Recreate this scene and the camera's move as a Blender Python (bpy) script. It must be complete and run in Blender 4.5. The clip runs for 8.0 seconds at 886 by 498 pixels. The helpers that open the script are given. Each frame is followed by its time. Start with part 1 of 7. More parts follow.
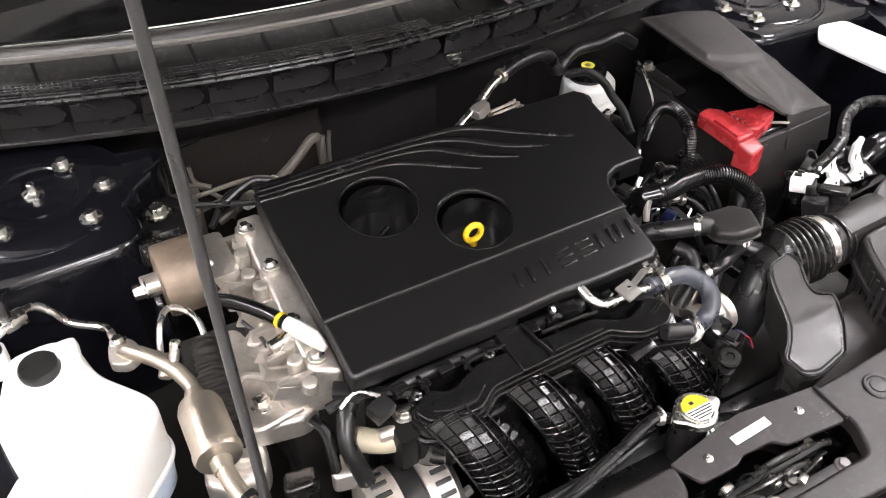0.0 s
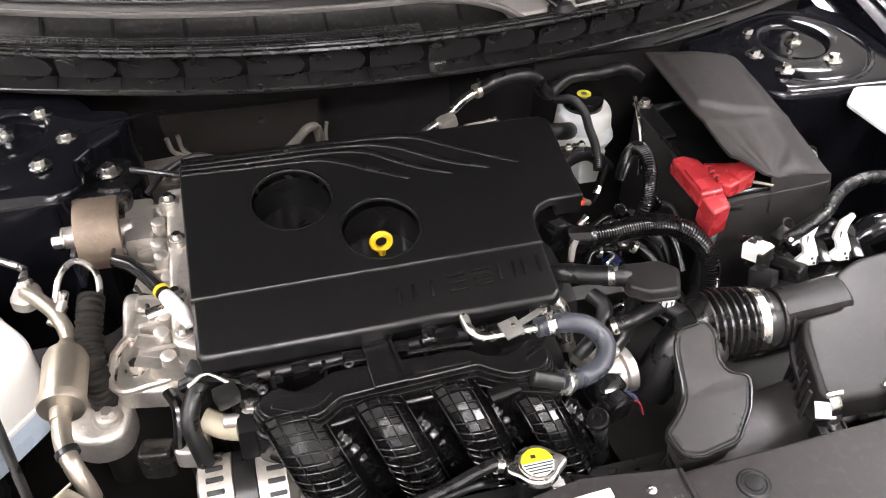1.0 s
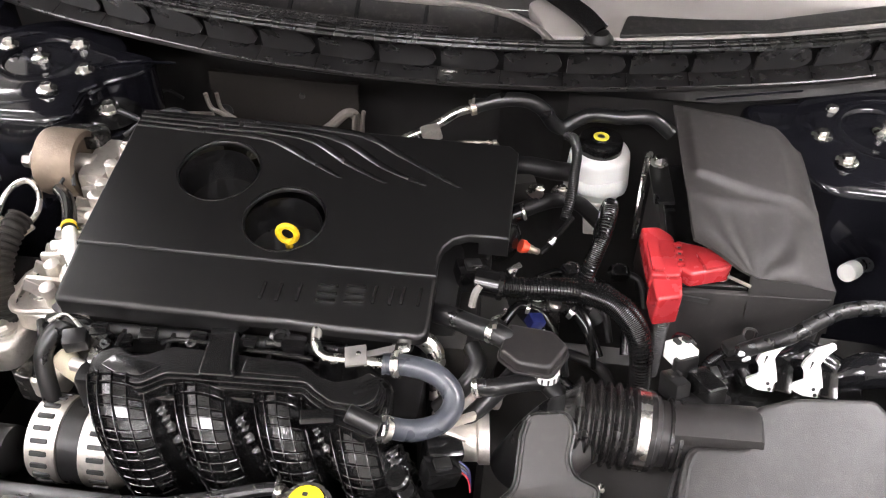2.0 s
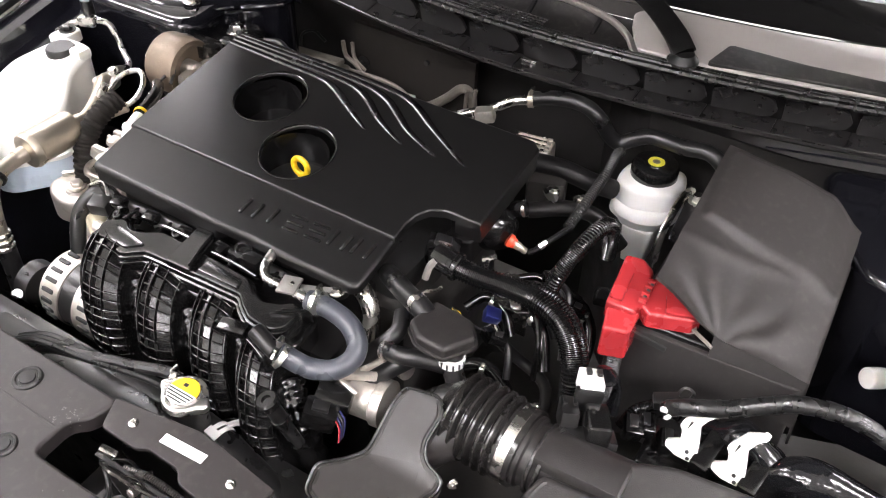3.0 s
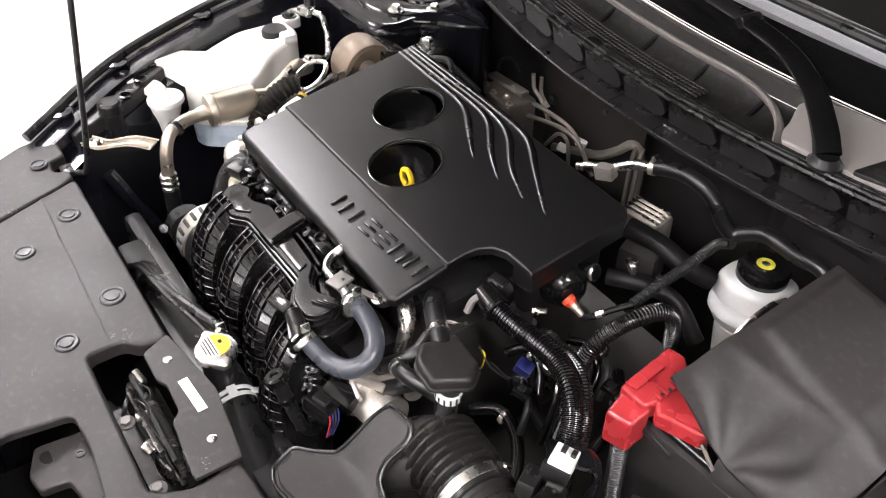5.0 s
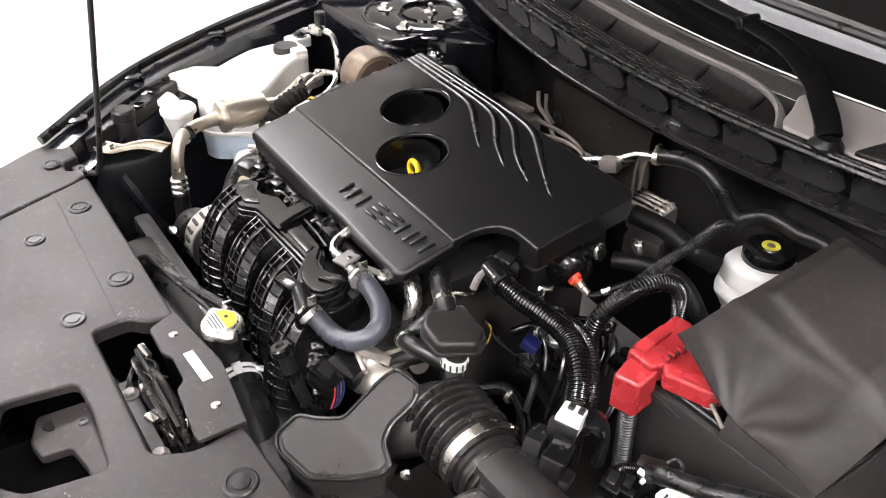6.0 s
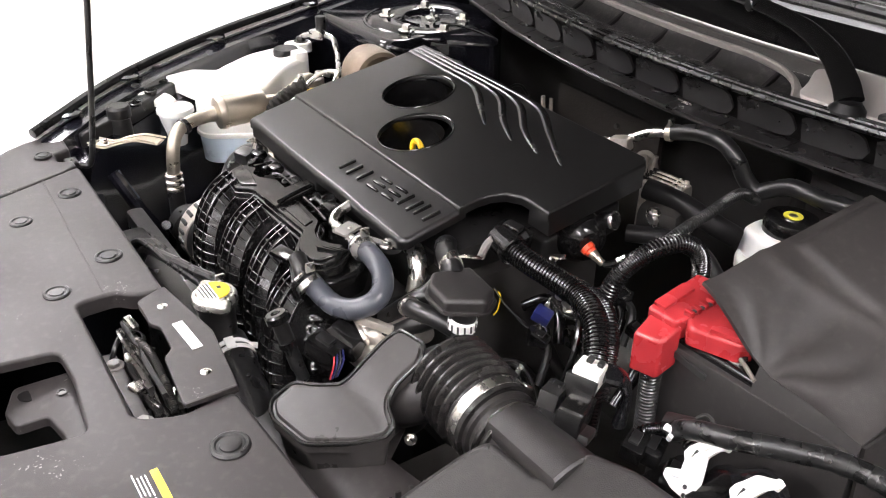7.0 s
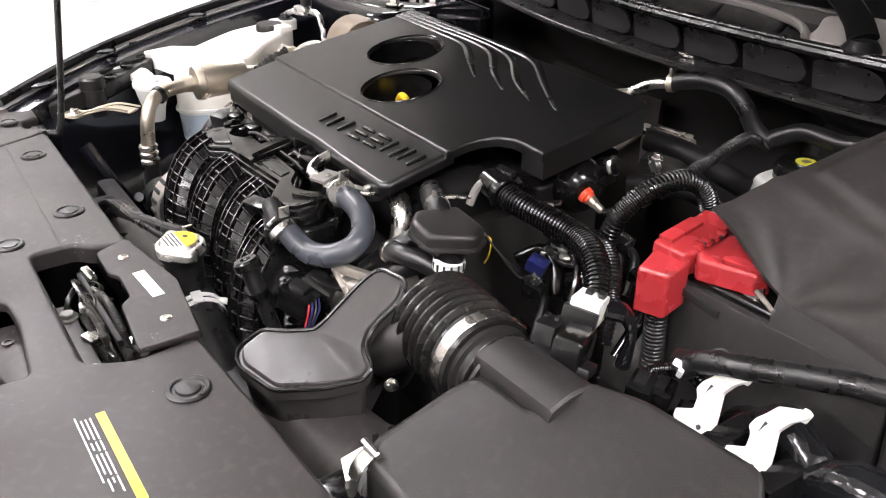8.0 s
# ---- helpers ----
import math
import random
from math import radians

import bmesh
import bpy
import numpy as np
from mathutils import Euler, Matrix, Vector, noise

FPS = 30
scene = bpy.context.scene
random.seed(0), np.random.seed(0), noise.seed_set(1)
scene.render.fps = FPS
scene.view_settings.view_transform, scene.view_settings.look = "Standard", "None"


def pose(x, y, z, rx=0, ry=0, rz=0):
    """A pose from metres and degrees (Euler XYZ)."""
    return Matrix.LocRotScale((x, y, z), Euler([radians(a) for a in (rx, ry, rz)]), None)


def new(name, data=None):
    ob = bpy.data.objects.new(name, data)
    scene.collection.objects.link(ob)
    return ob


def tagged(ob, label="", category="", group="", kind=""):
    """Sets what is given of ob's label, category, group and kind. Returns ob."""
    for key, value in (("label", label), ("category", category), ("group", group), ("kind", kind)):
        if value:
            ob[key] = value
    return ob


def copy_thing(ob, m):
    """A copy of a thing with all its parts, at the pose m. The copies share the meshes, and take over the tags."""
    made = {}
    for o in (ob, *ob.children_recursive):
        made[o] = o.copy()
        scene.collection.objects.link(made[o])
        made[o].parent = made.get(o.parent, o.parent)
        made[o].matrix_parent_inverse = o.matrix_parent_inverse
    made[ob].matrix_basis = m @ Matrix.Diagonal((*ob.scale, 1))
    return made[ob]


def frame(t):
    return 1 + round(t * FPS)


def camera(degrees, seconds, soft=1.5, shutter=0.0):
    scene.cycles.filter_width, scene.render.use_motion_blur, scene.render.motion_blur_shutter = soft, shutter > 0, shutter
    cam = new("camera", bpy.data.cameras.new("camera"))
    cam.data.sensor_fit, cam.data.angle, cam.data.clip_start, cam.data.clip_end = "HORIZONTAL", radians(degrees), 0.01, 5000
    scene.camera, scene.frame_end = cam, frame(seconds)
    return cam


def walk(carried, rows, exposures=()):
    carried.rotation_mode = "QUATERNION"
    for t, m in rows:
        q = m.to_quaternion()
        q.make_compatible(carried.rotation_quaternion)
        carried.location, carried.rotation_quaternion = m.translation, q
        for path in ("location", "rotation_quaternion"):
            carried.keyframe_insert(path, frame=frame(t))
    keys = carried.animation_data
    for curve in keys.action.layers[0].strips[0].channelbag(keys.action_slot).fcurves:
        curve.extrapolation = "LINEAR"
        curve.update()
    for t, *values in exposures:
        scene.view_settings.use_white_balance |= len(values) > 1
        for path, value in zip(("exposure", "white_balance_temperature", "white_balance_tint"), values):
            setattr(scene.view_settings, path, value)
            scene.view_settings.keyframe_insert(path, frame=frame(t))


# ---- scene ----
cam = camera(54.1, 8.0, soft=1.1)
METRES, EYE, TILT, LEAN, TURN = 2.0, 1.7, -42.0, 0.0, -29.0
ROWS = [
    (0.0, 0.0, 0.0, 0.0, -0.0, 0.0, -0.0),
    (0.5, 0.0978, 0.0122, 0.0069, 4.97, 0.11, -4.75),
    (1.0, 0.175, 0.0267, 0.0192, 10.58, -0.51, -10.05),
    (1.5, 0.2705, 0.0813, 0.0561, 18.29, -1.98, -16.62),
    (3.0, 0.5107, 0.2455, 0.1755, 52.45, -17.23, -37.05),
    (3.5, 0.5514, 0.304, 0.2238, 64.95, -24.93, -41.0),
    (4.0, 0.5695, 0.335, 0.2576, 76.37, -32.44, -43.25),
    (4.5, 0.5455, 0.3401, 0.2803, 82.09, -36.1, -43.46),
    (6.0, 0.5977, 0.3742, 0.2353, 83.78, -30.68, -42.89),
    (6.5, 0.6065, 0.3986, 0.21, 83.76, -27.92, -42.76),
    (7.0, 0.6072, 0.419, 0.181, 83.63, -25.97, -42.67),
    (7.5, 0.6031, 0.4425, 0.1574, 83.51, -24.28, -42.55),
    (8.0, 0.5967, 0.4691, 0.1379, 83.28, -23.36, -42.45),
]
walk(cam, [(t, pose(0, 0, EYE, TILT, LEAN, TURN) @ pose(METRES * x, METRES * y, METRES * z, 90 + pitch, roll, yaw)) for t, x, y, z, yaw, pitch, roll in ROWS],
     [(0.0, 0.18), (1.0, 0.19), (1.6, 0.40), (3.0, 0.32), (4.0, 0.24), (4.5, 0.14), (6.0, 0.22), (7.0, 0.25), (8.0, 0.15)])

# ---- light: a lit showroom ceiling round an open bonnet ----
world = bpy.data.worlds.new("world")
scene.world = world
world.use_nodes = True
world.node_tree.nodes["Background"].inputs[0].default_value = (0.9, 0.93, 1.0, 1)
world.node_tree.nodes["Background"].inputs[1].default_value = 0.05
PANEL_POWER = 44.0
LIGHTS = ((-2.4, -2.0), (-2.4, 2.8), (0.2, -1.6), (0.2, -4.0), (2.9, -1.6), (2.9, 0.6), (2.9, 3.2), (0.4, 3.6))


# ---- building tools ----
def thing(name, at, label, category, group="", kind=""):
    ob = new(name)
    ob.empty_display_size = 0.02
    ob.location = at
    return tagged(ob, label, category, group, kind)


def world_place(ob):
    p = Vector(ob.location)
    while ob.parent:
        ob = ob.parent
        p += ob.location
    return p


def finish(bm, sharp=0.6):
    bmesh.ops.recalc_face_normals(bm, faces=bm.faces)
    for f in bm.faces:
        f.smooth = True
    for e in bm.edges:
        if len(e.link_faces) == 2 and e.calc_face_angle(0) > sharp:
            e.smooth = False


def part(name, bm, material, parent=None, label="", sharp=0.6):
    finish(bm, sharp)
    pts = np.array([v.co for v in bm.verts])
    c = Vector((pts.min(0) + pts.max(0)) / 2)
    for v in bm.verts:
        v.co -= c
    me = bpy.data.meshes.new(name)
    bm.to_mesh(me)
    bm.free()
    me.materials.append(material)
    ob = new(name, me)
    if parent:
        ob.parent = parent
        ob.location = c - world_place(parent)
    else:
        ob.location = c
    if label:
        tagged(ob, label)
    return ob


def even(ob):
    """Shade a moulded part by its large faces, so that its rounded rims don't bend the light on the flat ones."""
    m = ob.modifiers.new("even_shading", "WEIGHTED_NORMAL")
    m.keep_sharp, m.weight = True, 80
    return ob


def ccw(poly):
    a = sum(p[0] * q[1] - q[0] * p[1] for p, q in zip(poly, poly[1:] + poly[:1]))
    return list(poly) if a > 0 else list(reversed(poly))


def rounded(poly, r, n=4):
    """A polygon with its corners rounded by about r."""
    poly = ccw([Vector(p[:2]) for p in poly])
    out = []
    for i, p in enumerate(poly):
        a, b = poly[i - 1], poly[(i + 1) % len(poly)]
        ra = min(r, 0.45 * (a - p).length)
        rb = min(r, 0.45 * (b - p).length)
        s, e = p + (a - p).normalized() * ra, p + (b - p).normalized() * rb
        for k in range(n + 1):
            t = k / n
            out.append(s * (1 - t) ** 2 + p * 2 * t * (1 - t) + e * t * t)
    return out


def inset(poly, d):
    out = []
    m = len(poly)
    for i, p in enumerate(poly):
        u = (p - poly[i - 1]).normalized()
        w = (poly[(i + 1) % m] - p).normalized()
        n1, n2 = Vector((-u.y, u.x)), Vector((-w.y, w.x))
        k = max(0.4, 1 + n1.dot(n2))
        out.append(p + (n1 + n2) / k * d)
    return out


def height(top, p):
    return top(p.x, p.y) if callable(top) else top


def bridge(bm, a, b):
    m = len(a)
    for i in range(m):
        j = (i + 1) % m
        bm.faces.new((a[i], a[j], b[j], b[i]))


def plate(bm, outer, top, depth, fillet=0.004, steps=3, holes=(), hole_fillet=0.003, hole_depth=None, bottom=None, flare=0.0):
    """A moulded plate or lid: outline, top height (number or function), rounded rim, skirt of that depth, through holes."""
    outer = ccw([Vector(p[:2]) for p in outer])
    loops = []

    def wall(poly, r, deep, sign):
        rings = []
        for k in range(steps + 1):
            a = math.pi / 2 * k / steps
            q = inset(poly, sign * r * (1 - math.sin(a)))
            rings.append([bm.verts.new((p.x, p.y, height(top, p) - r * (1 - math.cos(a)))) for p in q])
        low = inset(poly, -sign * flare)
        rings.append([bm.verts.new((p.x, p.y, bottom if bottom is not None else height(top, p) - deep)) for p in low])
        for a, b in zip(rings, rings[1:]):
            bridge(bm, a, b)
        loops.append(rings[0])
        return rings

    rings = wall(outer, fillet, depth, 1)
    for h in holes:
        wall(ccw([Vector(p[:2]) for p in h]), hole_fillet, hole_depth or depth, -1)
    edges = []
    for lp in loops:
        for i in range(len(lp)):
            edges.append(bm.edges.get((lp[i], lp[(i + 1) % len(lp)])))
    bmesh.ops.triangle_fill(bm, use_beauty=True, edges=edges, normal=(0, 0, 1))
    if not holes:
        bm.faces.new(list(reversed(rings[-1])))
    return bm


def circle(cx, cy, r, n=32):
    return [(cx + r * math.cos(2 * math.pi * k / n), cy + r * math.sin(2 * math.pi * k / n)) for k in range(n)]


def box(bm, c, s, bev=0.003, rot=(0, 0, 0), seg=2):
    m = Matrix.LocRotScale(c, Euler([radians(a) for a in rot]), None) @ Matrix.Diagonal((*s, 1))
    r = bmesh.ops.create_cube(bm, size=1, matrix=m)
    if bev:
        es = list({e for v in r["verts"] for e in v.link_edges})
        bmesh.ops.bevel(bm, geom=es, offset=min(bev, 0.45 * min(s)), segments=seg, profile=0.6, affect="EDGES")
    return bm


def basis(axis):
    z = Vector(axis).normalized()
    x = z.orthogonal().normalized()
    return x, z.cross(x), z


def lathe(bm, base, axis, profile, seg=24, caps=(True, True)):
    """Turn a profile of (radius, height) round an axis."""
    x, y, z = basis(axis)
    rings = []
    for r, h in profile:
        if r < 1e-5:
            rings.append([bm.verts.new(Vector(base) + z * h)])
        else:
            rings.append([bm.verts.new(Vector(base) + z * h + (x * math.cos(2 * math.pi * k / seg) + y * math.sin(2 * math.pi * k / seg)) * r) for k in range(seg)])
    for a, b in zip(rings, rings[1:]):
        for i in range(seg):
            j = (i + 1) % seg
            q = (a[0],) if len(a) == 1 else (a[i], a[j])
            w = (b[0],) if len(b) == 1 else (b[j], b[i])
            if len(q) + len(w) > 2:
                bm.faces.new(q + w)
    for ring, flip, shut in ((rings[0], True, caps[0]), (rings[-1], False, caps[1])):
        if len(ring) > 2 and shut:
            bm.faces.new(list(reversed(ring)) if flip else ring)
    return bm


def cyl(bm, a, b, r, seg=20, bev=0.0015):
    a, b = Vector(a), Vector(b)
    h = (b - a).length
    e = min(bev, r * 0.4, h * 0.3)
    return lathe(bm, a, b - a, [(r - e, 0), (r, e), (r, h - e), (r - e, h)], seg)


def spline(pts, n=10):
    p = [Vector(q) for q in pts]
    p = [2 * p[0] - p[1]] + p + [2 * p[-1] - p[-2]]
    out = []
    for i in range(1, len(p) - 2):
        for k in range(n):
            t = k / n
            a, b, c, d = p[i - 1], p[i], p[i + 1], p[i + 2]
            out.append(0.5 * (2 * b + (c - a) * t + (2 * a - 5 * b + 4 * c - d) * t * t + (3 * b - a - 3 * c + d) * t ** 3))
    out.append(p[-2])
    return out


def evenly(path, step):
    out, left = [path[0]], step
    for a, b in zip(path, path[1:]):
        length = (b - a).length
        pos = 0.0
        while length - pos >= left:
            pos += left
            out.append(a.lerp(b, pos / length))
            left = step
        left -= length - pos
    return out


def sweep(bm, pts, r, seg=10, n=10, pitch=0.0, depth=0.12, flat=1.0, up=None):
    """A hose, pipe or strip along a curve; with a pitch it is corrugated. flat squashes it across up."""
    path = spline(pts, n) if len(pts) > 2 else [Vector(q) for q in pts]
    if pitch:
        path = evenly(path, pitch / 4)
    x = (path[1] - path[0]).orthogonal() if up is None else Vector(up)
    rings = []
    for i, p in enumerate(path):
        t = (path[min(i + 1, len(path) - 1)] - path[max(i - 1, 0)]).normalized()
        x = (x - t * x.dot(t)).normalized()
        y = t.cross(x)
        rr = r(i / (len(path) - 1)) if callable(r) else r
        if pitch:
            rr *= 1 - (0, depth, depth, 0)[i % 4]
        rings.append([bm.verts.new(p + (x * math.cos(2 * math.pi * k / seg) * flat + y * math.sin(2 * math.pi * k / seg)) * rr) for k in range(seg)])
    for a, b in zip(rings, rings[1:]):
        bridge(bm, a, b)
    bm.faces.new(list(reversed(rings[0])))
    bm.faces.new(rings[-1])
    return bm


def hexbolt(bm, p, r=0.008, h=0.006, axis=(0, 0, 1), washer=1.5):
    p = Vector(p)
    z = Vector(axis).normalized()
    lathe(bm, p, z, [(r * washer, 0), (r * washer, 0.0015), (r * washer * 0.93, 0.002), (0, 0.002)], 20)
    lathe(bm, p + z * 0.002, z, [(r, 0), (r, h * 0.8), (r * 0.85, h), (0, h)], 6)
    return bm


# ---- materials ----
def material(name, col, rough=0.5, metal=0.0, var=0.2, scale=25.0, bump=0.15, grain=500.0, coat=0.0, wear=0.12, sss=0.0, spec=0.5, dust=0.0, dust_col=(0.35, 0.32, 0.29), specks=0.0):
    """Colour with blotches and grain; roughness varies; fine relief; dust as scattered specks and smears."""
    m = bpy.data.materials.new(name)
    m.use_nodes = True
    nt = m.node_tree
    b = nt.nodes["Principled BSDF"]
    tc = nt.nodes.new("ShaderNodeTexCoord")

    def noise_node(s, detail=4.0):
        k = nt.nodes.new("ShaderNodeTexNoise")
        k.inputs["Scale"].default_value = s
        k.inputs["Detail"].default_value = detail
        nt.links.new(tc.outputs["Object"], k.inputs["Vector"])
        return k

    big, fine = noise_node(scale), noise_node(grain, 2.0)
    mix = nt.nodes.new("ShaderNodeMix")
    mix.data_type = "RGBA"
    mix.inputs["A"].default_value = (*[c * (1 - var) for c in col], 1)
    mix.inputs["B"].default_value = (*[min(1, c * (1 + var)) for c in col], 1)
    nt.links.new(big.outputs["Fac"], mix.inputs["Factor"])
    last = mix.outputs["Result"]
    ramp = nt.nodes.new("ShaderNodeMapRange")
    ramp.inputs["To Min"].default_value = max(0.02, rough - wear)
    ramp.inputs["To Max"].default_value = min(1, rough + wear)
    ramp.inputs["From Min"].default_value, ramp.inputs["From Max"].default_value = 0.3, 0.7
    nt.links.new(big.outputs["Fac"], ramp.inputs["Value"])
    rlast = ramp.outputs["Result"]
    if dust:
        smears = noise_node(90.0, 6.0)
        cut = nt.nodes.new("ShaderNodeMapRange")
        cut.inputs["From Min"].default_value, cut.inputs["From Max"].default_value = 0.52, 0.75
        cut.inputs["To Max"].default_value = dust
        nt.links.new(smears.outputs["Fac"], cut.inputs["Value"])
        mix2 = nt.nodes.new("ShaderNodeMix")
        mix2.data_type = "RGBA"
        mix2.inputs["B"].default_value = (*dust_col, 1)
        nt.links.new(cut.outputs["Result"], mix2.inputs["Factor"])
        nt.links.new(last, mix2.inputs["A"])
        last = mix2.outputs["Result"]
    if specks:
        dots = noise_node(330.0, 1.0)
        patch = noise_node(14.0, 2.0)
        both = nt.nodes.new("ShaderNodeMath")
        both.operation = "MULTIPLY"
        nt.links.new(dots.outputs["Fac"], both.inputs[0])
        nt.links.new(patch.outputs["Fac"], both.inputs[1])
        cut2 = nt.nodes.new("ShaderNodeMapRange")
        cut2.inputs["From Min"].default_value, cut2.inputs["From Max"].default_value = 0.465, 0.50
        cut2.inputs["To Max"].default_value = specks
        nt.links.new(both.outputs["Value"], cut2.inputs["Value"])
        mix3 = nt.nodes.new("ShaderNodeMix")
        mix3.data_type = "RGBA"
        mix3.inputs["B"].default_value = (0.6, 0.58, 0.55, 1)
        nt.links.new(cut2.outputs["Result"], mix3.inputs["Factor"])
        nt.links.new(last, mix3.inputs["A"])
        last = mix3.outputs["Result"]
    nt.links.new(last, b.inputs["Base Color"])
    nt.links.new(rlast, b.inputs["Roughness"])
    b.inputs["Metallic"].default_value = metal
    b.inputs["Specular IOR Level"].default_value = spec
    b.inputs["Coat Weight"].default_value = coat
    b.inputs["Coat Roughness"].default_value = 0.05
    b.inputs["Subsurface Weight"].default_value = sss
    b.inputs["Subsurface Radius"].default_value = (0.02, 0.018, 0.015)
    if bump:
        bn = nt.nodes.new("ShaderNodeBump")
        bn.inputs["Strength"].default_value = bump
        bn.inputs["Distance"].default_value = 0.001
        nt.links.new(fine.outputs["Fac"], bn.inputs["Height"])
        nt.links.new(bn.outputs["Normal"], b.inputs["Normal"])
    return m


def glowing(name, col, strength):
    m = bpy.data.materials.new(name)
    m.use_nodes = True
    b = m.node_tree.nodes["Principled BSDF"]
    b.inputs["Base Color"].default_value = (0.8, 0.8, 0.8, 1)
    b.inputs["Emission Color"].default_value = (*col, 1)
    b.inputs["Emission Strength"].default_value = strength
    return m


M_COVER = material("cover_plastic", (0.0062, 0.0059, 0.0059), 0.30, var=0.06, scale=14, bump=0.08, grain=1400, wear=0.008)
M_GLOSS = material("moulded_black_plastic", (0.0062, 0.0060, 0.0060), 0.14, var=0.3, scale=40, bump=0.05, grain=700, wear=0.06)
M_SATIN = material("satin_black_plastic", (0.0100, 0.0097, 0.0097), 0.33, var=0.25, scale=30, bump=0.15, grain=900, wear=0.08, dust=0.02)
M_LID = material("moulded_lid_plastic", (0.0065, 0.0063, 0.0063), 0.19, var=0.15, scale=30, bump=0.04, grain=900, wear=0.02, dust=0.004)
M_SHROUD = material("grey_black_panel", (0.0235, 0.0203, 0.0201), 0.46, var=0.10, scale=9, bump=0.12, grain=1100, wear=0.05, spec=0.44, dust=0.05, specks=0.22)
M_BOX = material("grained_dark_plastic", (0.0180, 0.0163, 0.0161), 0.37, var=0.2, scale=18, bump=0.3, grain=900, wear=0.05, spec=0.42, dust=0.03)
M_RUBBER = material("black_rubber", (0.0085, 0.0083, 0.0085), 0.32, var=0.3, scale=30, bump=0.12, grain=600, wear=0.08)
M_HOSE = material("blue_grey_hose", (0.050, 0.054, 0.065), 0.30, var=0.12, scale=25, bump=0.12, grain=700, wear=0.06)
M_CAST = material("cast_aluminium", (0.62, 0.58, 0.53), 0.42, metal=0.85, var=0.2, scale=28, bump=0.5, grain=350, wear=0.12, dust=0.35, dust_col=(0.25, 0.2, 0.15))
M_STEEL = material("zinc_steel", (0.72, 0.70, 0.66), 0.26, metal=1.0, var=0.15, scale=50, bump=0.12, grain=400, wear=0.1)
M_BRASS = material("yellow_zinc", (0.54, 0.485, 0.40), 0.38, metal=0.9, var=0.25, scale=35, bump=0.25, grain=400, wear=0.12)
M_WHITE = material("white_plastic", (0.84, 0.83, 0.79), 0.38, var=0.04, scale=14, bump=0.08, grain=500, wear=0.06, sss=0.15)
M_CLEARISH = material("milky_plastic", (0.72, 0.72, 0.7), 0.35, var=0.1, scale=18, bump=0.1, grain=400, sss=0.2)
M_TINT = material("bluish_milky_plastic", (0.5, 0.58, 0.66), 0.35, var=0.1, scale=18, bump=0.1, grain=400, sss=0.2)
M_RED = material("red_plastic", (0.35, 0.026, 0.031), 0.26, var=0.1, scale=25, bump=0.10, grain=700, wear=0.06)
M_YELLOW = material("yellow_plastic", (0.86, 0.55, 0.02), 0.35, var=0.08, scale=25, bump=0.05)
M_ORANGE = material("orange_plastic", (0.78, 0.075, 0.03), 0.35, var=0.08, scale=25, bump=0.05)
M_BLUE = material("blue_plastic", (0.012, 0.016, 0.09), 0.35, var=0.1, scale=25, bump=0.05)
M_WRAP = material("heat_wrap_cloth", (0.0245, 0.0215, 0.0205), 0.55, var=0.16, scale=12, bump=0.2, grain=1200, wear=0.06, dust=0.05)
M_PAINT = material("black_body_paint", (0.008, 0.008, 0.012), 0.22, var=0.2, scale=8, bump=0.02, coat=0.7, wear=0.08)
M_PEARL = material("white_body_paint", (0.82, 0.81, 0.79), 0.25, var=0.02, scale=6, bump=0.02, coat=0.8, wear=0.04)
M_RUST = material("brown_mount_metal", (0.20, 0.155, 0.115), 0.5, metal=0.4, var=0.35, scale=30, bump=0.4, grain=250, wear=0.12, dust=0.25, dust_col=(0.32, 0.27, 0.22))
M_FELT = material("dark_side_felt", (0.017, 0.015, 0.0145), 0.6, var=0.2, scale=12, bump=0.25, grain=900, wear=0.06, dust=0.03)
M_TAPE = material("wrinkled_tape", (0.010, 0.010, 0.010), 0.32, var=0.3, scale=60, bump=0.8, grain=160, wear=0.15, dust=0.02)
M_LEMON = material("lemon_plastic", (0.62, 0.56, 0.05), 0.45, var=0.1, scale=30, bump=0.05)
M_INSUL = material("dark_insulation", (0.020, 0.0172, 0.0148), 0.8, var=0.45, scale=9, bump=0.6, grain=200, spec=0.2)
M_DEEP = material("dark_metal", (0.028, 0.026, 0.024), 0.5, metal=0.2, var=0.5, scale=20, bump=0.3, grain=150)
M_COWL = material("cowl_plastic", (0.0115, 0.0105, 0.010), 0.45, var=0.15, scale=16, bump=0.3, grain=900, dust=0.1)
M_RIM = material("pale_cowl_rim", (0.20, 0.185, 0.172), 0.55, var=0.12, scale=14, bump=0.3, grain=700, dust=0.15)
M_LABEL = material("paper_label", (0.85, 0.85, 0.84), 0.5, var=0.03, scale=30, bump=0.03)
M_INK = material("printing_ink", (0.02, 0.02, 0.02), 0.5, var=0.1, scale=30, bump=0.0)
M_PRINT = material("white_print", (0.8, 0.8, 0.8), 0.5, var=0.05, scale=30, bump=0.0)
M_FLOOR = material("pale_floor_tile", (0.62, 0.61, 0.58), 0.3, var=0.06, scale=2, bump=0.05)
M_WALL = material("white_wall_paint", (0.78, 0.77, 0.75), 0.6, var=0.04, scale=1.5, bump=0.1, grain=120)
M_LAMP = glowing("lit_diffuser", (1.0, 0.955, 0.985), PANEL_POWER)
M_DIP = material("cream_rod", (0.4, 0.36, 0.26), 0.5, var=0.2, bump=0.2)


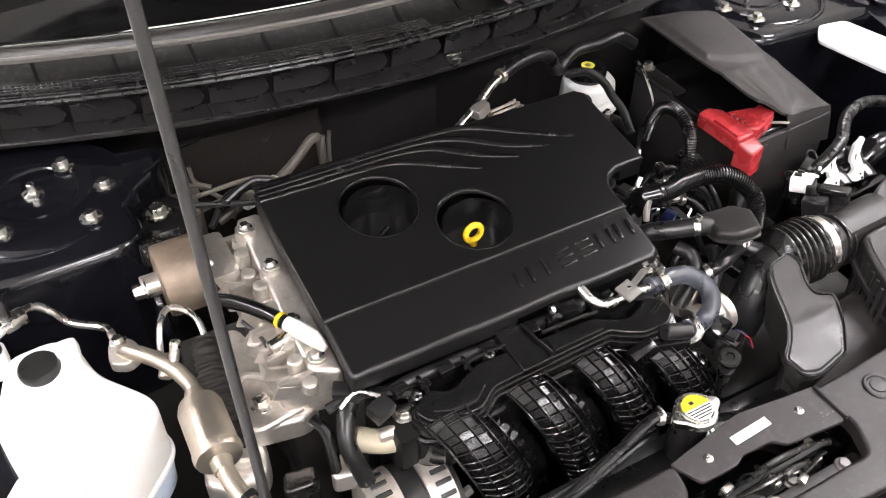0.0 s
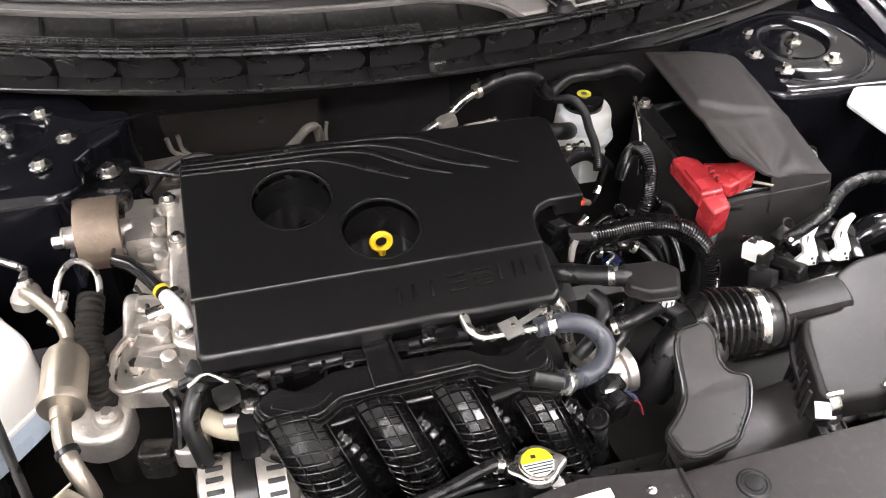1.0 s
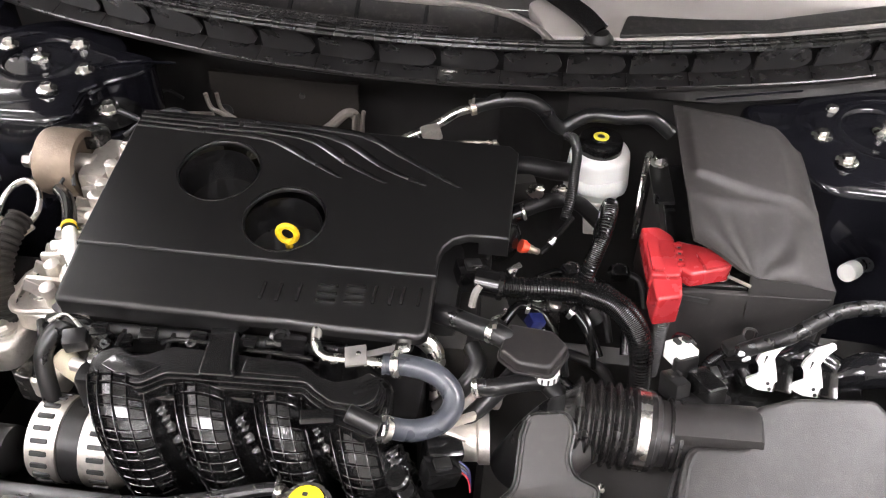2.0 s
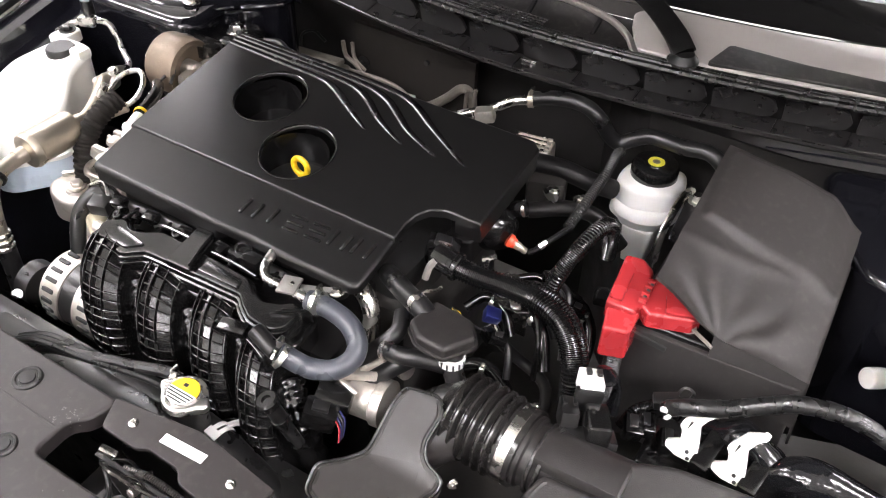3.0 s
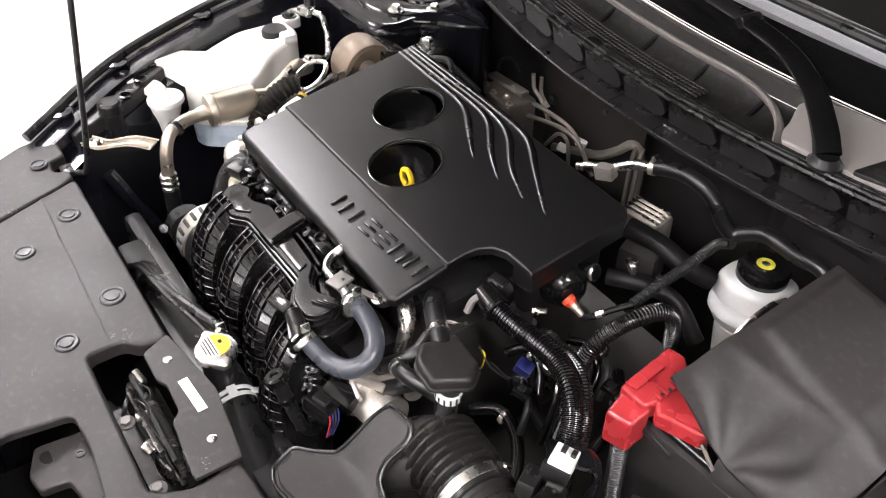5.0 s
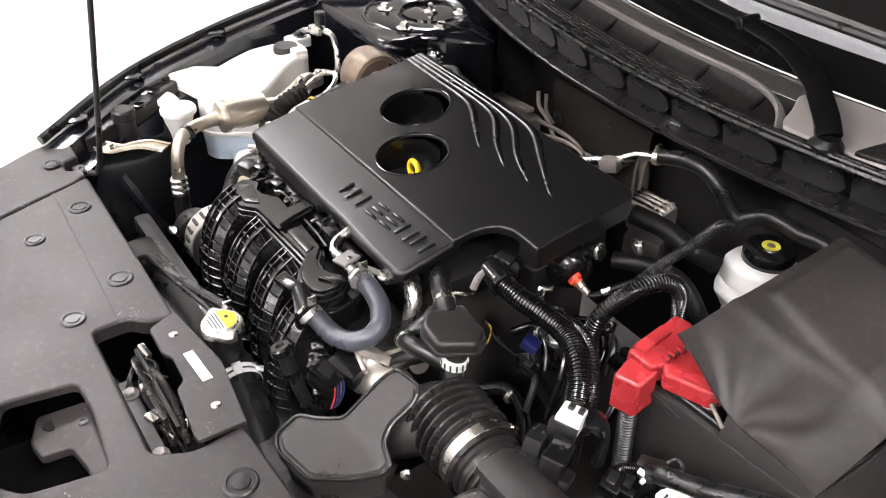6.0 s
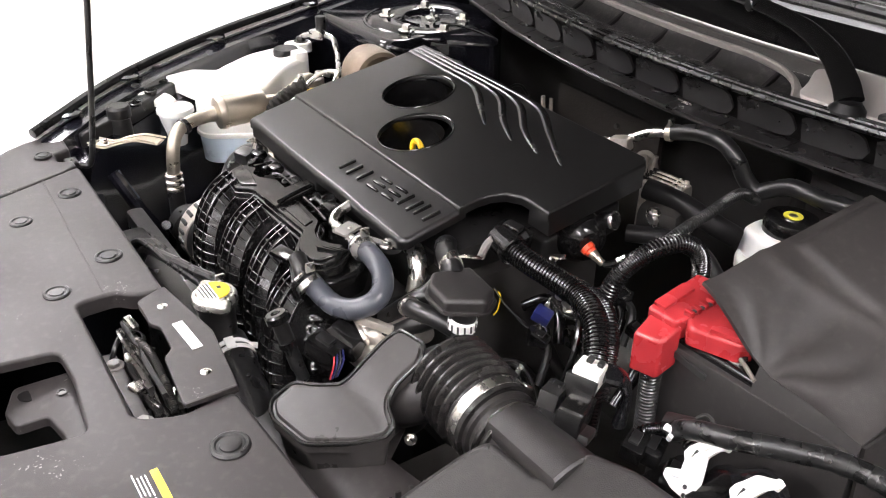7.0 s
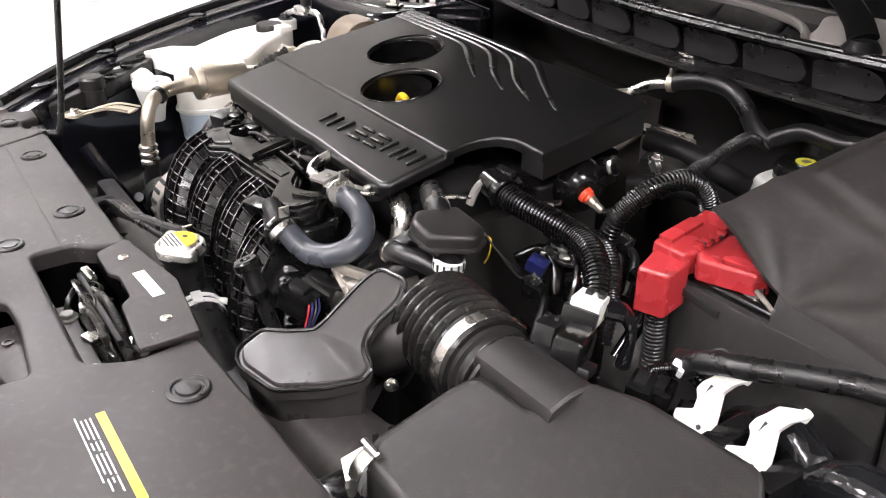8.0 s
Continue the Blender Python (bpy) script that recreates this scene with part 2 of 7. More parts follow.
def glass_material():
    m = bpy.data.materials.new("windscreen_glass")
    m.use_nodes = True
    b = m.node_tree.nodes["Principled BSDF"]
    b.inputs["Base Color"].default_value = (0.92, 0.94, 0.94, 1)
    b.inputs["Roughness"].default_value = 0.02
    b.inputs["Transmission Weight"].default_value = 1.0
    b.inputs["IOR"].default_value = 1.45
    return m


M_RIPPLE = material("shiny_corrugated_plastic", (0.0072, 0.0070, 0.0070), 0.15, var=0.2, scale=30, bump=0.03, wear=0.05)
M_FACE = material("dull_black_plastic", (0.0085, 0.0080, 0.0080), 0.42, var=0.25, scale=30, bump=0.15, grain=900, wear=0.08, spec=0.22)
M_INKY = material("dark_sound_deadening", (0.012, 0.011, 0.0105), 0.6, var=0.3, scale=12, bump=0.3, grain=200, spec=0.3)
M_BAY = material("glossy_black_bay_paint", (0.006, 0.006, 0.008), 0.11, var=0.25, scale=10, bump=0.02, grain=400, wear=0.04, spec=0.5)
M_BELLOWS = material("bellows_rubber", (0.0130, 0.0120, 0.0116), 0.24, var=0.25, scale=25, bump=0.12, grain=700, wear=0.08, dust=0.02)
M_SEAL = material("ribbed_seal_rubber", (0.0065, 0.0062, 0.0060), 0.28, var=0.3, scale=40, bump=0.08, grain=700, wear=0.08)
M_PALE = material("pale_plastic_cover", (0.34, 0.315, 0.295), 0.5, var=0.1, scale=12, bump=0.2, grain=700, dust=0.1)
M_RIB = material("polished_cover_edge", (0.0065, 0.0062, 0.0062), 0.25, var=0.08, scale=14, bump=0.03, grain=1400, wear=0.03)
M_SCALE = material("cowl_panel_plastic", (0.0125, 0.0118, 0.0118), 0.30, var=0.2, scale=25, bump=0.12, grain=900, wear=0.07)
M_DUCT = material("dusty_ribbed_rubber", (0.018, 0.016, 0.014), 0.7, var=0.3, scale=20, bump=0.3, grain=300, spec=0.15)
M_LINING = material("bonnet_lining", (0.03, 0.029, 0.028), 0.8, var=0.2, scale=10, bump=0.3, spec=0.1)
M_GREASE = material("greasy_steel", (0.055, 0.052, 0.049), 0.22, metal=0.7, var=0.5, scale=60, bump=0.3, grain=200, wear=0.15)
M_PLATE = material("dull_zinc_plate", (0.22, 0.21, 0.20), 0.5, metal=0.5, var=0.2, scale=40, bump=0.1, grain=400)
M_DULL = material("dusty_pipe_metal", (0.20, 0.18, 0.155), 0.55, metal=0.3, var=0.3, scale=40, bump=0.2, grain=400, dust=0.2)
M_CELL = material("ribbed_black_plastic", (0.0062, 0.0060, 0.0060), 0.2, var=0.3, scale=40, bump=0.25, grain=260, wear=0.1)
M_RESO = material("worn_grey_plastic", (0.0290, 0.0265, 0.0257), 0.36, var=0.35, scale=26, bump=0.10, grain=900, wear=0.10, spec=0.27, dust=0.02)
M_LEDGE = material("grey_cowl_ledge", (0.060, 0.056, 0.053), 0.5, var=0.15, scale=14, bump=0.3, grain=700, dust=0.06)
M_FILM = material("glossy_black_film", (0.008, 0.008, 0.009), 0.12, var=0.3, scale=50, bump=0.9, grain=90, wear=0.06)
M_DASH = material("grey_dashboard", (0.15, 0.147, 0.15), 0.6, var=0.1, scale=8, bump=0.2)
M_ZINC = material("pale_zinc_coating", (0.78, 0.77, 0.75), 0.34, metal=0.15, var=0.08, scale=40, bump=0.08, grain=400)
M_GLASS = glass_material()

# ---- the showroom that closes the place ----
def slab(name, c, s, mat):
    ob = part(name, box(bmesh.new(), c, s, 0), mat)
    return tagged(ob, kind="structure")


tagged(slab("floor", (0.6, 0.5, -0.05), (13, 13, 0.1), M_FLOOR), "pale polished showroom floor under the car", "floor")
tagged(slab("ceiling", (0.6, 0.5, 3.25), (13, 13, 0.1), M_WALL), "plain white showroom ceiling with light panels", "ceiling")
tagged(slab("wall_north", (0.6, 7.05, 1.6), (13, 0.1, 3.2), M_WALL), "plain white showroom wall", "wall")
tagged(slab("wall_south", (0.6, -6.05, 1.6), (13, 0.1, 3.2), M_WALL), "plain white showroom wall", "wall")
tagged(slab("wall_west", (-5.95, 0.5, 1.6), (0.1, 13, 3.2), M_WALL), "plain white showroom wall", "wall")
tagged(slab("wall_east", (7.15, 0.5, 1.6), (0.1, 13, 3.2), M_WALL), "plain white showroom wall", "wall")


def ceiling_light(at):
    t = thing("ceiling_light", at, "lit rectangular ceiling light panel with white frame", "lamp", "ceiling lights")
    x, y, z = at
    bm = bmesh.new()
    for dx, dy, sx, sy in ((0, 0.32, 1.3, 0.04), (0, -0.32, 1.3, 0.04), (0.63, 0, 0.04, 0.6), (-0.63, 0, 0.04, 0.6)):
        box(bm, (x + dx, y + dy, z), (sx, sy, 0.04), 0.004)
    part("frame", bm, M_WALL, t)
    part("diffuser", box(bmesh.new(), (x, y, z + 0.004), (1.2, 0.6, 0.02), 0.003), M_LAMP, t)
    return t


first_light = ceiling_light((-2.4, 0.4, 3.17))
for lx, ly in LIGHTS:
    copy_thing(first_light, Matrix.Translation((lx, ly, 3.17)))

# ---- car body round the engine bay ----
CX = 0.64
car = thing("car_body", (CX, 1.0, 0.0), "white car with black-painted open engine bay", "car")


def strip_surface(bm, rows):
    """A sheet through rows of points."""
    vs = [[bm.verts.new(p) for p in r] for r in rows]
    for a, b in zip(vs, vs[1:]):
        for i in range(len(a) - 1):
            bm.faces.new((a[i], a[i + 1], b[i + 1], b[i]))
    return bm


def thick(bm, d):
    bmesh.ops.recalc_face_normals(bm, faces=bm.faces)
    bmesh.ops.solidify(bm, geom=list(bm.faces), thickness=d)
    return bm


# wing edge line on one side, from the headlamp to the windscreen; the other side mirrors it
EDGE = spline([(0.17, 0.12, 0.772), (0.0, 0.27, 0.80), (-0.085, 0.40, 0.832), (-0.20, 0.56, 0.852), (-0.255, 0.757, 0.884), (-0.285, 0.95, 0.91), (-0.30, 1.2, 0.95), (-0.30, 1.5, 0.99)], 6)


def side(p, mirror):
    return (2 * CX - p[0], p[1], p[2]) if mirror else tuple(p)


for mirror in (False, True):
    # painted wing: rounded shoulder falling away outwards
    rows = []
    for d, h in ((-0.012, -0.012), (0.0, 0.0), (0.02, 0.004), (0.07, 0.0), (0.13, -0.02), (0.19, -0.07), (0.23, -0.16), (0.245, -0.3), (0.24, -0.5)):
        rows.append([side((p.x - d, p.y - d * 0.25, p.z + h), mirror) for p in EDGE])
    part("wing_panel", strip_surface(bmesh.new(), rows), M_PEARL, car, "glossy white wing")
    # black channel inside the wing edge
    rows = []
    for d, h in ((0.012, -0.014), (0.03, -0.012), (0.055, -0.018), (0.06, -0.05), (0.10, -0.055), (0.105, -0.35), (0.105, -0.55)):
        rows.append([side((p.x + d, p.y + d * 0.15, p.z + h), mirror) for p in EDGE])
    part("inner_wing", strip_surface(bmesh.new(), rows), M_PAINT, car, "black painted inner wing rail")
    bm = sweep(bmesh.new(), [side((p.x + 0.012, p.y, p.z + 0.002), mirror) for p in EDGE[10:]], 0.009, 8, 3)
    part("wing_seal", bm, M_RUBBER, car, "black rubber edge seal")
    for k in (13, 18, 24, 31):
        p = EDGE[k]
        bm = bmesh.new()
        lathe(bm, side((p.x + 0.02, p.y, p.z - 0.004), mirror), (0, 0, 1), [(0.022, 0), (0.022, 0.004), (0.012, 0.006), (0.011, 0.002), (0, 0.002)], 18)
        part("edge_tab", bm, M_PAINT, car)
    # strut tower: a flat-topped turret with a cup and stud in the middle
    tx, ty = (1.345, 1.145) if mirror else (-0.041, 1.165)
    bm = lathe(bmesh.new(), (tx, ty, 0.914), (0, 0, 1), [(0.150, -0.30), (0.146, -0.02), (0.138, -0.006), (0.128, -0.001), (0.066, 0.0), (0.061, -0.003), (0.055, -0.016), (0.040, -0.018), (0.036, -0.012), (0.020, -0.012), (0.0, -0.012)], 48)
    part("strut_tower", bm, M_BAY, car, "black strut tower with bright nuts")
    nuts = ((1.246, 1.114, 0.912), (1.269, 1.049, 0.914), (1.276, 1.192, 0.910), (1.374, 1.062, 0.914)) if mirror else ((0.011, 1.208, 0.914), (0.055, 1.130, 0.912), (0.022, 1.062, 0.914), (-0.11, 1.19, 0.914), (-0.095, 1.085, 0.914))
    for p in nuts:
        part("strut_nut", hexbolt(bmesh.new(), p, 0.0095, 0.010, washer=1.75), M_STEEL, car, "bright zinc nut")
    bm = cyl(bmesh.new(), (tx, ty, 0.902), (tx, ty, 0.928), 0.006)
    lathe(bm, (tx, ty, 0.905), (0, 0, 1), [(0.016, 0), (0.016, 0.007), (0.012, 0.009), (0.007, 0.009)], 6)
    part("strut_top_nut", bm, M_STEEL, car, "bright zinc nut")
    part("tower_weld", sweep(bmesh.new(), [(tx + 0.142 * math.cos(q), ty + 0.142 * math.sin(q), 0.906) for q in np.linspace(math.pi * 1.15, math.pi * 1.85, 9)], 0.004, 8, 3), M_PAINT, car)
    # flat sheet round the tower top
    flat = [(1.235, 0.985), (1.56, 0.98), (1.56, 1.32), (1.13, 1.2), (1.15, 1.12), (1.2, 1.03)] if mirror else [(-0.28, 0.99), (0.055, 0.985), (0.085, 1.02), (0.075, 1.10), (0.13, 1.14), (0.16, 1.2), (-0.28, 1.32)]
    even(part("tower_sheet", plate(bmesh.new(), rounded(flat, 0.03), lambda x, y: 0.909 - 0.03 * (abs(x - CX) - 0.65), 0.30, 0.02, 5), M_BAY, car, "black painted sheet round strut tower"))
# inner side skins and underside
for x in (-0.2, 1.48):
    part("side_apron", box(bmesh.new(), (x, 0.65, 0.44), (0.02, 1.2, 0.62), 0.004), M_PAINT, car)
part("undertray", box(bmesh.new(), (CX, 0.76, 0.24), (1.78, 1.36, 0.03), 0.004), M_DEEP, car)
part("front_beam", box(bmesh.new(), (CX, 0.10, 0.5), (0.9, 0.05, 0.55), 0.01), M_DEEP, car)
# front bumper skin in body colour, out beyond the panel
rows = []
for d, h in ((0.0, 0.0), (0.05, -0.02), (0.1, -0.07), (0.13, -0.2), (0.11, -0.55), (0.06, -0.792)):
    rows.append([(CX + s * (0.68 + d * 0.4), 0.26 - 0.22 * (1 - s * s) - d, 0.792 + h) for s in np.linspace(-1.3, 1.3, 33)])
part("bumper_skin", strip_surface(bmesh.new(), rows), M_PEARL, car, "glossy white bumper")


def cowl_y(x, y0=1.155):
    return y0 + 0.26 * (x - CX) ** 2


XS = np.linspace(-0.22, 1.5, 44)


def wall_y(x):
    """The firewall: set far back under the cowl behind the engine, nearer behind the brake reservoir."""
    q = min(1.0, max(0.0, (x - 0.72) / 0.16))
    return 1.372 - 0.17 * q * q * (3 - 2 * q)


rows = [[(x, cowl_y(x, 1.136), 0.938) for x in XS], [(x, cowl_y(x, 1.145), 0.930) for x in XS], [(x, max(wall_y(x), cowl_y(x, 1.15)) - 0.02, 0.915) for x in XS], [(x, max(wall_y(x), cowl_y(x, 1.15)), 0.90) for x in XS], [(x, max(wall_y(x), cowl_y(x, 1.15)), 0.3) for x in XS]]
part("firewall", strip_surface(bmesh.new(), rows), M_INKY, car, "dark firewall set back under the cowl")
rows = [[(x, wall_y(x) - 0.018 + 0.005 * math.sin(11 * x) + 0.004 * math.sin(31 * z), z) for x in np.linspace(0.175, 0.47, 18)] for z in np.linspace(0.55, 0.80, 12)]
part("firewall_blanket", thick(strip_surface(bmesh.new(), rows), 0.012), M_INSUL, car, "dull brown-grey heat blanket")
for x, z in ((0.201, 0.72), (0.36, 0.77)):
    part("blanket_stud", lathe(bmesh.new(), (x, wall_y(x) - 0.034, z), (0, -1, 0), [(0.014, 0), (0.014, 0.002), (0.006, 0.003), (0.005, 0.009), (0, 0.009)], 16), M_INK, car)

# bonnet, held open above the bay
hood = thing("bonnet", (CX, 1.43, 1.06), "raised bonnet with dark lining, propped open", "bonnet")
rows = []
for k in range(9):
    u = k / 8
    rows.append([(CX + s * (0.90 - 0.20 * u), 1.43 - 0.88 * u, 1.10 + 0.846 * min(u, 0.26) + 0.717 * max(0, u - 0.26) - 0.04 * s * s) for s in np.linspace(-1, 1, 13)])
part("lining", thick(strip_surface(bmesh.new(), rows), 0.012), M_LINING, hood, "dark bonnet lining")
rows = [[(p[0], p[1] + 0.02, p[2] + 0.03) for p in r] for r in rows]
part("skin", strip_surface(bmesh.new(), rows), M_PEARL, hood, "white bonnet skin")

rod = thing("prop_rod", (0.067, 0.42, 0.80), "thin black steel bonnet prop rod standing up", "rod")
part("stay", sweep(bmesh.new(), [(0.048, 0.392, 0.80), (0.060, 0.405, 0.795), (0.067, 0.424, 0.815), (0.069, 0.452, 1.0), (0.0715, 0.493, 1.3), (0.074, 0.535, 1.6), (0.0755, 0.562, 1.815)], 0.0050, 12, 8), M_SATIN, rod)
part("foot", box(bmesh.new(), (0.05, 0.392, 0.797), (0.03, 0.02, 0.012), 0.004), M_SATIN, rod)

# ---- cowl, wipers and windscreen ----
cowl = thing("windscreen_cowl", (CX, 1.2, 0.95), "black plastic windscreen cowl with stepped ribs", "cowl")
rows = [[(x, cowl_y(x, y0), z) for x in XS] for y0, z in ((1.138, 0.934), (1.133, 0.938), (1.134, 0.942), (1.150, 0.9420), (1.180, 0.9440), (1.181, 0.955), (1.173, 0.995), (1.164, 1.0))]
part("face", strip_surface(bmesh.new(), rows), M_FACE, cowl, "black cowl face with a flat foot")
# scale-shaped panels along the face, each rounded at one end, and flat foot panels below them
for k in range(-6, 11):
    b = 0.444 + 0.1 * k
    a = b - 0.1
    pts = []
    for u in np.linspace(0, 1, 17):
        x = a + 0.005 + (b - a - 0.009) * u
        end = max(0.0, (u - 0.66) / 0.34)
        bow = 1 - math.sqrt(max(0.0, 1 - end ** 2.4))
        lean = max(0.0, 1 - u / 0.10)
        lo, hi = 0.06 + 0.34 * bow, 0.97 - 0.50 * bow - 0.12 * lean
        pts.append([(x, cowl_y(x, 1.1735 - 0.011 * w - 0.0022), 0.949 + 0.044 * w) for w in np.linspace(lo, hi, 5)])
    part("scale_panel", thick(strip_surface(bmesh.new(), pts), 0.0045), M_SCALE, cowl)
    pts = [[(x, cowl_y(x, y0), z) for y0, z in ((1.1335, 0.9405), (1.1345, 0.9450), (1.150, 0.9465), (1.173, 0.949))] for x in np.linspace(a + 0.001, b - 0.0012, 6)]
    part("foot_panel", thick(strip_surface(bmesh.new(), pts), 0.002), M_SCALE, cowl)
part("foot_edge", sweep(bmesh.new(), [(x, cowl_y(x, 1.1335 + 0.002 * math.sin(13 * x)), 0.9435 + 0.0015 * math.sin(9 * x)) for x in np.linspace(-0.1, 1.35, 40)], 0.0020, 6, 2), M_SCALE, cowl, "thin edge of the cowl foot")
rows = [[(x, cowl_y(x, y0), z) for x in XS] for y0, z in ((1.164, 0.999), (1.176, 0.990), (1.200, 0.978), (1.246, 0.976), (1.268, 0.986), (1.282, 1.0))]
part("trough", strip_surface(bmesh.new(), rows), M_COWL, cowl, "dull plastic trough")
bm = bmesh.new()
for k in range(5):
    sweep(bm, [(x, cowl_y(x, 1.208 + 0.009 * k), 0.9815) for x in np.linspace(-0.12, 0.65, 16)], 0.0019, 6, 2)
for x in np.arange(-0.115, 0.65, 0.0085):
    y = cowl_y(x, 1.226)
    box(bm, (x, y, 0.9805), (0.0028, 0.040, 0.003), 0)
part("grille", bm, M_COWL, cowl, "slotted black air grille")
for k in range(8):
    x = 0.017 + 0.118 * k - 0.118
    bm = bmesh.new()
    bm.faces.new([bm.verts.new((x, cowl_y(x, y0), z)) for y0, z in ((1.281, 1.0), (1.281, 0.978), (1.262, 0.978), (1.240, 0.979))])
    part("trough_web", thick(bm, 0.006), M_FACE, cowl)
rim = [(x, cowl_y(x, 1.287), 1.003) for x in np.linspace(-0.15, 0.66, 14)] + [(0.715, 1.276, 1.003), (0.76, 1.255, 1.003), (0.797, 1.222, 1.002), (0.825, 1.182, 0.998)]
part("rim", sweep(bmesh.new(), rim, 0.0095, 10, 4, flat=0.6), M_RIM, cowl, "pale dusty rim of the trough")
rows = [[(x, cowl_y(x, y0), z) for x in np.linspace(-0.2, 1.5, 30)] for y0, z in ((1.288, 0.998), (1.300, 1.0), (1.326, 1.006))]
part("ledge", strip_surface(bmesh.new(), rows), M_LEDGE, cowl, "grey plastic ledge below the glass")
part("ledge_lip", sweep(bmesh.new(), [(x, cowl_y(x, 1.327), 1.008) for x in np.linspace(-0.2, 1.5, 30)], 0.0045, 8, 2, flat=0.7), M_LEDGE, cowl, "grey lip below the glass")
bm = plate(bmesh.new(), rounded([(0.812, 1.195), (0.98, 1.214), (1.20, 1.267), (1.5, 1.378), (1.5, 1.51), (1.2, 1.405), (1.016, 1.352), (0.82, 1.325), (0.775, 1.29), (0.80, 1.24)], 0.015), lambda x, y: 1.001 + 0.10 * (y - cowl_y(x, 1.16)), 0.02, 0.004)
even(part("end_cover", bm, M_PALE, cowl, "pale plastic end cover"))
bm = plate(bmesh.new(), rounded([(0.925, 1.207), (1.18, 1.264), (1.42, 1.350), (1.42, 1.395), (1.164, 1.292), (1.05, 1.274), (0.940, 1.268)], 0.008), lambda x, y: 1.006 + 0.10 * (y - cowl_y(x, 1.16)), 0.006, 0.002)
even(part("hatch", bm, M_COWL, cowl, "dark access hatch"))

seal = thing("cowl_seal", (CX, 1.155, 1.0), "ribbed black rubber seal along the cowl edge", "seal")
for k, (dy, dz, r) in enumerate(((0.0, -0.001, 0.006), (0.008, 0.003, 0.004), (0.015, 0.003, 0.004), (0.022, 0.000, 0.0045))):
    part("lip", sweep(bmesh.new(), [(x, cowl_y(x, 1.153 + dy), 1.0 + dz) for x in XS[::2]], r, 8, 3), M_SEAL, seal)

screen = thing("windscreen", (CX, 1.36, 1.0), "dark tinted windscreen above the cowl", "windscreen")
rows = [[(x, cowl_y(x, 1.345) + 0.62 * u, 1.005 + 0.40 * u) for x in np.linspace(-0.15, 1.45, 24)] for u in np.linspace(0, 1, 6)]
bm = thick(strip_surface(bmesh.new(), rows), 0.005)
pane = part("pane", bm, M_GLASS, screen)
pane.visible_shadow = False
rows = [[(x, cowl_y(x, 1.34) + 0.62 * u, 1.01 + 0.40 * u) for x in np.linspace(-0.15, 1.45, 24)] for u in (0, 0.05, 0.1)]
part("black_border", strip_surface(bmesh.new(), rows), M_GLOSS, screen, "black printed border")
# three dark strips laid across the dashboard top
for k, (y, z) in enumerate(((1.60, 1.012), (1.72, 1.012), (1.95, 1.012))):
    part("dash_strip", box(bmesh.new(), (CX, y, z), (1.45, 0.05 - 0.012 * k, 0.006), 0.001, (0, 0, 3)), M_DEEP, screen, "dark strip across the dashboard")
# flat dark sheet added for the cabin's shade; hides the bright room behind
rows = [[(x, 2.42, z) for x in (-0.2, 0.3, 0.9, 1.5)] for z in (0.9, 1.3, 1.7)]
part("cabin_dark_sheet", thick(strip_surface(bmesh.new(), rows), 0.02), M_LINING, screen, "dark sheet standing in for the unlit cabin")
part("dashboard", box(bmesh.new(), (CX, 1.95, 0.98), (1.5, 0.9, 0.06), 0.02), M_DASH, screen, "grey dashboard top")


def wiper(path, blade, name="wiper_arm"):
    w = thing(name, path[0], "black painted wiper arm with rubber blade on windscreen", "wiper", "wipers")
    part("arm", sweep(bmesh.new(), path[:5], lambda s: 0.0185 - 0.0025 * s, 14, 8, flat=0.42, up=(0, -0.4, 1)), M_GLOSS, w)
    part("arm_tip", sweep(bmesh.new(), path[4:], 0.012, 12, 8, flat=0.42, up=(0, -0.4, 1)), M_SATIN, w)
    part("joint", cyl(bmesh.new(), (0.614, 1.325, 1.062), (0.622, 1.362, 1.065), 0.010), M_SATIN, w)
    x, y, z = path[0]
    part("pivot", lathe(bmesh.new(), (x, y, z - 0.03), (0, 0, 1), [(0.024, 0), (0.024, 0.02), (0.016, 0.03), (0, 0.032)], 20), M_RUBBER, w)
    part("blade", sweep(bmesh.new(), blade, 0.008, 8, 4), M_RUBBER, w)
    part("blade_clip", box(bmesh.new(), blade[len(blade) // 2], (0.06, 0.025, 0.02), 0.005, (0, 0, 10)), M_SATIN, w)


wiper([(0.893, 1.195, 1.018), (0.862, 1.222, 1.034), (0.80, 1.272, 1.048), (0.715, 1.318, 1.058), (0.61, 1.342, 1.064), (0.42, 1.37, 1.07), (0.1, 1.44, 1.09)],
      [(0.95, 1.43, 1.07), (0.72, 1.42, 1.075), (0.5, 1.425, 1.075), (0.2, 1.45, 1.085)])

# thin bright-edged flanges of the black body sheet under the cowl
for pts in ([(0.11, 1.085, 0.948), (0.138, 1.106, 0.946), (0.17, 1.13, 0.938), (0.206, 1.151, 0.928)], [(1.05, 1.13, 0.95), (1.15, 1.165, 0.948), (1.22, 1.19, 0.945)]):
    part("flange_edge", sweep(bmesh.new(), pts, 0.0035, 8, 6, flat=0.5), M_PAINT, car)
part("cowl_clip", box(bmesh.new(), (0.662, 1.157, 0.9505), (0.028, 0.004, 0.004), 0.001), M_STEEL, cowl, "small bright clip")

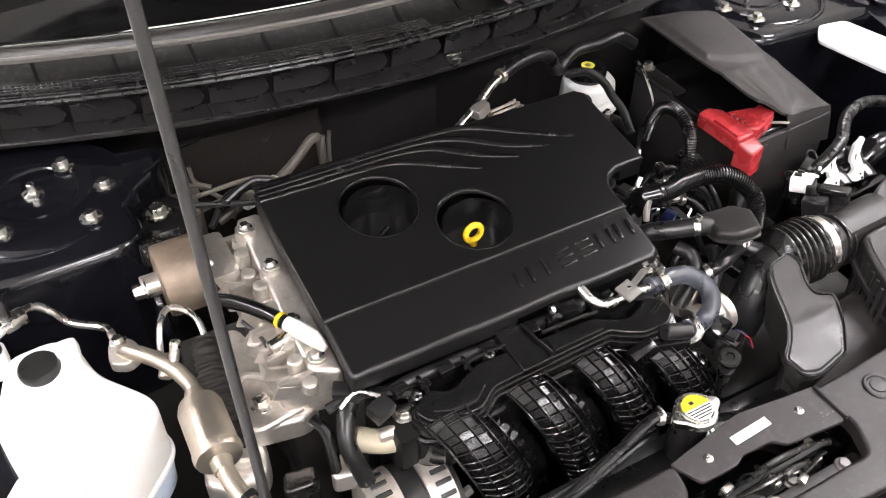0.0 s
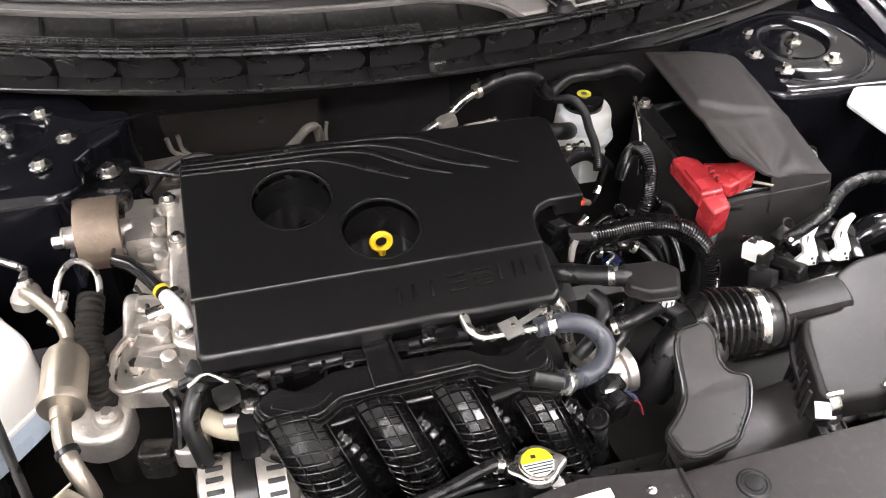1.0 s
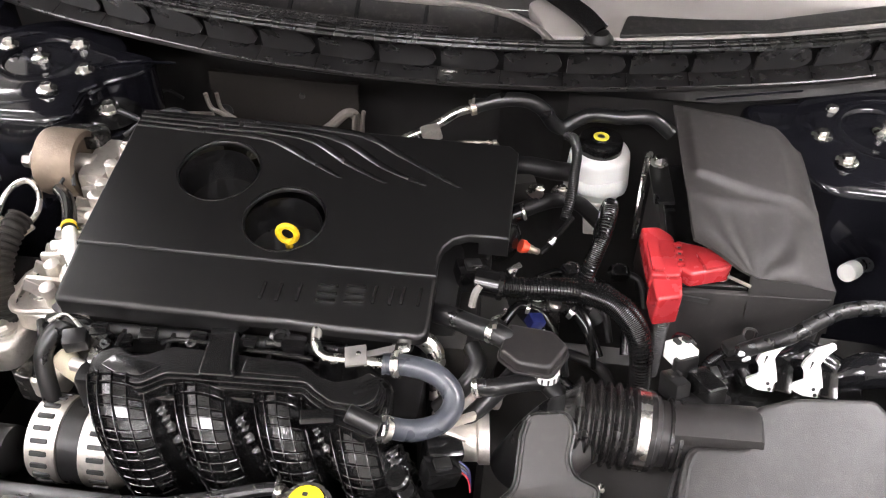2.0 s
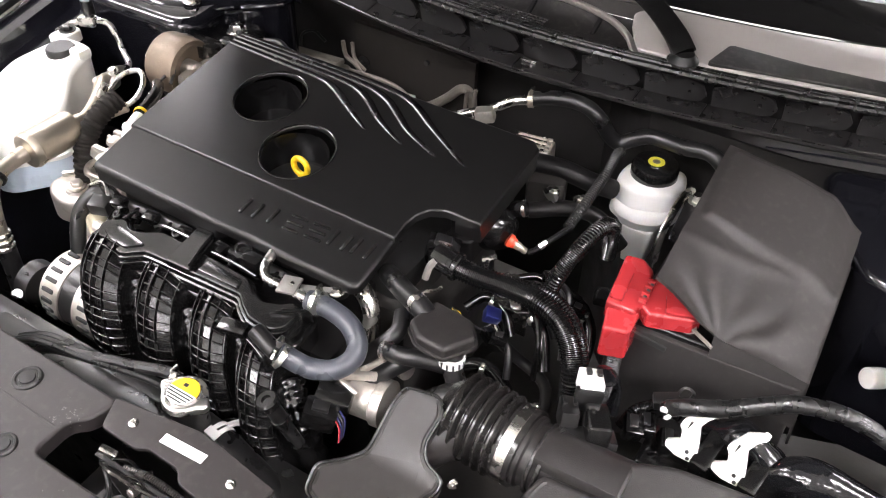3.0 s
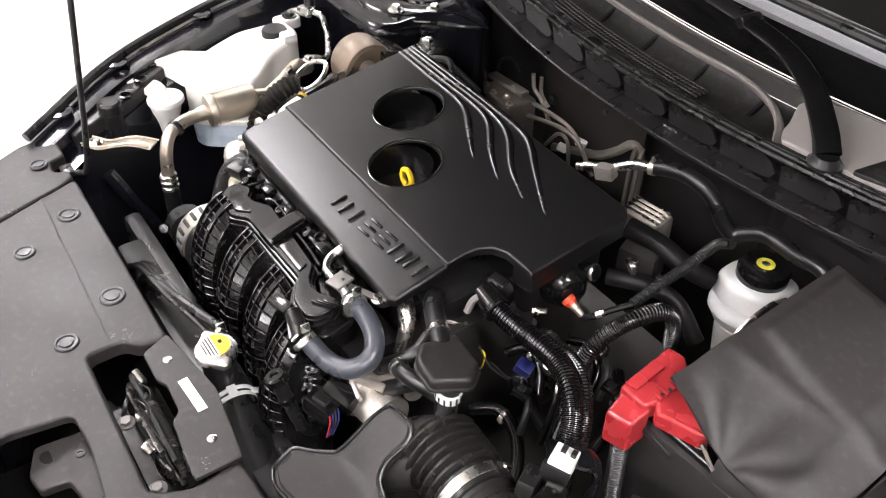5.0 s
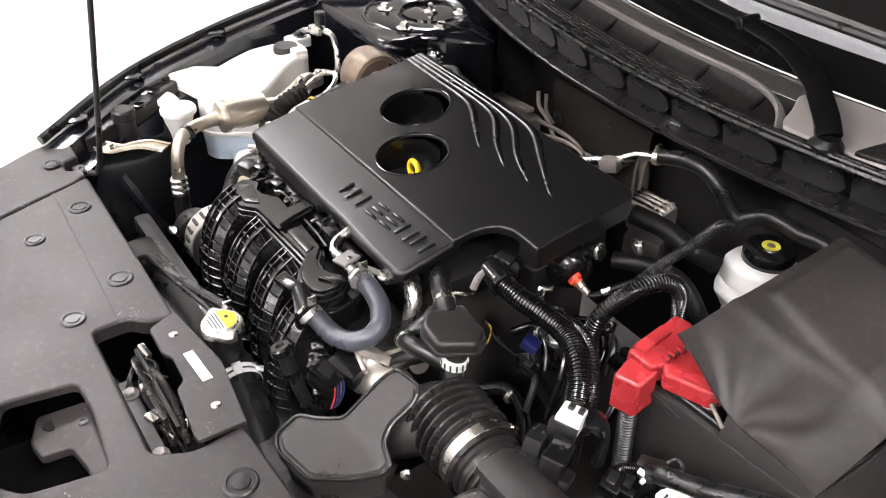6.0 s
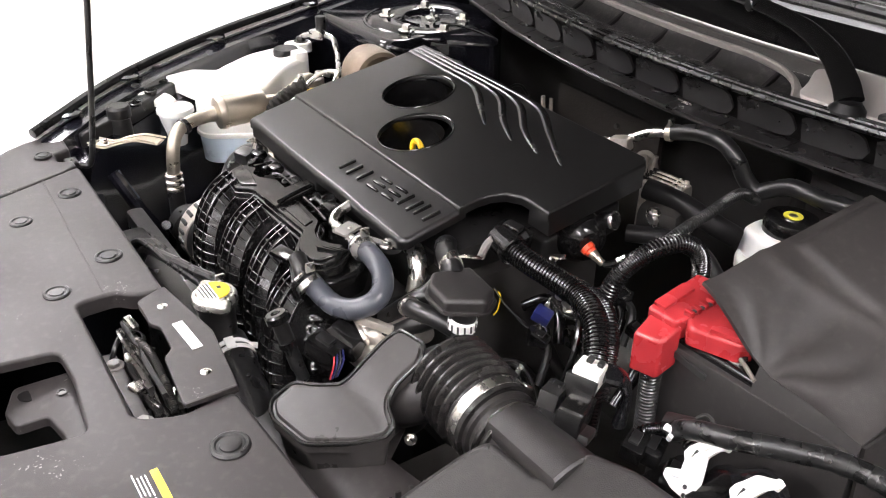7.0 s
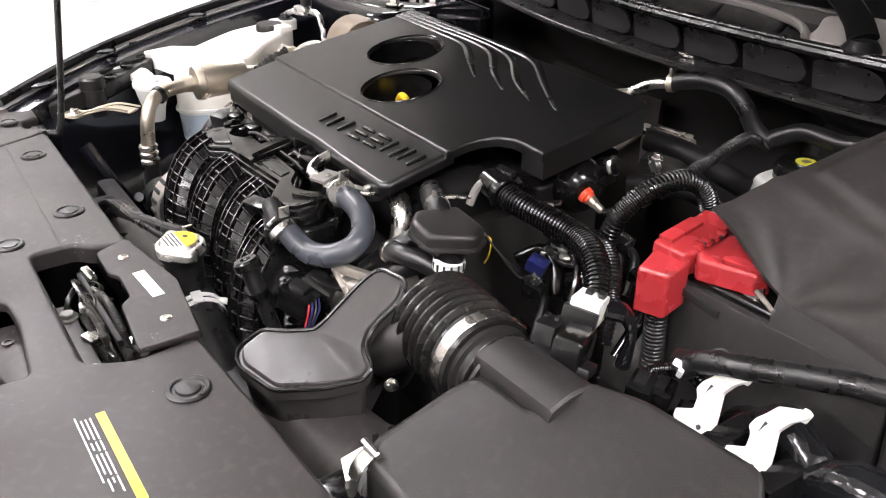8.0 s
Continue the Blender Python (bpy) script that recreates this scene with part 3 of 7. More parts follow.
# ---- front panel over the radiator ----
PZ = 0.813
panel = thing("radiator_cover", (0.6, 0.3, 0.78), "dusty dark grey plastic cover over the radiator", "panel")
outer = rounded([(0.103, 0.393), (0.534, 0.391), (0.525, 0.352), (0.506, 0.338), (0.508, 0.290), (0.752, 0.288), (0.772, 0.330), (0.764, 0.391), (1.03, 0.401), (1.20, 0.41), (1.24, 0.2), (1.1, 0.06), (0.64, 0.03), (0.3, 0.06), (0.17, 0.235)], 0.012)
grip = rounded([(0.582, 0.165), (0.595, 0.249), (0.65, 0.252), (0.748, 0.243), (0.735, 0.16), (0.70, 0.13)], 0.012)
even(part("main_sheet", plate(bmesh.new(), outer, PZ, 0.022, 0.005, 3, [grip], 0.004, 0.012), M_SHROUD, panel))
even(part("end_sheet", plate(bmesh.new(), rounded([(-0.082, 0.400), (0.020, 0.398), (0.030, 0.372), (0.062, 0.370), (0.072, 0.392), (0.092, 0.392), (0.108, 0.37), (0.162, 0.232), (0.10, 0.22), (0.0, 0.262)], 0.006), PZ - 0.002, 0.02, 0.005), M_SHROUD, panel))
part("crease", sweep(bmesh.new(), [(0.13, 0.332, PZ), (0.3, 0.329, PZ), (0.498, 0.325, PZ)], 0.0013, 8, 4, flat=0.5, up=(0, 0, 1)), M_SHROUD, panel)
part("grip_floor", box(bmesh.new(), (0.66, 0.19, 0.70), (0.24, 0.20, 0.012), 0.004), M_FACE, panel, "black well below the hand hole")
part("grip_ledge", plate(bmesh.new(), rounded([(0.588, 0.196), (0.600, 0.257), (0.755, 0.250), (0.748, 0.222), (0.704, 0.226), (0.662, 0.218), (0.655, 0.186), (0.625, 0.180)], 0.006), lambda x, y: 0.785 - 0.15 * max(0, 0.24 - y), 0.012, 0.003), M_SHROUD, panel, "grey ledge inside the hand hole")
part("ledge_hole", lathe(bmesh.new(), (0.613, 0.207, 0.7795), (0, 0.15, 1), [(0.010, 0), (0.010, 0.001), (0, 0.001)], 20), M_FACE, panel)
part("ledge_screw", lathe(bmesh.new(), (0.633, 0.240, 0.785), (0, 0, 1), [(0.006, 0), (0.006, 0.001), (0.0035, 0.0012), (0.003, -0.001), (0, -0.001)], 16), M_SATIN, panel)
for x, y, r in ((0.033, 0.354, 0.016), (0.197, 0.357, 0.019), (0.254, 0.277, 0.017), (0.415, 0.355, 0.020), (0.472, 0.2765, 0.018), (0.843, 0.3545, 0.022), (1.06, 0.33, 0.02), (0.90, 0.12, 0.02)):
    z = PZ
    r *= 0.82
    part("push_pin", lathe(bmesh.new(), (x, y, z), (0, 0, 1), [(r * 1.12, 0), (r * 1.12, 0.0015), (r, 0.003), (r * 0.86, 0.003), (r * 0.78, 0.0012), (r * 0.62, 0.0012), (r * 0.58, 0.0028), (r * 0.2, 0.0032), (0, 0.0032)], 28), M_SATIN, panel, "round black push pin")

# caution sticker with a yellow band and lines of unreadable print
sticker = thing("caution_sticker", (0.9, 0.275, PZ), "caution sticker with yellow band and small print", "sticker")
part("band", box(bmesh.new(), (0.895, 0.2815, PZ + 0.001), (0.12, 0.0075, 0.0008), 0), M_YELLOW, sticker, "yellow band")
for k in range(4):
    for a, b in ((0.0, 0.30), (0.33, 0.46), (0.49, 0.78), (0.81, 1.0 - 0.12 * (k % 2))):
        a, b = a + 0.02 * (k % 3), b + 0.01 * (k % 2)
        part("print_line", box(bmesh.new(), (0.838 - 0.002 * k + 0.05 * (a + b), 0.2725 - 0.0036 * k, PZ + 0.001), (0.10 * (b - a), 0.0013, 0.0008), 0), M_PRINT, sticker, "line of small print")

# ---- bonnet latch in its well ----
support = thing("latch_support", (0.65, 0.37, 0.75), "grey-black metal radiator support with white label", "bracket")
even(part("plate", plate(bmesh.new(), rounded([(0.527, 0.392), (0.545, 0.353), (0.60, 0.352), (0.612, 0.36), (0.66, 0.358), (0.672, 0.345), (0.762, 0.336), (0.768, 0.395), (0.65, 0.41)], 0.006), 0.815, 0.005, 0.0016), M_SHROUD, support))
part("lip", box(bmesh.new(), (0.766, 0.365, 0.8165), (0.005, 0.056, 0.006), 0.0018), M_SHROUD, support)
part("well_floor", box(bmesh.new(), (0.64, 0.32, 0.70), (0.27, 0.09, 0.01), 0.002), M_FACE, support)
part("well_front", box(bmesh.new(), (0.64, 0.287, 0.76), (0.26, 0.008, 0.09), 0.002), M_GLOSS, support)
part("label", box(bmesh.new(), (0.646, 0.381, 0.8157), (0.060, 0.0125, 0.001), 0, (0, 0, 3)), M_LABEL, support, "small white label")
for p in ((0.573, 0.376, 0.815), (0.722, 0.375, 0.815)):
    part("rivet", lathe(bmesh.new(), p, (0, 0, 1), [(0.006, 0), (0.006, 0.001), (0.003, 0.0018), (0.0028, 0.0006), (0, 0.0006)], 16), M_STEEL, support, "bright rivet")
latch = thing("bonnet_latch", (0.65, 0.32, 0.74), "greasy steel bonnet latch in its well", "latch")
part("base_plate", box(bmesh.new(), (0.675, 0.300, 0.782), (0.17, 0.018, 0.006), 0.002), M_SHROUD, latch)
part("back_plate", box(bmesh.new(), (0.64, 0.335, 0.775), (0.16, 0.006, 0.06), 0.002, (12, 0, 0)), M_FACE, latch)
part("hook", sweep(bmesh.new(), [(0.575, 0.325, 0.80), (0.60, 0.318, 0.812), (0.635, 0.320, 0.808), (0.67, 0.327, 0.796), (0.70, 0.327, 0.78), (0.735, 0.33, 0.772)], 0.0055, 8, 6, flat=0.5), M_GREASE, latch, "worn greasy hook")
part("spring", sweep(bmesh.new(), [(0.60, 0.333, 0.80), (0.64, 0.337, 0.806), (0.69, 0.337, 0.80), (0.74, 0.332, 0.79)], 0.005, 10, 8, pitch=0.003, depth=0.3), M_GREASE, latch, "coil spring")
part("lever", box(bmesh.new(), (0.57, 0.337, 0.802), (0.022, 0.010, 0.012), 0.003, (0, 20, 15)), M_STEEL, latch, "worn steel lever")
for p in ((0.618, 0.301, 0.785), (0.732, 0.300, 0.785), (0.717, 0.345, 0.782), (0.663, 0.316, 0.778)):
    part("bolt", hexbolt(bmesh.new(), p, 0.0075, 0.005), M_PLATE, latch, "dull zinc bolt head")
part("catch", box(bmesh.new(), (0.665, 0.322, 0.785), (0.05, 0.008, 0.035), 0.003, (8, 12, 4)), M_GREASE, latch, "greasy steel catch")
part("catch", box(bmesh.new(), (0.70, 0.318, 0.772), (0.04, 0.007, 0.025), 0.003, (-10, -8, 10)), M_GREASE, latch, "greasy steel catch")
part("side_plate", plate(bmesh.new(), rounded([(0.575, 0.322), (0.62, 0.312), (0.70, 0.318), (0.74, 0.333), (0.735, 0.345), (0.66, 0.340), (0.60, 0.345), (0.57, 0.340)], 0.006), lambda x, y: 0.785 - 0.12 * (x - 0.6), 0.004, 0.001), M_FACE, latch, "black latch plate")
part("claw", sweep(bmesh.new(), [(0.60, 0.322, 0.80), (0.625, 0.330, 0.803), (0.65, 0.326, 0.800), (0.665, 0.332, 0.795), (0.69, 0.338, 0.788)], 0.004, 8, 6, flat=0.4), M_GREASE, latch, "worn claw edge")
part("claw", sweep(bmesh.new(), [(0.58, 0.335, 0.80), (0.60, 0.342, 0.803), (0.62, 0.338, 0.802), (0.628, 0.347, 0.798)], 0.0035, 8, 6, flat=0.4), M_GLOSS, latch)
part("tab", box(bmesh.new(), (0.672, 0.310, 0.787), (0.016, 0.010, 0.005), 0.001, (0, 10, 25)), M_STEEL, latch, "bright tab")
part("tab", box(bmesh.new(), (0.712, 0.338, 0.790), (0.020, 0.008, 0.006), 0.001, (15, 10, -20)), M_STEEL, latch, "bright tab")
part("pivot", cyl(bmesh.new(), (0.63, 0.312, 0.80), (0.63, 0.338, 0.796), 0.006), M_STEEL, latch)
part("cable", sweep(bmesh.new(), [(0.565, 0.33, 0.797), (0.60, 0.31, 0.80), (0.60, 0.30, 0.78), (0.55, 0.295, 0.76)], 0.003, 8, 6), M_RUBBER, latch)

# ---- radiator neck, cap and top hose ----
neck = thing("radiator", (0.6, 0.43, 0.62), "black plastic radiator tank with filler neck and steel cap", "radiator")
part("tank", box(bmesh.new(), (0.62, 0.43, 0.68), (0.82, 0.045, 0.12), 0.012), M_SATIN, neck)
part("spout", lathe(bmesh.new(), (0.60, 0.433, 0.73), (0, 0, 1), [(0.024, 0), (0.022, 0.04), (0.022, 0.082), (0.026, 0.084), (0.026, 0.092), (0, 0.092)], 28), M_SATIN, neck)
part("overflow_pipe", sweep(bmesh.new(), [(0.60, 0.435, 0.806), (0.575, 0.447, 0.81), (0.555, 0.455, 0.812), (0.50, 0.444, 0.803), (0.42, 0.428, 0.79), (0.35, 0.416, 0.77), (0.30, 0.41, 0.70)], 0.0075, 10, 8), M_RUBBER, neck, "thin black overflow hose")
part("overflow_clip", sweep(bmesh.new(), [(0.567, 0.451, 0.811), (0.560, 0.454, 0.812)], 0.0095, 14), M_STEEL, neck, "steel spring clip")
part("clip_ears", box(bmesh.new(), (0.562, 0.454, 0.823), (0.004, 0.012, 0.012), 0.001), M_STEEL, neck)
outline = []
for k in range(64):
    a = 2 * math.pi * k / 64
    ear = max(0, math.cos(2 * a)) ** 5
    outline.append((0.60 + (0.0275 + 0.0095 * ear) * math.cos(a), 0.432 + (0.0275 + 0.0095 * ear) * math.sin(a)))
cap = part("filler_cap", plate(bmesh.new(), outline, 0.8305, 0.011, 0.004, 4), M_STEEL, neck, "pressed steel cap with yellow warning label")
part("crown", lathe(bmesh.new(), (0.6, 0.432, 0.8305), (0, 0, 1), [(0.0225, 0), (0.021, 0.0025), (0, 0.0028)], 32), M_STEEL, cap)
half = [(0.6 + 0.0195 * math.cos(a), 0.432 + 0.0195 * math.sin(a)) for a in np.linspace(0, math.pi, 20)]
part("yellow_label", plate(bmesh.new(), half, 0.8340, 0.0006, 0.0001, 1), M_YELLOW, cap, "yellow warning half of the label")
half = [(0.6 + 0.0195 * math.cos(a), 0.432 + 0.0195 * math.sin(a)) for a in np.linspace(math.pi, 2 * math.pi, 20)]
part("white_label", plate(bmesh.new(), half, 0.8340, 0.0006, 0.0001, 1), M_LABEL, cap, "pale half of the label")
for k in range(4):
    d = 0.003 + 0.004 * k
    w = 2 * math.sqrt(0.0185 ** 2 - d * d)
    part("print_line", box(bmesh.new(), (0.6, 0.432 - d, 0.8342), (w, 0.0017, 0.0006), 0), M_INK, cap, "line of small print")
part("warning_sign", box(bmesh.new(), (0.597, 0.440, 0.8342), (0.006, 0.005, 0.0006), 0), M_INK, cap, "small dark warning sign")

hose = thing("radiator_hose", (0.66, 0.43, 0.72), "thick black rubber top radiator hose", "hose")
part("tube", sweep(bmesh.new(), [(0.598, 0.437, 0.750), (0.632, 0.435, 0.744), (0.685, 0.429, 0.728), (0.738, 0.424, 0.706), (0.80, 0.43, 0.64), (0.83, 0.44, 0.56)], 0.0285, 22, 8), M_RUBBER, hose)
run = Vector((0.97, -0.08, -0.22)).normalized()
for q in (0.0, 0.0095):
    part("clamp_band", lathe(bmesh.new(), Vector((0.618, 0.4358, 0.7466)) + run * q, run, [(0.0286, 0), (0.0304, 0.0006), (0.0304, 0.0058), (0.0286, 0.0064)], 40), M_ZINC, hose, "bright spring clamp")
part("clamp_bridge", box(bmesh.new(), (0.632, 0.434, 0.7748), (0.018, 0.012, 0.003), 0.001, (0, 13, -5)), M_ZINC, hose)
part("clamp_ear", sweep(bmesh.new(), [(0.632, 0.458, 0.762), (0.635, 0.466, 0.760), (0.639, 0.474, 0.756)], 0.0040, 8, 4), M_ZINC, hose)

# ---- engine cover ----
def cover_z(x, y):
    return 0.910 + 0.17 * (y - 0.72)


def step_z(x, y):
    return cover_z(x, y) - 0.0035 - 0.07 * max(0.0, 0.722 - y)


cover = thing("engine_cover", (0.5, 0.8, 0.87), "satin black plastic engine cover with two round wells", "cover")
notch = [(0.702, 0.722), (0.701, 0.750), (0.705, 0.768), (0.716, 0.783), (0.735, 0.7915), (0.756, 0.792), (0.787, 0.792)]
wells = [circle(0.377, 0.866, 0.0555, 48), circle(0.489, 0.790, 0.0535, 48)]
back = [Vector(p) for p in [(0.228, 0.7205), (0.702, 0.7205)] + notch[1:] + [(0.788, 0.95), (0.775, 0.962), (0.24, 0.968), (0.228, 0.955)]]
even(part("top", plate(bmesh.new(), back, cover_z, 0.012, 0.0036, 4, wells, 0.003, 0.006), M_COVER, cover))
# deeper skirt round the sides and the back, set in by a hair
around = [(0.748, 0.7945), (0.7868, 0.7945), (0.7868, 0.949), (0.7745, 0.9608), (0.2405, 0.9668), (0.2292, 0.9545), (0.2292, 0.7225), (0.240, 0.7225), (0.240, 0.950), (0.770, 0.946), (0.774, 0.806), (0.748, 0.806)]
part("side_skirt", plate(bmesh.new(), around, lambda x, y: cover_z(x, y) - 0.006, 0.028, 0.001, 1), M_COVER, cover)
front = rounded([(0.228, 0.644), (0.232, 0.638), (0.470, 0.637), (0.530, 0.6385), (0.592, 0.636), (0.692, 0.636), (0.702, 0.644), (0.702, 0.733), (0.228, 0.733)], 0.005)
even(part("front_slope", plate(bmesh.new(), front, step_z, 0.014, 0.0065, 6), M_COVER, cover))
even(part("front_skirt", plate(bmesh.new(), rounded([(0.230, 0.642), (0.466, 0.639), (0.474, 0.648), (0.474, 0.670), (0.230, 0.670)], 0.003), lambda x, y: step_z(x, 0.645) - 0.008, 0.024, 0.002), M_COVER, cover))
part("inner_shell", plate(bmesh.new(), rounded([(0.245, 0.665), (0.69, 0.665), (0.70, 0.80), (0.765, 0.81), (0.765, 0.94), (0.25, 0.945)], 0.01), lambda x, y: cover_z(x, max(y, 0.72)) - 0.06, 0.04, 0.004), M_FACE, cover, "dull underside of the cover")
for c, r in (((0.377, 0.866), 0.0545), ((0.489, 0.790), 0.0525)):
    z = cover_z(*c)
    well = part("well", lathe(bmesh.new(), (c[0], c[1], z - 0.075), (0, -0.17, 1), [(0, 0), (r * 0.93, 0), (r * 0.95, 0.01), (r, 0.071)], 48, (False, False)), M_GLOSS, cover, "deep glossy black well")
for c, r in (((0.377, 0.866), 0.0572), ((0.489, 0.790), 0.0552)):
    pts = [(c[0] + r * math.cos(a), c[1] + r * math.sin(a), cover_z(0, c[1] + r * math.sin(a)) + 0.0003) for a in np.linspace(0, 2 * math.pi, 49)]
    part("well_rim", sweep(bmesh.new(), pts, 0.0014, 8, 1), M_GLOSS, cover, "thin raised rim of the well")
# four raised ribs that start straight at the edge and then sweep forwards
for path in ([(0.232, 0.942), (0.32, 0.939), (0.411, 0.936), (0.451, 0.926), (0.499, 0.899), (0.539, 0.876), (0.552, 0.871)],
             [(0.232, 0.951), (0.34, 0.949), (0.443, 0.947), (0.499, 0.935), (0.555, 0.898), (0.602, 0.874), (0.615, 0.869)],
             [(0.232, 0.960), (0.36, 0.958), (0.475, 0.955), (0.540, 0.940), (0.603, 0.899), (0.657, 0.875), (0.67, 0.870)],
             [(0.232, 0.9665), (0.37, 0.9655), (0.507, 0.963), (0.573, 0.953), (0.636, 0.917), (0.70, 0.880), (0.718, 0.872)]):
    pts = [(x, y, cover_z(x, y) - 0.0004) for x, y in path]
    part("raised_rib", sweep(bmesh.new(), pts, lambda s: min(1, (1 - s) * 2.2 + 0.05) * (0.0052 + 0.0014 * min(1, max(0, (s - 0.35) * 4))), 10, 8, flat=0.6, up=(0, -0.17, 1)), M_RIB, cover)
# embossed maker's mark as plain bars
u0, u1 = Vector((0.482, 0.6765)), Vector((0.692, 0.6915))
for k in range(6):
    c = u0.lerp(u1, (k + 0.5) / 6)
    if k in (0, 1, 4, 5):
        for s in ((-1, 1) if k != 1 else (0,)):
            x = c.x + s * 0.0105
            part("embossed_bar", box(bmesh.new(), (x, c.y, step_z(x, c.y) + 0.0006), (0.0040, 0.026, 0.0060), 0.0010, (14, 0, -4)), M_RIB, cover)
    else:
        for dy in (-0.011, 0.0, 0.011):
            part("embossed_bar", box(bmesh.new(), (c.x, c.y + dy, step_z(c.x, c.y + dy) + 0.0006), (0.025, 0.0038, 0.0060), 0.0010, (14, 0, 4)), M_RIB, cover)
part("post_foot", lathe(bmesh.new(), (0.672, 0.640, 0.862), (0, 0, 1), [(0.013, 0), (0.013, 0.006), (0.008, 0.009), (0.0075, 0.014), (0, 0.014)], 20), M_SATIN, cover)

dip = thing("dipstick", (0.489, 0.793, 0.85), "yellow ring-pull oil dipstick in the cover well", "dipstick")
bm = bmesh.new()
ring = [(0.489 + 0.0125 * math.cos(a), 0.793 + 0.0045 * math.cos(a) * 0, 0.893 + 0.0135 * math.sin(a)) for a in np.linspace(0, 2 * math.pi, 25)]
sweep(bm, ring, 0.0046, 10, 2)
part("ring", bm, M_YELLOW, dip)
part("stem", sweep(bmesh.new(), [(0.489, 0.793, 0.88), (0.490, 0.793, 0.864), (0.490, 0.793, 0.845)], 0.0055, 10, 4), M_YELLOW, dip)
part("tube", cyl(bmesh.new(), (0.490, 0.793, 0.80), (0.490, 0.793, 0.848), 0.007), M_STEEL, dip)
oil = thing("oil_filler", (0.377, 0.866, 0.85), "black oil filler cap deep in cover well", "cap")
part("lid", lathe(bmesh.new(), (0.377, 0.866, 0.852), (0, -0.17, 1), [(0.036, 0), (0.036, 0.01), (0.03, 0.014), (0, 0.014)], 24), M_GLOSS, oil)
part("grip", box(bmesh.new(), (0.377, 0.866, 0.872), (0.05, 0.009, 0.016), 0.003, (0, 0, 35)), M_GLOSS, oil)

# ---- engine block under the cover ----
engine = thing("engine_block", (0.5, 0.8, 0.3), "dark cast engine block under the cover", "engine")
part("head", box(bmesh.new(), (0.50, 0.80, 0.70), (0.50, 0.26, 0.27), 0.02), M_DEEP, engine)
part("cam_cover", box(bmesh.new(), (0.49, 0.82, 0.845), (0.48, 0.26, 0.05), 0.012), M_SATIN, engine)
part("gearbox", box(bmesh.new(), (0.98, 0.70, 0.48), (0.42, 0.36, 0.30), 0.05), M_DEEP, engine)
# cast timing end beside the cover
timing = thing("timing_case", (0.18, 0.8, 0.5), "ribbed cast aluminium timing case with bolts", "engine")
part("case", plate(bmesh.new(), rounded([(0.158, 0.705), (0.232, 0.690), (0.236, 0.99), (0.175, 0.99), (0.160, 0.90), (0.172, 0.83), (0.150, 0.78)], 0.012), lambda x, y: 0.825 + 0.08 * (y - 0.65), 0.05, 0.008), M_CAST, timing)
# lower case in a darker metal than the cast upper one
part("lower_case", plate(bmesh.new(), rounded([(0.168, 0.715), (0.226, 0.70), (0.23, 0.98), (0.182, 0.98), (0.168, 0.90), (0.178, 0.83), (0.165, 0.78)], 0.012), lambda x, y: 0.785, 0.28, 0.004), M_DEEP, timing, "dark lower case")
part("upper_rim", plate(bmesh.new(), rounded([(0.195, 0.70), (0.235, 0.68), (0.236, 0.975), (0.20, 0.975)], 0.01), lambda x, y: 0.862 + 0.16 * (y - 0.72), 0.05, 0.006), M_CAST, timing)
for k in range(7):
    y = 0.70 + 0.045 * k
    part("rib", box(bmesh.new(), (0.178, y, 0.842 + 0.08 * (y - 0.65)), (0.05, 0.009, 0.02), 0.003, (0, 0, 8 * math.sin(k * 2.1))), M_CAST, timing)
for x, y, z in ((0.158, 0.90, 0.846), (0.205, 0.945, 0.905), (0.213, 0.87, 0.892), (0.158, 0.80, 0.84), (0.205, 0.775, 0.875), (0.212, 0.715, 0.862)):
    part("boss", lathe(bmesh.new(), (x, y, z - 0.02), (0, 0, 1), [(0.016, 0), (0.014, 0.02), (0, 0.021)], 18), M_CAST, timing)
    part("bolt", hexbolt(bmesh.new(), (x, y, z), 0.0075, 0.007), M_STEEL, timing, "bright bolt head")
for k in range(9):
    y = 0.685 + 0.033 * k
    part("pad", lathe(bmesh.new(), (0.190 + 0.006 * math.sin(5 * k), y, 0.842 + 0.12 * (y - 0.68)), (0, -0.1, 1), [(0.011, 0), (0.010, 0.014 + 0.008 * (k % 2)), (0.006, 0.016 + 0.008 * (k % 2)), (0, 0.016 + 0.008 * (k % 2))], 14), M_CAST, timing)
    part("side_web", box(bmesh.new(), (0.163, y + 0.012, 0.835 + 0.07 * (y - 0.65)), (0.034, 0.005, 0.022), 0.0015, (0, 25, 20 * math.sin(3.1 * k))), M_CAST, timing)
part("tensioner", cyl(bmesh.new(), (0.165, 0.755, 0.86), (0.215, 0.765, 0.865), 0.011), M_STEEL, timing)

lug = thing("engine_lug", (0.137, 0.735, 0.63), "cast aluminium bracket with rounded eye and bolt", "bracket")
part("arm", plate(bmesh.new(), rounded([(0.105, 0.70), (0.185, 0.685), (0.21, 0.715), (0.165, 0.79), (0.15, 0.86), (0.12, 0.86), (0.118, 0.79)], 0.02), lambda x, y: 0.788 + 0.25 * max(0, y - 0.75), 0.035, 0.008), M_CAST, lug)
part("rim", sweep(bmesh.new(), [(0.108, 0.76, 0.796), (0.103, 0.72, 0.79), (0.118, 0.698, 0.788), (0.15, 0.70, 0.788), (0.185, 0.71, 0.79), (0.16, 0.76, 0.796), (0.13, 0.782, 0.80), (0.108, 0.76, 0.796)], 0.0055, 8, 6), M_CAST, lug)
part("bolt", hexbolt(bmesh.new(), (0.137, 0.735, 0.789), 0.011, 0.010), M_STEEL, lug, "large bolt head")
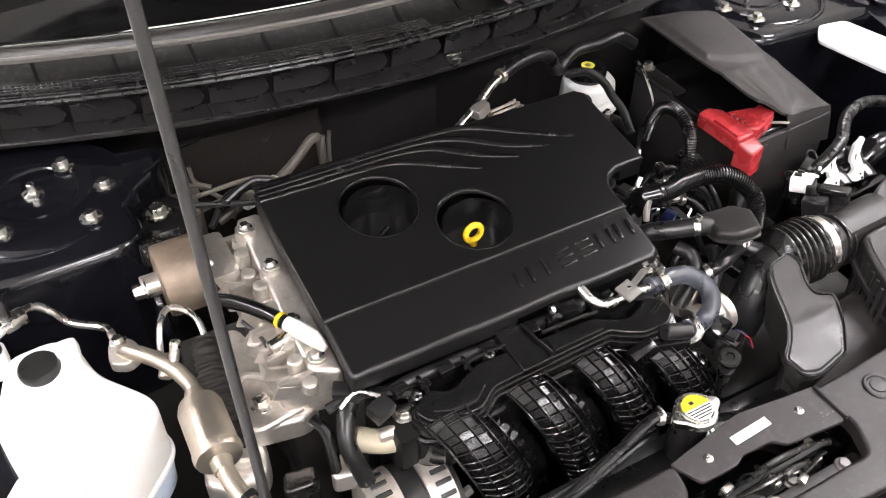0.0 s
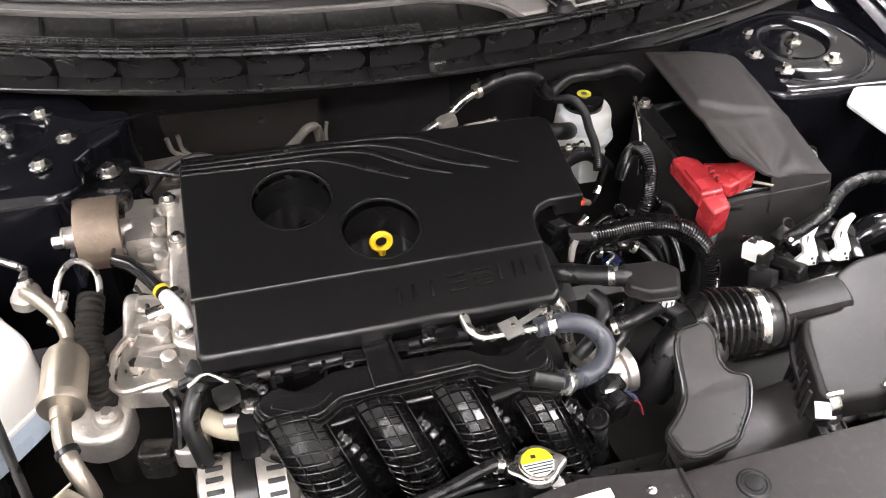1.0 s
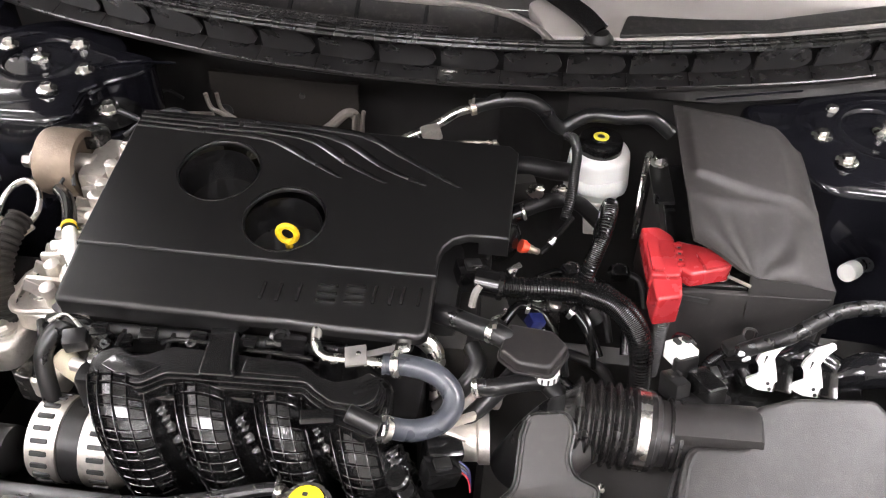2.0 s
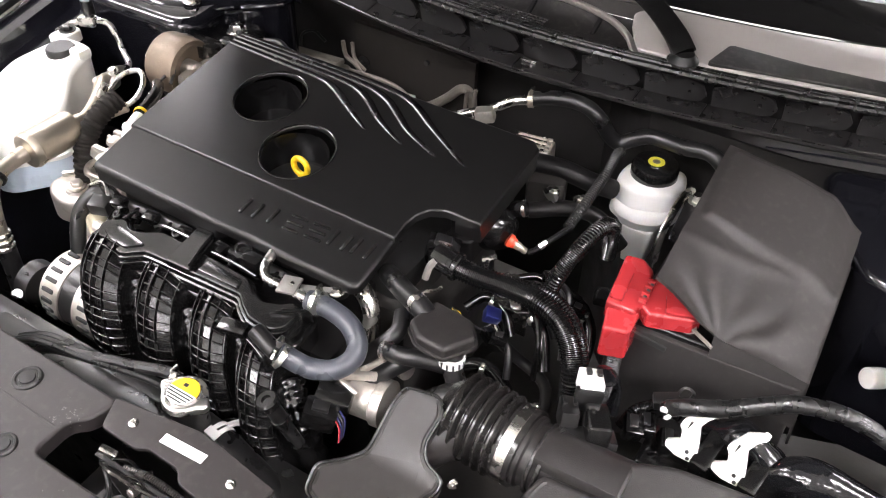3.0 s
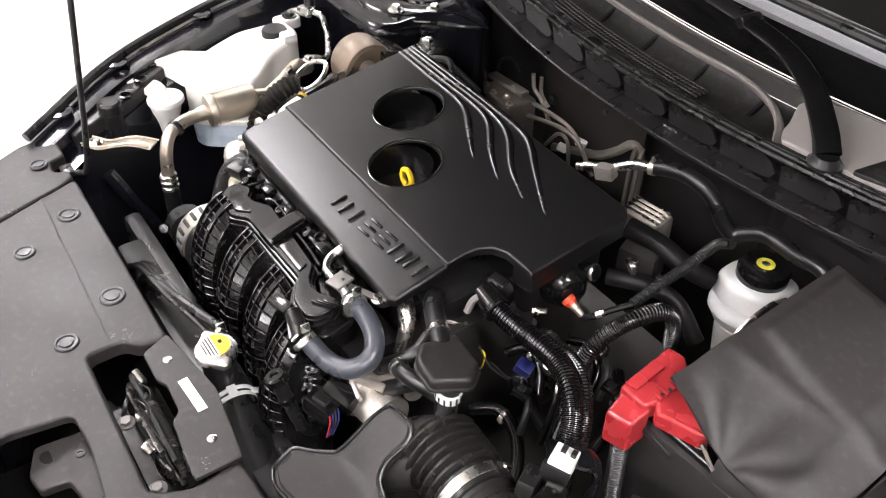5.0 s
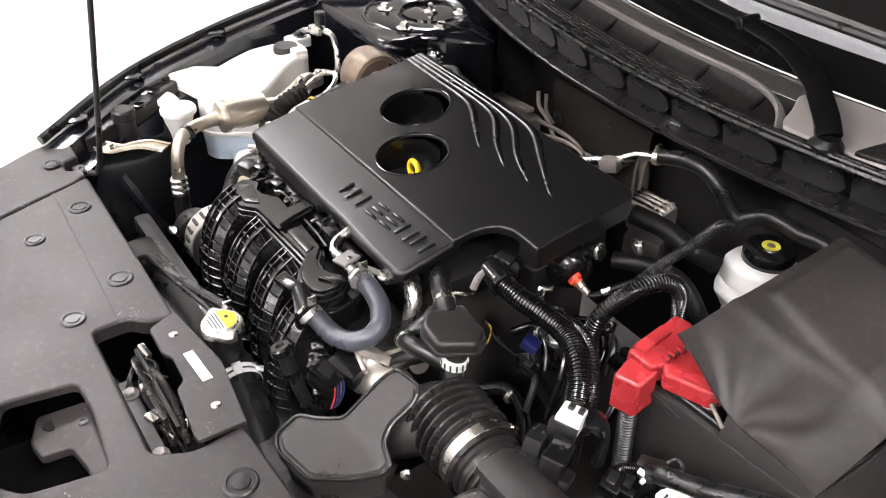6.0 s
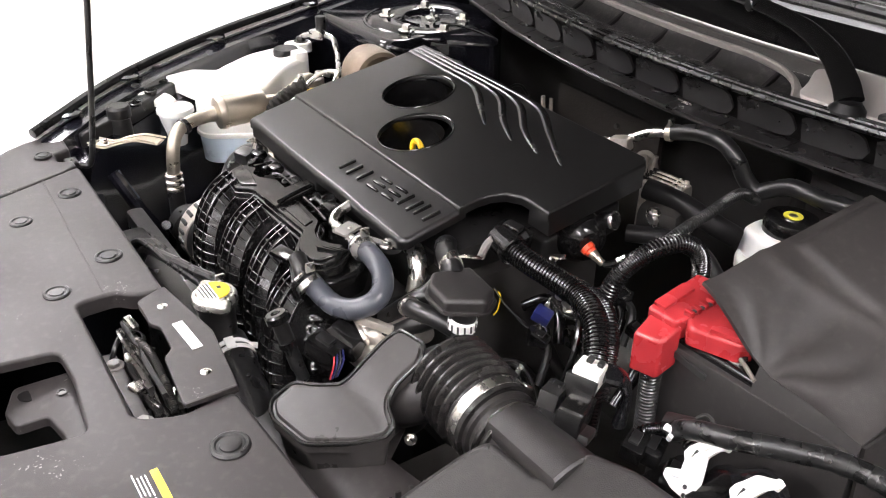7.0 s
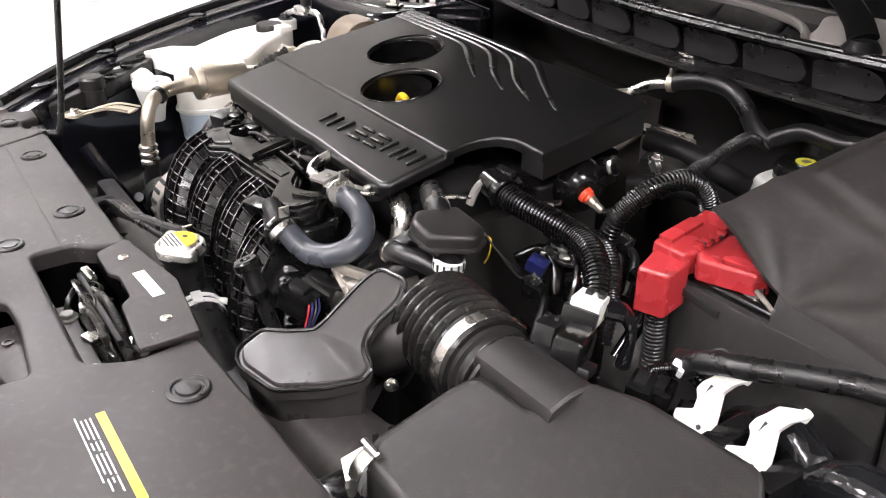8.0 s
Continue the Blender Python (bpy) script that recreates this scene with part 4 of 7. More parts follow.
part("lower_bracket", plate(bmesh.new(), rounded([(0.032, 0.675), (0.070, 0.652), (0.112, 0.660), (0.126, 0.70), (0.112, 0.752), (0.062, 0.756), (0.042, 0.71)], 0.02), lambda x, y: 0.752 + 0.12 * (y - 0.69), 0.045, 0.010), M_CAST, lug)
part("stem", cyl(bmesh.new(), (0.085, 0.71, 0.60), (0.085, 0.71, 0.735), 0.022), M_DEEP, lug)
part("lower_bolt", hexbolt(bmesh.new(), (0.092, 0.69, 0.756), 0.010, 0.008), M_CAST, lug)
part("lower_boss", lathe(bmesh.new(), (0.092, 0.69, 0.746), (0, 0, 1), [(0.022, 0), (0.019, 0.009), (0, 0.009)], 24), M_CAST, lug)
part("lower_band", sweep(bmesh.new(), [(0.118, 0.718, 0.758), (0.095, 0.722, 0.760), (0.068, 0.714, 0.758), (0.046, 0.70, 0.755)], 0.006, 8, 6), M_CAST, lug)
part("curved_edge", sweep(bmesh.new(), [(0.118, 0.765, 0.775), (0.098, 0.758, 0.770), (0.075, 0.75, 0.765), (0.058, 0.735, 0.76)], 0.009, 10, 6), M_CAST, lug)
part("foot", plate(bmesh.new(), rounded([(0.12, 0.635), (0.165, 0.63), (0.175, 0.66), (0.13, 0.668)], 0.01), 0.725, 0.05, 0.005), M_GREASE, lug)

mount = thing("engine_mount", (0.10, 0.95, 0.75), "brown rubber engine mount in steel bracket", "mount")
part("bush", lathe(bmesh.new(), (0.073, 0.935, 0.870), (1, 0, 0), [(0.036, 0), (0.050, 0.002), (0.052, 0.008), (0.052, 0.056), (0.050, 0.062), (0.042, 0.064), (0.040, 0.05), (0.02, 0.05), (0.0, 0.05)], 40), M_RUST, mount, "brown weathered bush shell")
part("core", cyl(bmesh.new(), (0.05, 0.935, 0.870), (0.15, 0.935, 0.870), 0.016), M_CAST, mount)
part("core_bolt", hexbolt(bmesh.new(), (0.055, 0.93, 0.870), 0.011, 0.016, (-1, 0, 0)), M_STEEL, mount, "bright bolt head")
part("arm", plate(bmesh.new(), rounded([(0.075, 1.00), (0.15, 1.00), (0.158, 1.04), (0.15, 1.12), (0.078, 1.12), (0.070, 1.04)], 0.02), lambda x, y: 0.858 + 0.1 * (y - 1.0), 0.05, 0.008), M_PAINT, mount)
part("yoke", plate(bmesh.new(), rounded([(0.066, 0.965), (0.148, 0.965), (0.152, 0.995), (0.138, 1.018), (0.082, 1.018), (0.064, 0.995)], 0.010), lambda x, y: 0.905 - 0.35 * (y - 0.965), 0.03, 0.006), M_GREASE, mount, "dull grey yoke")
for dx in (0.064, 0.144):
    part("cheek", plate(bmesh.new(), rounded([(dx - 0.005, 0.90), (dx + 0.005, 0.90), (dx + 0.005, 1.03), (dx - 0.005, 1.03)], 0.003), lambda x, y: 0.895 - 0.6 * abs(y - 0.955), 0.06, 0.003), M_PAINT, mount, "black steel cheek plate")
part("arm_cap", lathe(bmesh.new(), (0.112, 1.075, 0.868), (0, 0, 1), [(0.052, -0.03), (0.050, 0.0), (0.040, 0.008), (0.024, 0.009), (0.022, 0.006), (0, 0.006)], 28), M_GLOSS, mount, "black mount cap")
part("stud_nut", hexbolt(bmesh.new(), (0.112, 1.075, 0.875), 0.013, 0.013), M_STEEL, mount, "large bright nut")
part("side_bracket", box(bmesh.new(), (0.158, 0.945, 0.855), (0.045, 0.10, 0.05), 0.012), M_CAST, mount)

# ---- intake manifold ----
mani = thing("intake_manifold", (0.48, 0.55, 0.6), "glossy black ribbed plastic intake manifold", "manifold")
# upper chamber
even(part("chamber", plate(bmesh.new(), rounded([(0.275, 0.60), (0.285, 0.565), (0.32, 0.553), (0.40, 0.556), (0.42, 0.562), (0.57, 0.558), (0.60, 0.536), (0.65, 0.532), (0.672, 0.55), (0.668, 0.60), (0.63, 0.63), (0.30, 0.632)], 0.012), lambda x, y: 0.818 + 0.09 * (x - 0.4), 0.06, 0.006, 4), M_GLOSS, mani))


def plate_z(x, y):
    return 0.838 + 0.09 * (x - 0.4) + 0.12 * (y - 0.577)


lid = rounded([(0.289, 0.590), (0.298, 0.572), (0.326, 0.559), (0.364, 0.556), (0.391, 0.573), (0.416, 0.573), (0.567, 0.570), (0.580, 0.559), (0.603, 0.545), (0.639, 0.541), (0.654, 0.551), (0.657, 0.572), (0.641, 0.590), (0.628, 0.580), (0.602, 0.573), (0.580, 0.580), (0.558, 0.597), (0.448, 0.608), (0.389, 0.613), (0.356, 0.598), (0.337, 0.597), (0.319, 0.610), (0.300, 0.604)], 0.006)
even(part("lid", plate(bmesh.new(), lid, lambda x, y: plate_z(x, y) + 0.009, 0.03, 0.0022, 3), M_LID, mani, "raised moulded lid"))
part("lid_step", plate(bmesh.new(), inset(lid, -0.0035), lambda x, y: plate_z(x, y) + 0.003, 0.02, 0.0014, 2), M_LID, mani)
part("lid_flange", plate(bmesh.new(), inset(lid, -0.007), lambda x, y: plate_z(x, y) - 0.004, 0.012, 0.0014, 2), M_LID, mani)
part("lid_panel", plate(bmesh.new(), rounded([(0.485, 0.578), (0.56, 0.575), (0.555, 0.590), (0.487, 0.598)], 0.004), lambda x, y: plate_z(x, y) + 0.0105, 0.004, 0.0012, 2), M_LID, mani)
part("end_pad", plate(bmesh.new(), rounded([(0.305, 0.580), (0.33, 0.568), (0.362, 0.565), (0.385, 0.582), (0.35, 0.590), (0.318, 0.596)], 0.005), lambda x, y: plate_z(x, y) + 0.0115, 0.005, 0.0015, 2), M_LID, mani)
even(part("lid_bridge", plate(bmesh.new(), rounded([(0.434, 0.571), (0.479, 0.570), (0.470, 0.628), (0.448, 0.652), (0.430, 0.650)], 0.004), lambda x, y: plate_z(x, y) + 0.013, 0.022, 0.002, 3), M_LID, mani))
part("bridge_rail", sweep(bmesh.new(), [(0.477, 0.575, 0.861), (0.471, 0.60, 0.864), (0.466, 0.63, 0.868)], 0.003, 8, 4), M_GLOSS, mani)
part("back_rail", sweep(bmesh.new(), [(0.372, 0.613, 0.851), (0.385, 0.620, 0.853), (0.435, 0.618, 0.857)], 0.0028, 8, 6), M_GLOSS, mani)
part("back_rail", sweep(bmesh.new(), [(0.485, 0.610, 0.861), (0.53, 0.607, 0.864), (0.568, 0.602, 0.866)], 0.0028, 8, 6), M_GLOSS, mani)
for k in range(3):
    part("nose_fin", box(bmesh.new(), (0.640 + 0.004 * k, 0.566 + 0.007 * k, plate_z(0.65, 0.57) + 0.009), (0.030, 0.0022, 0.004), 0.0006, (0, -5, 25)), M_GLOSS, mani)
part("spout_gusset", plate(bmesh.new(), rounded([(0.598, 0.530), (0.606, 0.540), (0.640, 0.536), (0.664, 0.520), (0.655, 0.510), (0.625, 0.522)], 0.003), lambda x, y: 0.846 + 0.05 * (x - 0.6), 0.03, 0.002, 2), M_LID, mani)
# fuel rail and injectors in the gap behind the lid
part("fuel_rail", sweep(bmesh.new(), [(0.26, 0.640, 0.835), (0.40, 0.640, 0.84), (0.60, 0.638, 0.846)], 0.009, 12, 6), M_SATIN, mani)
for k in range(5):
    x = 0.285 + 0.065 * k
    part("rail_clip", box(bmesh.new(), (x, 0.628, 0.846 + 0.03 * (x - 0.3)), (0.022, 0.018, 0.014), 0.003, (10, 0, 12 - 6 * k)), M_GLOSS, mani)
    part("gallery_rib", box(bmesh.new(), (x + 0.03, 0.622, 0.836 + 0.03 * (x - 0.3)), (0.006, 0.03, 0.02), 0.002), M_GLOSS, mani)
# four curved runners with a lattice of ribs
for cx, w, y0, z0 in ((0.327, 0.076, 0.560, 0.822), (0.434, 0.066, 0.556, 0.825), (0.532, 0.062, 0.553, 0.828), (0.625, 0.058, 0.534, 0.822)):
    prof = []
    for k in range(13):
        q = k / 12
        prof.append((y0 + 0.012 - 0.082 * (1 - (1 - q) ** 3.0) + 0.02 * q * q, z0 + 0.004 - 0.225 * q ** 1.55))
    def run_pt(u, s, lift=0.0):
        i = min(11, int(u * 12))
        f = u * 12 - i
        y = prof[i][0] * (1 - f) + prof[i + 1][0] * f
        z = prof[i][1] * (1 - f) + prof[i + 1][1] * f
        dy, dz = prof[i + 1][0] - prof[i][0], prof[i + 1][1] - prof[i][1]
        n = Vector((0, dz, -dy)).normalized()
        if n.y > 0:
            n = -n
        crown = 0.018 * (1 - (abs(s) * 2) ** 2.5)
        p = Vector((cx + s * w + 0.085 * u, y, z)) + n * (lift + crown)
        return p
    grid_u = [0.01 + 0.0495 * k for k in range(20)]
    across = [-0.47 + 0.94 * k / 4 for k in range(5)]
    rows = [[run_pt(u, s) for s in across] for u in grid_u]
    rows = [[Vector((r[0].x, r[0].y + 0.06, r[0].z - 0.01))] + r + [Vector((r[-1].x, r[-1].y + 0.06, r[-1].z - 0.01))] for r in rows]
    runner = part("runner", strip_surface(bmesh.new(), rows), M_CELL, mani, "curved glossy intake runner", 0.03)
    part("smooth_flank", sweep(bmesh.new(), [run_pt(u, 0.62, -0.020) for u in np.linspace(0.08, 0.95, 12)], lambda q: 0.021 + 0.0012 * math.sin(60 * q), 14, 5), M_GLOSS, runner, "smooth flank of the runner")
    for s in across:
        part("long_rib", sweep(bmesh.new(), [run_pt(u, s, 0.003) for u in np.linspace(0.0, 0.95, 10)], 0.0032, 6, 3, flat=0.34, up=(1, 0, 0)), M_CELL, runner)
    for u in grid_u:
        part("cross_rib", sweep(bmesh.new(), [run_pt(u, s, 0.003) for s in np.linspace(-0.49, 0.49, 7)], 0.0013, 6, 2), M_CELL, runner)
part("core", box(bmesh.new(), (0.48, 0.615, 0.66), (0.44, 0.08, 0.30), 0.01), M_FACE, mani)
part("sensor_plate", box(bmesh.new(), (0.590, 0.532, 0.846), (0.040, 0.018, 0.012), 0.002, (14, -6, 8)), M_GLOSS, mani)
part("purge_body", box(bmesh.new(), (0.540, 0.626, 0.858), (0.03, 0.022, 0.024), 0.004), M_GLOSS, mani)
part("purge_neck", cyl(bmesh.new(), (0.525, 0.626, 0.860), (0.505, 0.620, 0.866), 0.006), M_GLOSS, mani)
part("purge_ring", lathe(bmesh.new(), (0.520, 0.632, 0.862), (0.2, -0.4, 1), [(0.013, 0), (0.013, 0.008), (0.009, 0.010), (0.008, 0.004), (0, 0.004)], 18), M_GLOSS, mani)
for x, y, z in ((0.30, 0.620, 0.838), (0.41, 0.628, 0.848), (0.585, 0.622, 0.858)):
    part("injector", lathe(bmesh.new(), (x, y, z - 0.02), (0, -0.4, 1), [(0.010, 0), (0.010, 0.02), (0.007, 0.024), (0.007, 0.030), (0.004, 0.031), (0, 0.028)], 16), M_GLOSS, mani)
    part("injector_plug", box(bmesh.new(), (x + 0.018, y + 0.004, z - 0.002), (0.018, 0.014, 0.014), 0.003, (10, 0, 15)), M_GLOSS, mani)

# ---- coolant bypass: metal tube and grey hose ----
byp = thing("coolant_tube", (0.6, 0.61, 0.84), "bent bright steel coolant tube with bracket", "pipe")
part("tube", sweep(bmesh.new(), [(0.562, 0.652, 0.880), (0.566, 0.638, 0.878), (0.570, 0.618, 0.873), (0.582, 0.606, 0.869), (0.605, 0.604, 0.869), (0.662, 0.601, 0.872)], 0.0066, 14, 8), M_STEEL, byp)
part("bracket", box(bmesh.new(), (0.621, 0.605, 0.877), (0.026, 0.028, 0.004), 0.0008, (6, -6, 12)), M_PLATE, byp)
part("bracket_rivet", lathe(bmesh.new(), (0.624, 0.608, 0.878), (0, 0, 1), [(0.004, 0), (0.003, 0.002), (0, 0.002)], 12), M_STEEL, byp)
part("bracket_strap", box(bmesh.new(), (0.652, 0.622, 0.872), (0.045, 0.010, 0.003), 0.001, (0, 0, 25)), M_PLATE, byp)
part("bracket_bolt", hexbolt(bmesh.new(), (0.674, 0.632, 0.870), 0.006, 0.006), M_STEEL, byp)
bend = thing("coolant_hose", (0.7, 0.57, 0.82), "bent blue-grey rubber coolant hose with spring clamps", "hose")
UP = [(0.654, 0.601, 0.873), (0.685, 0.603, 0.872), (0.717, 0.599, 0.867), (0.737, 0.588, 0.855), (0.742, 0.571, 0.845), (0.728, 0.551, 0.836), (0.697, 0.540, 0.832), (0.664, 0.529, 0.850)]
part("tube", sweep(bmesh.new(), UP, 0.0130, 18, 10), M_HOSE, bend)
for a, b in (((0.668, 0.5995, 0.8755), (0.675, 0.599, 0.877)), ((0.666, 0.5255, 0.849), (0.672, 0.5275, 0.845))):
    part("clamp_band", sweep(bmesh.new(), [a, b], 0.0165, 22), M_STEEL, bend, "bright spring clamp")
    part("clamp_ear", box(bmesh.new(), (a[0] + 0.003, a[1] + 0.004, a[2] + 0.021), (0.004, 0.012, 0.012), 0.001), M_STEEL, bend)
    part("clamp_ear", box(bmesh.new(), (a[0] + 0.005, a[1] - 0.012, a[2] + 0.014), (0.003, 0.012, 0.003), 0.0005, (35, 0, 0)), M_STEEL, bend)
part("spigot", cyl(bmesh.new(), (0.664, 0.525, 0.851), (0.625, 0.533, 0.862), 0.011), M_SATIN, bend)

pipe = thing("metal_pipe", (0.71, 0.63, 0.7), "thick bent steel pipe below the cover", "pipe")
part("tube", sweep(bmesh.new(), [(0.668, 0.672, 0.853), (0.690, 0.664, 0.857), (0.709, 0.655, 0.842), (0.716, 0.644, 0.81), (0.717, 0.628, 0.775), (0.712, 0.61, 0.70)], 0.012, 14, 8), M_STEEL, pipe)

# ---- throttle body and its plugs ----
throttle = thing("throttle_body", (0.75, 0.54, 0.7), "cast throttle body with wiring plugs", "throttle")
part("casting", lathe(bmesh.new(), (0.722, 0.572, 0.778), (1, 0.1, 0.05), [(0.026, 0), (0.032, 0.004), (0.032, 0.014), (0.027, 0.018), (0.027, 0.05), (0.031, 0.053), (0.031, 0.066), (0, 0.066)], 30), M_CAST, throttle, "bright cast housing")
part("cast_rib", box(bmesh.new(), (0.748, 0.570, 0.820), (0.05, 0.008, 0.012), 0.003, (0, 8, 35)), M_CAST, throttle)
part("cast_rib", box(bmesh.new(), (0.742, 0.556, 0.812), (0.04, 0.006, 0.012), 0.003, (20, 8, -10)), M_CAST, throttle)
part("water_elbow", sweep(bmesh.new(), [(0.730, 0.600, 0.775), (0.748, 0.612, 0.797), (0.768, 0.618, 0.812), (0.795, 0.610, 0.818)], lambda s: 0.021 - 0.009 * s, 18, 8), M_CAST, throttle, "bright cast water elbow")
part("motor_box", box(bmesh.new(), (0.735, 0.540, 0.800), (0.045, 0.03, 0.03), 0.006, (10, 10, 20)), M_GLOSS, throttle)
part("plug", box(bmesh.new(), (0.735, 0.512, 0.798), (0.042, 0.030, 0.030), 0.005, (0, 15, 25)), M_GLOSS, throttle)
part("plug_latch", box(bmesh.new(), (0.738, 0.512, 0.815), (0.02, 0.014, 0.006), 0.001, (0, 15, 25)), M_SATIN, throttle)
for k, m in enumerate((M_RED, M_BLUE, M_INK, M_BLUE)):
    part("plug_wire", sweep(bmesh.new(), [(0.756, 0.512 + 0.004 * k, 0.806), (0.768, 0.506 + 0.004 * k, 0.800), (0.772, 0.498 + 0.003 * k, 0.785)], 0.0011, 6, 5), m, throttle, "thin coloured wire")
for a, b in (((0.693, 0.474, 0.830), (0.716, 0.49, 0.75)),):
    stub = thing("sensor_stub", b, "black plastic sensor with round head", "sensor", "sensors by the radiator")
    mid = Vector(b).lerp(Vector(a), 0.62)
    part("body", cyl(bmesh.new(), b, mid, 0.0085), M_TAPE, stub)
    part("sleeve", cyl(bmesh.new(), mid, a, 0.0095), M_SATIN, stub)
    part("collar", lathe(bmesh.new(), mid, Vector(a) - Vector(b), [(0.0085, -0.004), (0.0115, -0.003), (0.0115, 0.003), (0.0085, 0.004)], 18), M_GLOSS, stub)
    part("head", lathe(bmesh.new(), a, Vector(a) - Vector(b), [(0.0095, -0.004), (0.0145, -0.002), (0.0145, 0.006), (0.012, 0.0085), (0.006, 0.0085), (0.005, 0.006), (0, 0.006)], 22), M_GLOSS, stub)

# ---- resonator: L-shaped box in front of the bellows ----
reso = thing("resonator", (0.84, 0.47, 0.72), "dark grey L-shaped plastic air resonator box", "air duct")


def reso_z(x, y):
    return 0.797 + 0.24 * (y - 0.42) + 0.55 * max(0, y - 0.488)


L_OUT = rounded([(0.784, 0.420), (0.776, 0.452), (0.800, 0.470), (0.820, 0.492), (0.822, 0.540), (0.830, 0.557), (0.873, 0.562), (0.885, 0.548), (0.880, 0.520), (0.888, 0.507), (0.915, 0.500), (0.916, 0.488), (0.900, 0.458), (0.866, 0.421), (0.81, 0.411)], 0.009)


def bent_lid(poly, zf, r, depth):
    """A lid over an L-shaped outline, cut in slices along y so that it can bend."""
    bm = plate(bmesh.new(), poly, zf, depth, r, 4)
    for y in (0.48, 0.488, 0.50, 0.53):
        bmesh.ops.bisect_plane(bm, geom=list(bm.verts) + list(bm.edges) + list(bm.faces), plane_co=(0, y, 0), plane_no=(0, 1, 0))
    for v in bm.verts:
        flat = [f for f in v.link_faces if abs(f.normal.z) > 0.6]
        if len(flat) == len(v.link_faces):
            v.co.z = zf(v.co.x, v.co.y) if v.co.z > zf(v.co.x, v.co.y) - 0.5 * depth else v.co.z
    return bm


part("rim_bead", sweep(bmesh.new(), [(p.x, p.y, reso_z(p.x, p.y) + 0.0005) for p in inset(L_OUT, 0.001)] + [(L_OUT[0].x, L_OUT[0].y, reso_z(L_OUT[0].x, L_OUT[0].y))], 0.0022, 8, 1), M_RIB, reso)
even(part("lid", bent_lid(inset(L_OUT, 0.0055), lambda x, y: reso_z(x, y) + 0.003, 0.003, 0.012), M_RESO, reso))
part("lid_rim", bent_lid(L_OUT, lambda x, y: reso_z(x, y), 0.0025, 0.010), M_RESO, reso)
part("body", plate(bmesh.new(), inset(L_OUT, 0.004), lambda x, y: reso_z(x, y) - 0.008, 0.08, 0.002, 2, flare=-0.012), M_RESO, reso)
part("neck", sweep(bmesh.new(), [(0.86, 0.535, 0.80), (0.89, 0.56, 0.82), (0.915, 0.575, 0.822)], 0.03, 16, 6), M_BOX, reso)
part("stay_clip", hexbolt(bmesh.new(), (0.918, 0.515, 0.80), 0.0045, 0.004, (1, -0.5, 0.2)), M_STEEL, reso)
duct = thing("lower_duct", (0.9, 0.46, 0.7), "black plastic air inlet duct", "air duct")
part("shell", sweep(bmesh.new(), [(0.80, 0.40, 0.70), (0.87, 0.44, 0.735), (0.94, 0.46, 0.735), (1.02, 0.47, 0.74)], 0.058, 18, 8, flat=0.42, up=(0.1, -0.35, 1)), M_SHROUD, duct)

# ---- intake bellows, band and pipe ----
A0, A1 = Vector((0.868, 0.586, 0.831)), Vector((1.06, 0.577, 0.825))
AX = (A1 - A0).normalized()
inlet = thing("air_intake_hose", (0.95, 0.58, 0.78), "ribbed black rubber intake bellows with steel band", "air duct")
prof = [(0.034, 0.002), (0.041, 0.010)]
for k in range(6):
    s = 0.014 + 0.0112 * k
    prof += [(0.0455, s), (0.048, s + 0.0016), (0.0525, s + 0.0038), (0.0525, s + 0.0062), (0.048, s + 0.0086), (0.0455, s + 0.0102)]
prof += [(0.047, 0.081), (0.049, 0.083), (0.049, 0.106), (0.045, 0.107)]
part("bellows", lathe(bmesh.new(), A0, AX, [(0.96 * r, s) for r, s in prof], 48), M_BELLOWS, inlet)
part("band", lathe(bmesh.new(), A0 + AX * 0.086, AX, [(0.0462, 0), (0.0472, 0.001), (0.0472, 0.0135), (0.0462, 0.0145)], 48), M_STEEL, inlet, "bright steel clamp band")
part("band_screw", cyl(bmesh.new(), A0 + AX * 0.093 + Vector((0, 0.039, 0.024)), A0 + AX * 0.093 + Vector((0, 0.050, 0.014)), 0.004), M_STEEL, inlet)
part("elbow", sweep(bmesh.new(), [A0 + AX * 0.02, A0 + AX * 0.004 + Vector((0, -0.002, -0.006)), A0 + Vector((-0.022, -0.012, -0.035)), A0 + Vector((-0.05, -0.020, -0.09))], 0.031, 24, 8), M_RUBBER, inlet)
part("nipple", sweep(bmesh.new(), [(0.872, 0.600, 0.842), (0.860, 0.614, 0.842), (0.849, 0.624, 0.846), (0.847, 0.626, 0.858)], 0.0125, 12, 5), M_RUBBER, inlet)
part("pipe", lathe(bmesh.new(), A0 + AX * 0.100, AX, [(0.040, 0), (0.0425, 0.003), (0.0425, 0.012), (0.0385, 0.014), (0.0385, 0.12), (0, 0.12)], 40), M_BOX, inlet, "grained plastic intake pipe")

# flat-topped roof of the pipe, running out into the lid
section = [(0.549, 0.834), (0.5495, 0.856), (0.5525, 0.8625), (0.563, 0.8668), (0.573, 0.8695), (0.582, 0.8703), (0.591, 0.8685), (0.599, 0.8645), (0.606, 0.858), (0.612, 0.849), (0.616, 0.838), (0.617, 0.828)]
rows = [[Vector((x, y, z + 0.0010 * k)) for y, z in section] for k, x in enumerate((0.994, 1.01, 1.03, 1.05, 1.07, 1.088))]
rows.append([Vector((1.091, y, z + 0.003)) for y, z in section])
rows.append([Vector((1.092, y, z - 0.012)) for y, z in section])
part("pipe_roof", strip_surface(bmesh.new(), [[Vector((0.992, p.y, p.z - 0.012)) for p in rows[0]]] + rows), M_BOX, inlet, "flat-topped part of the pipe", 0.55)
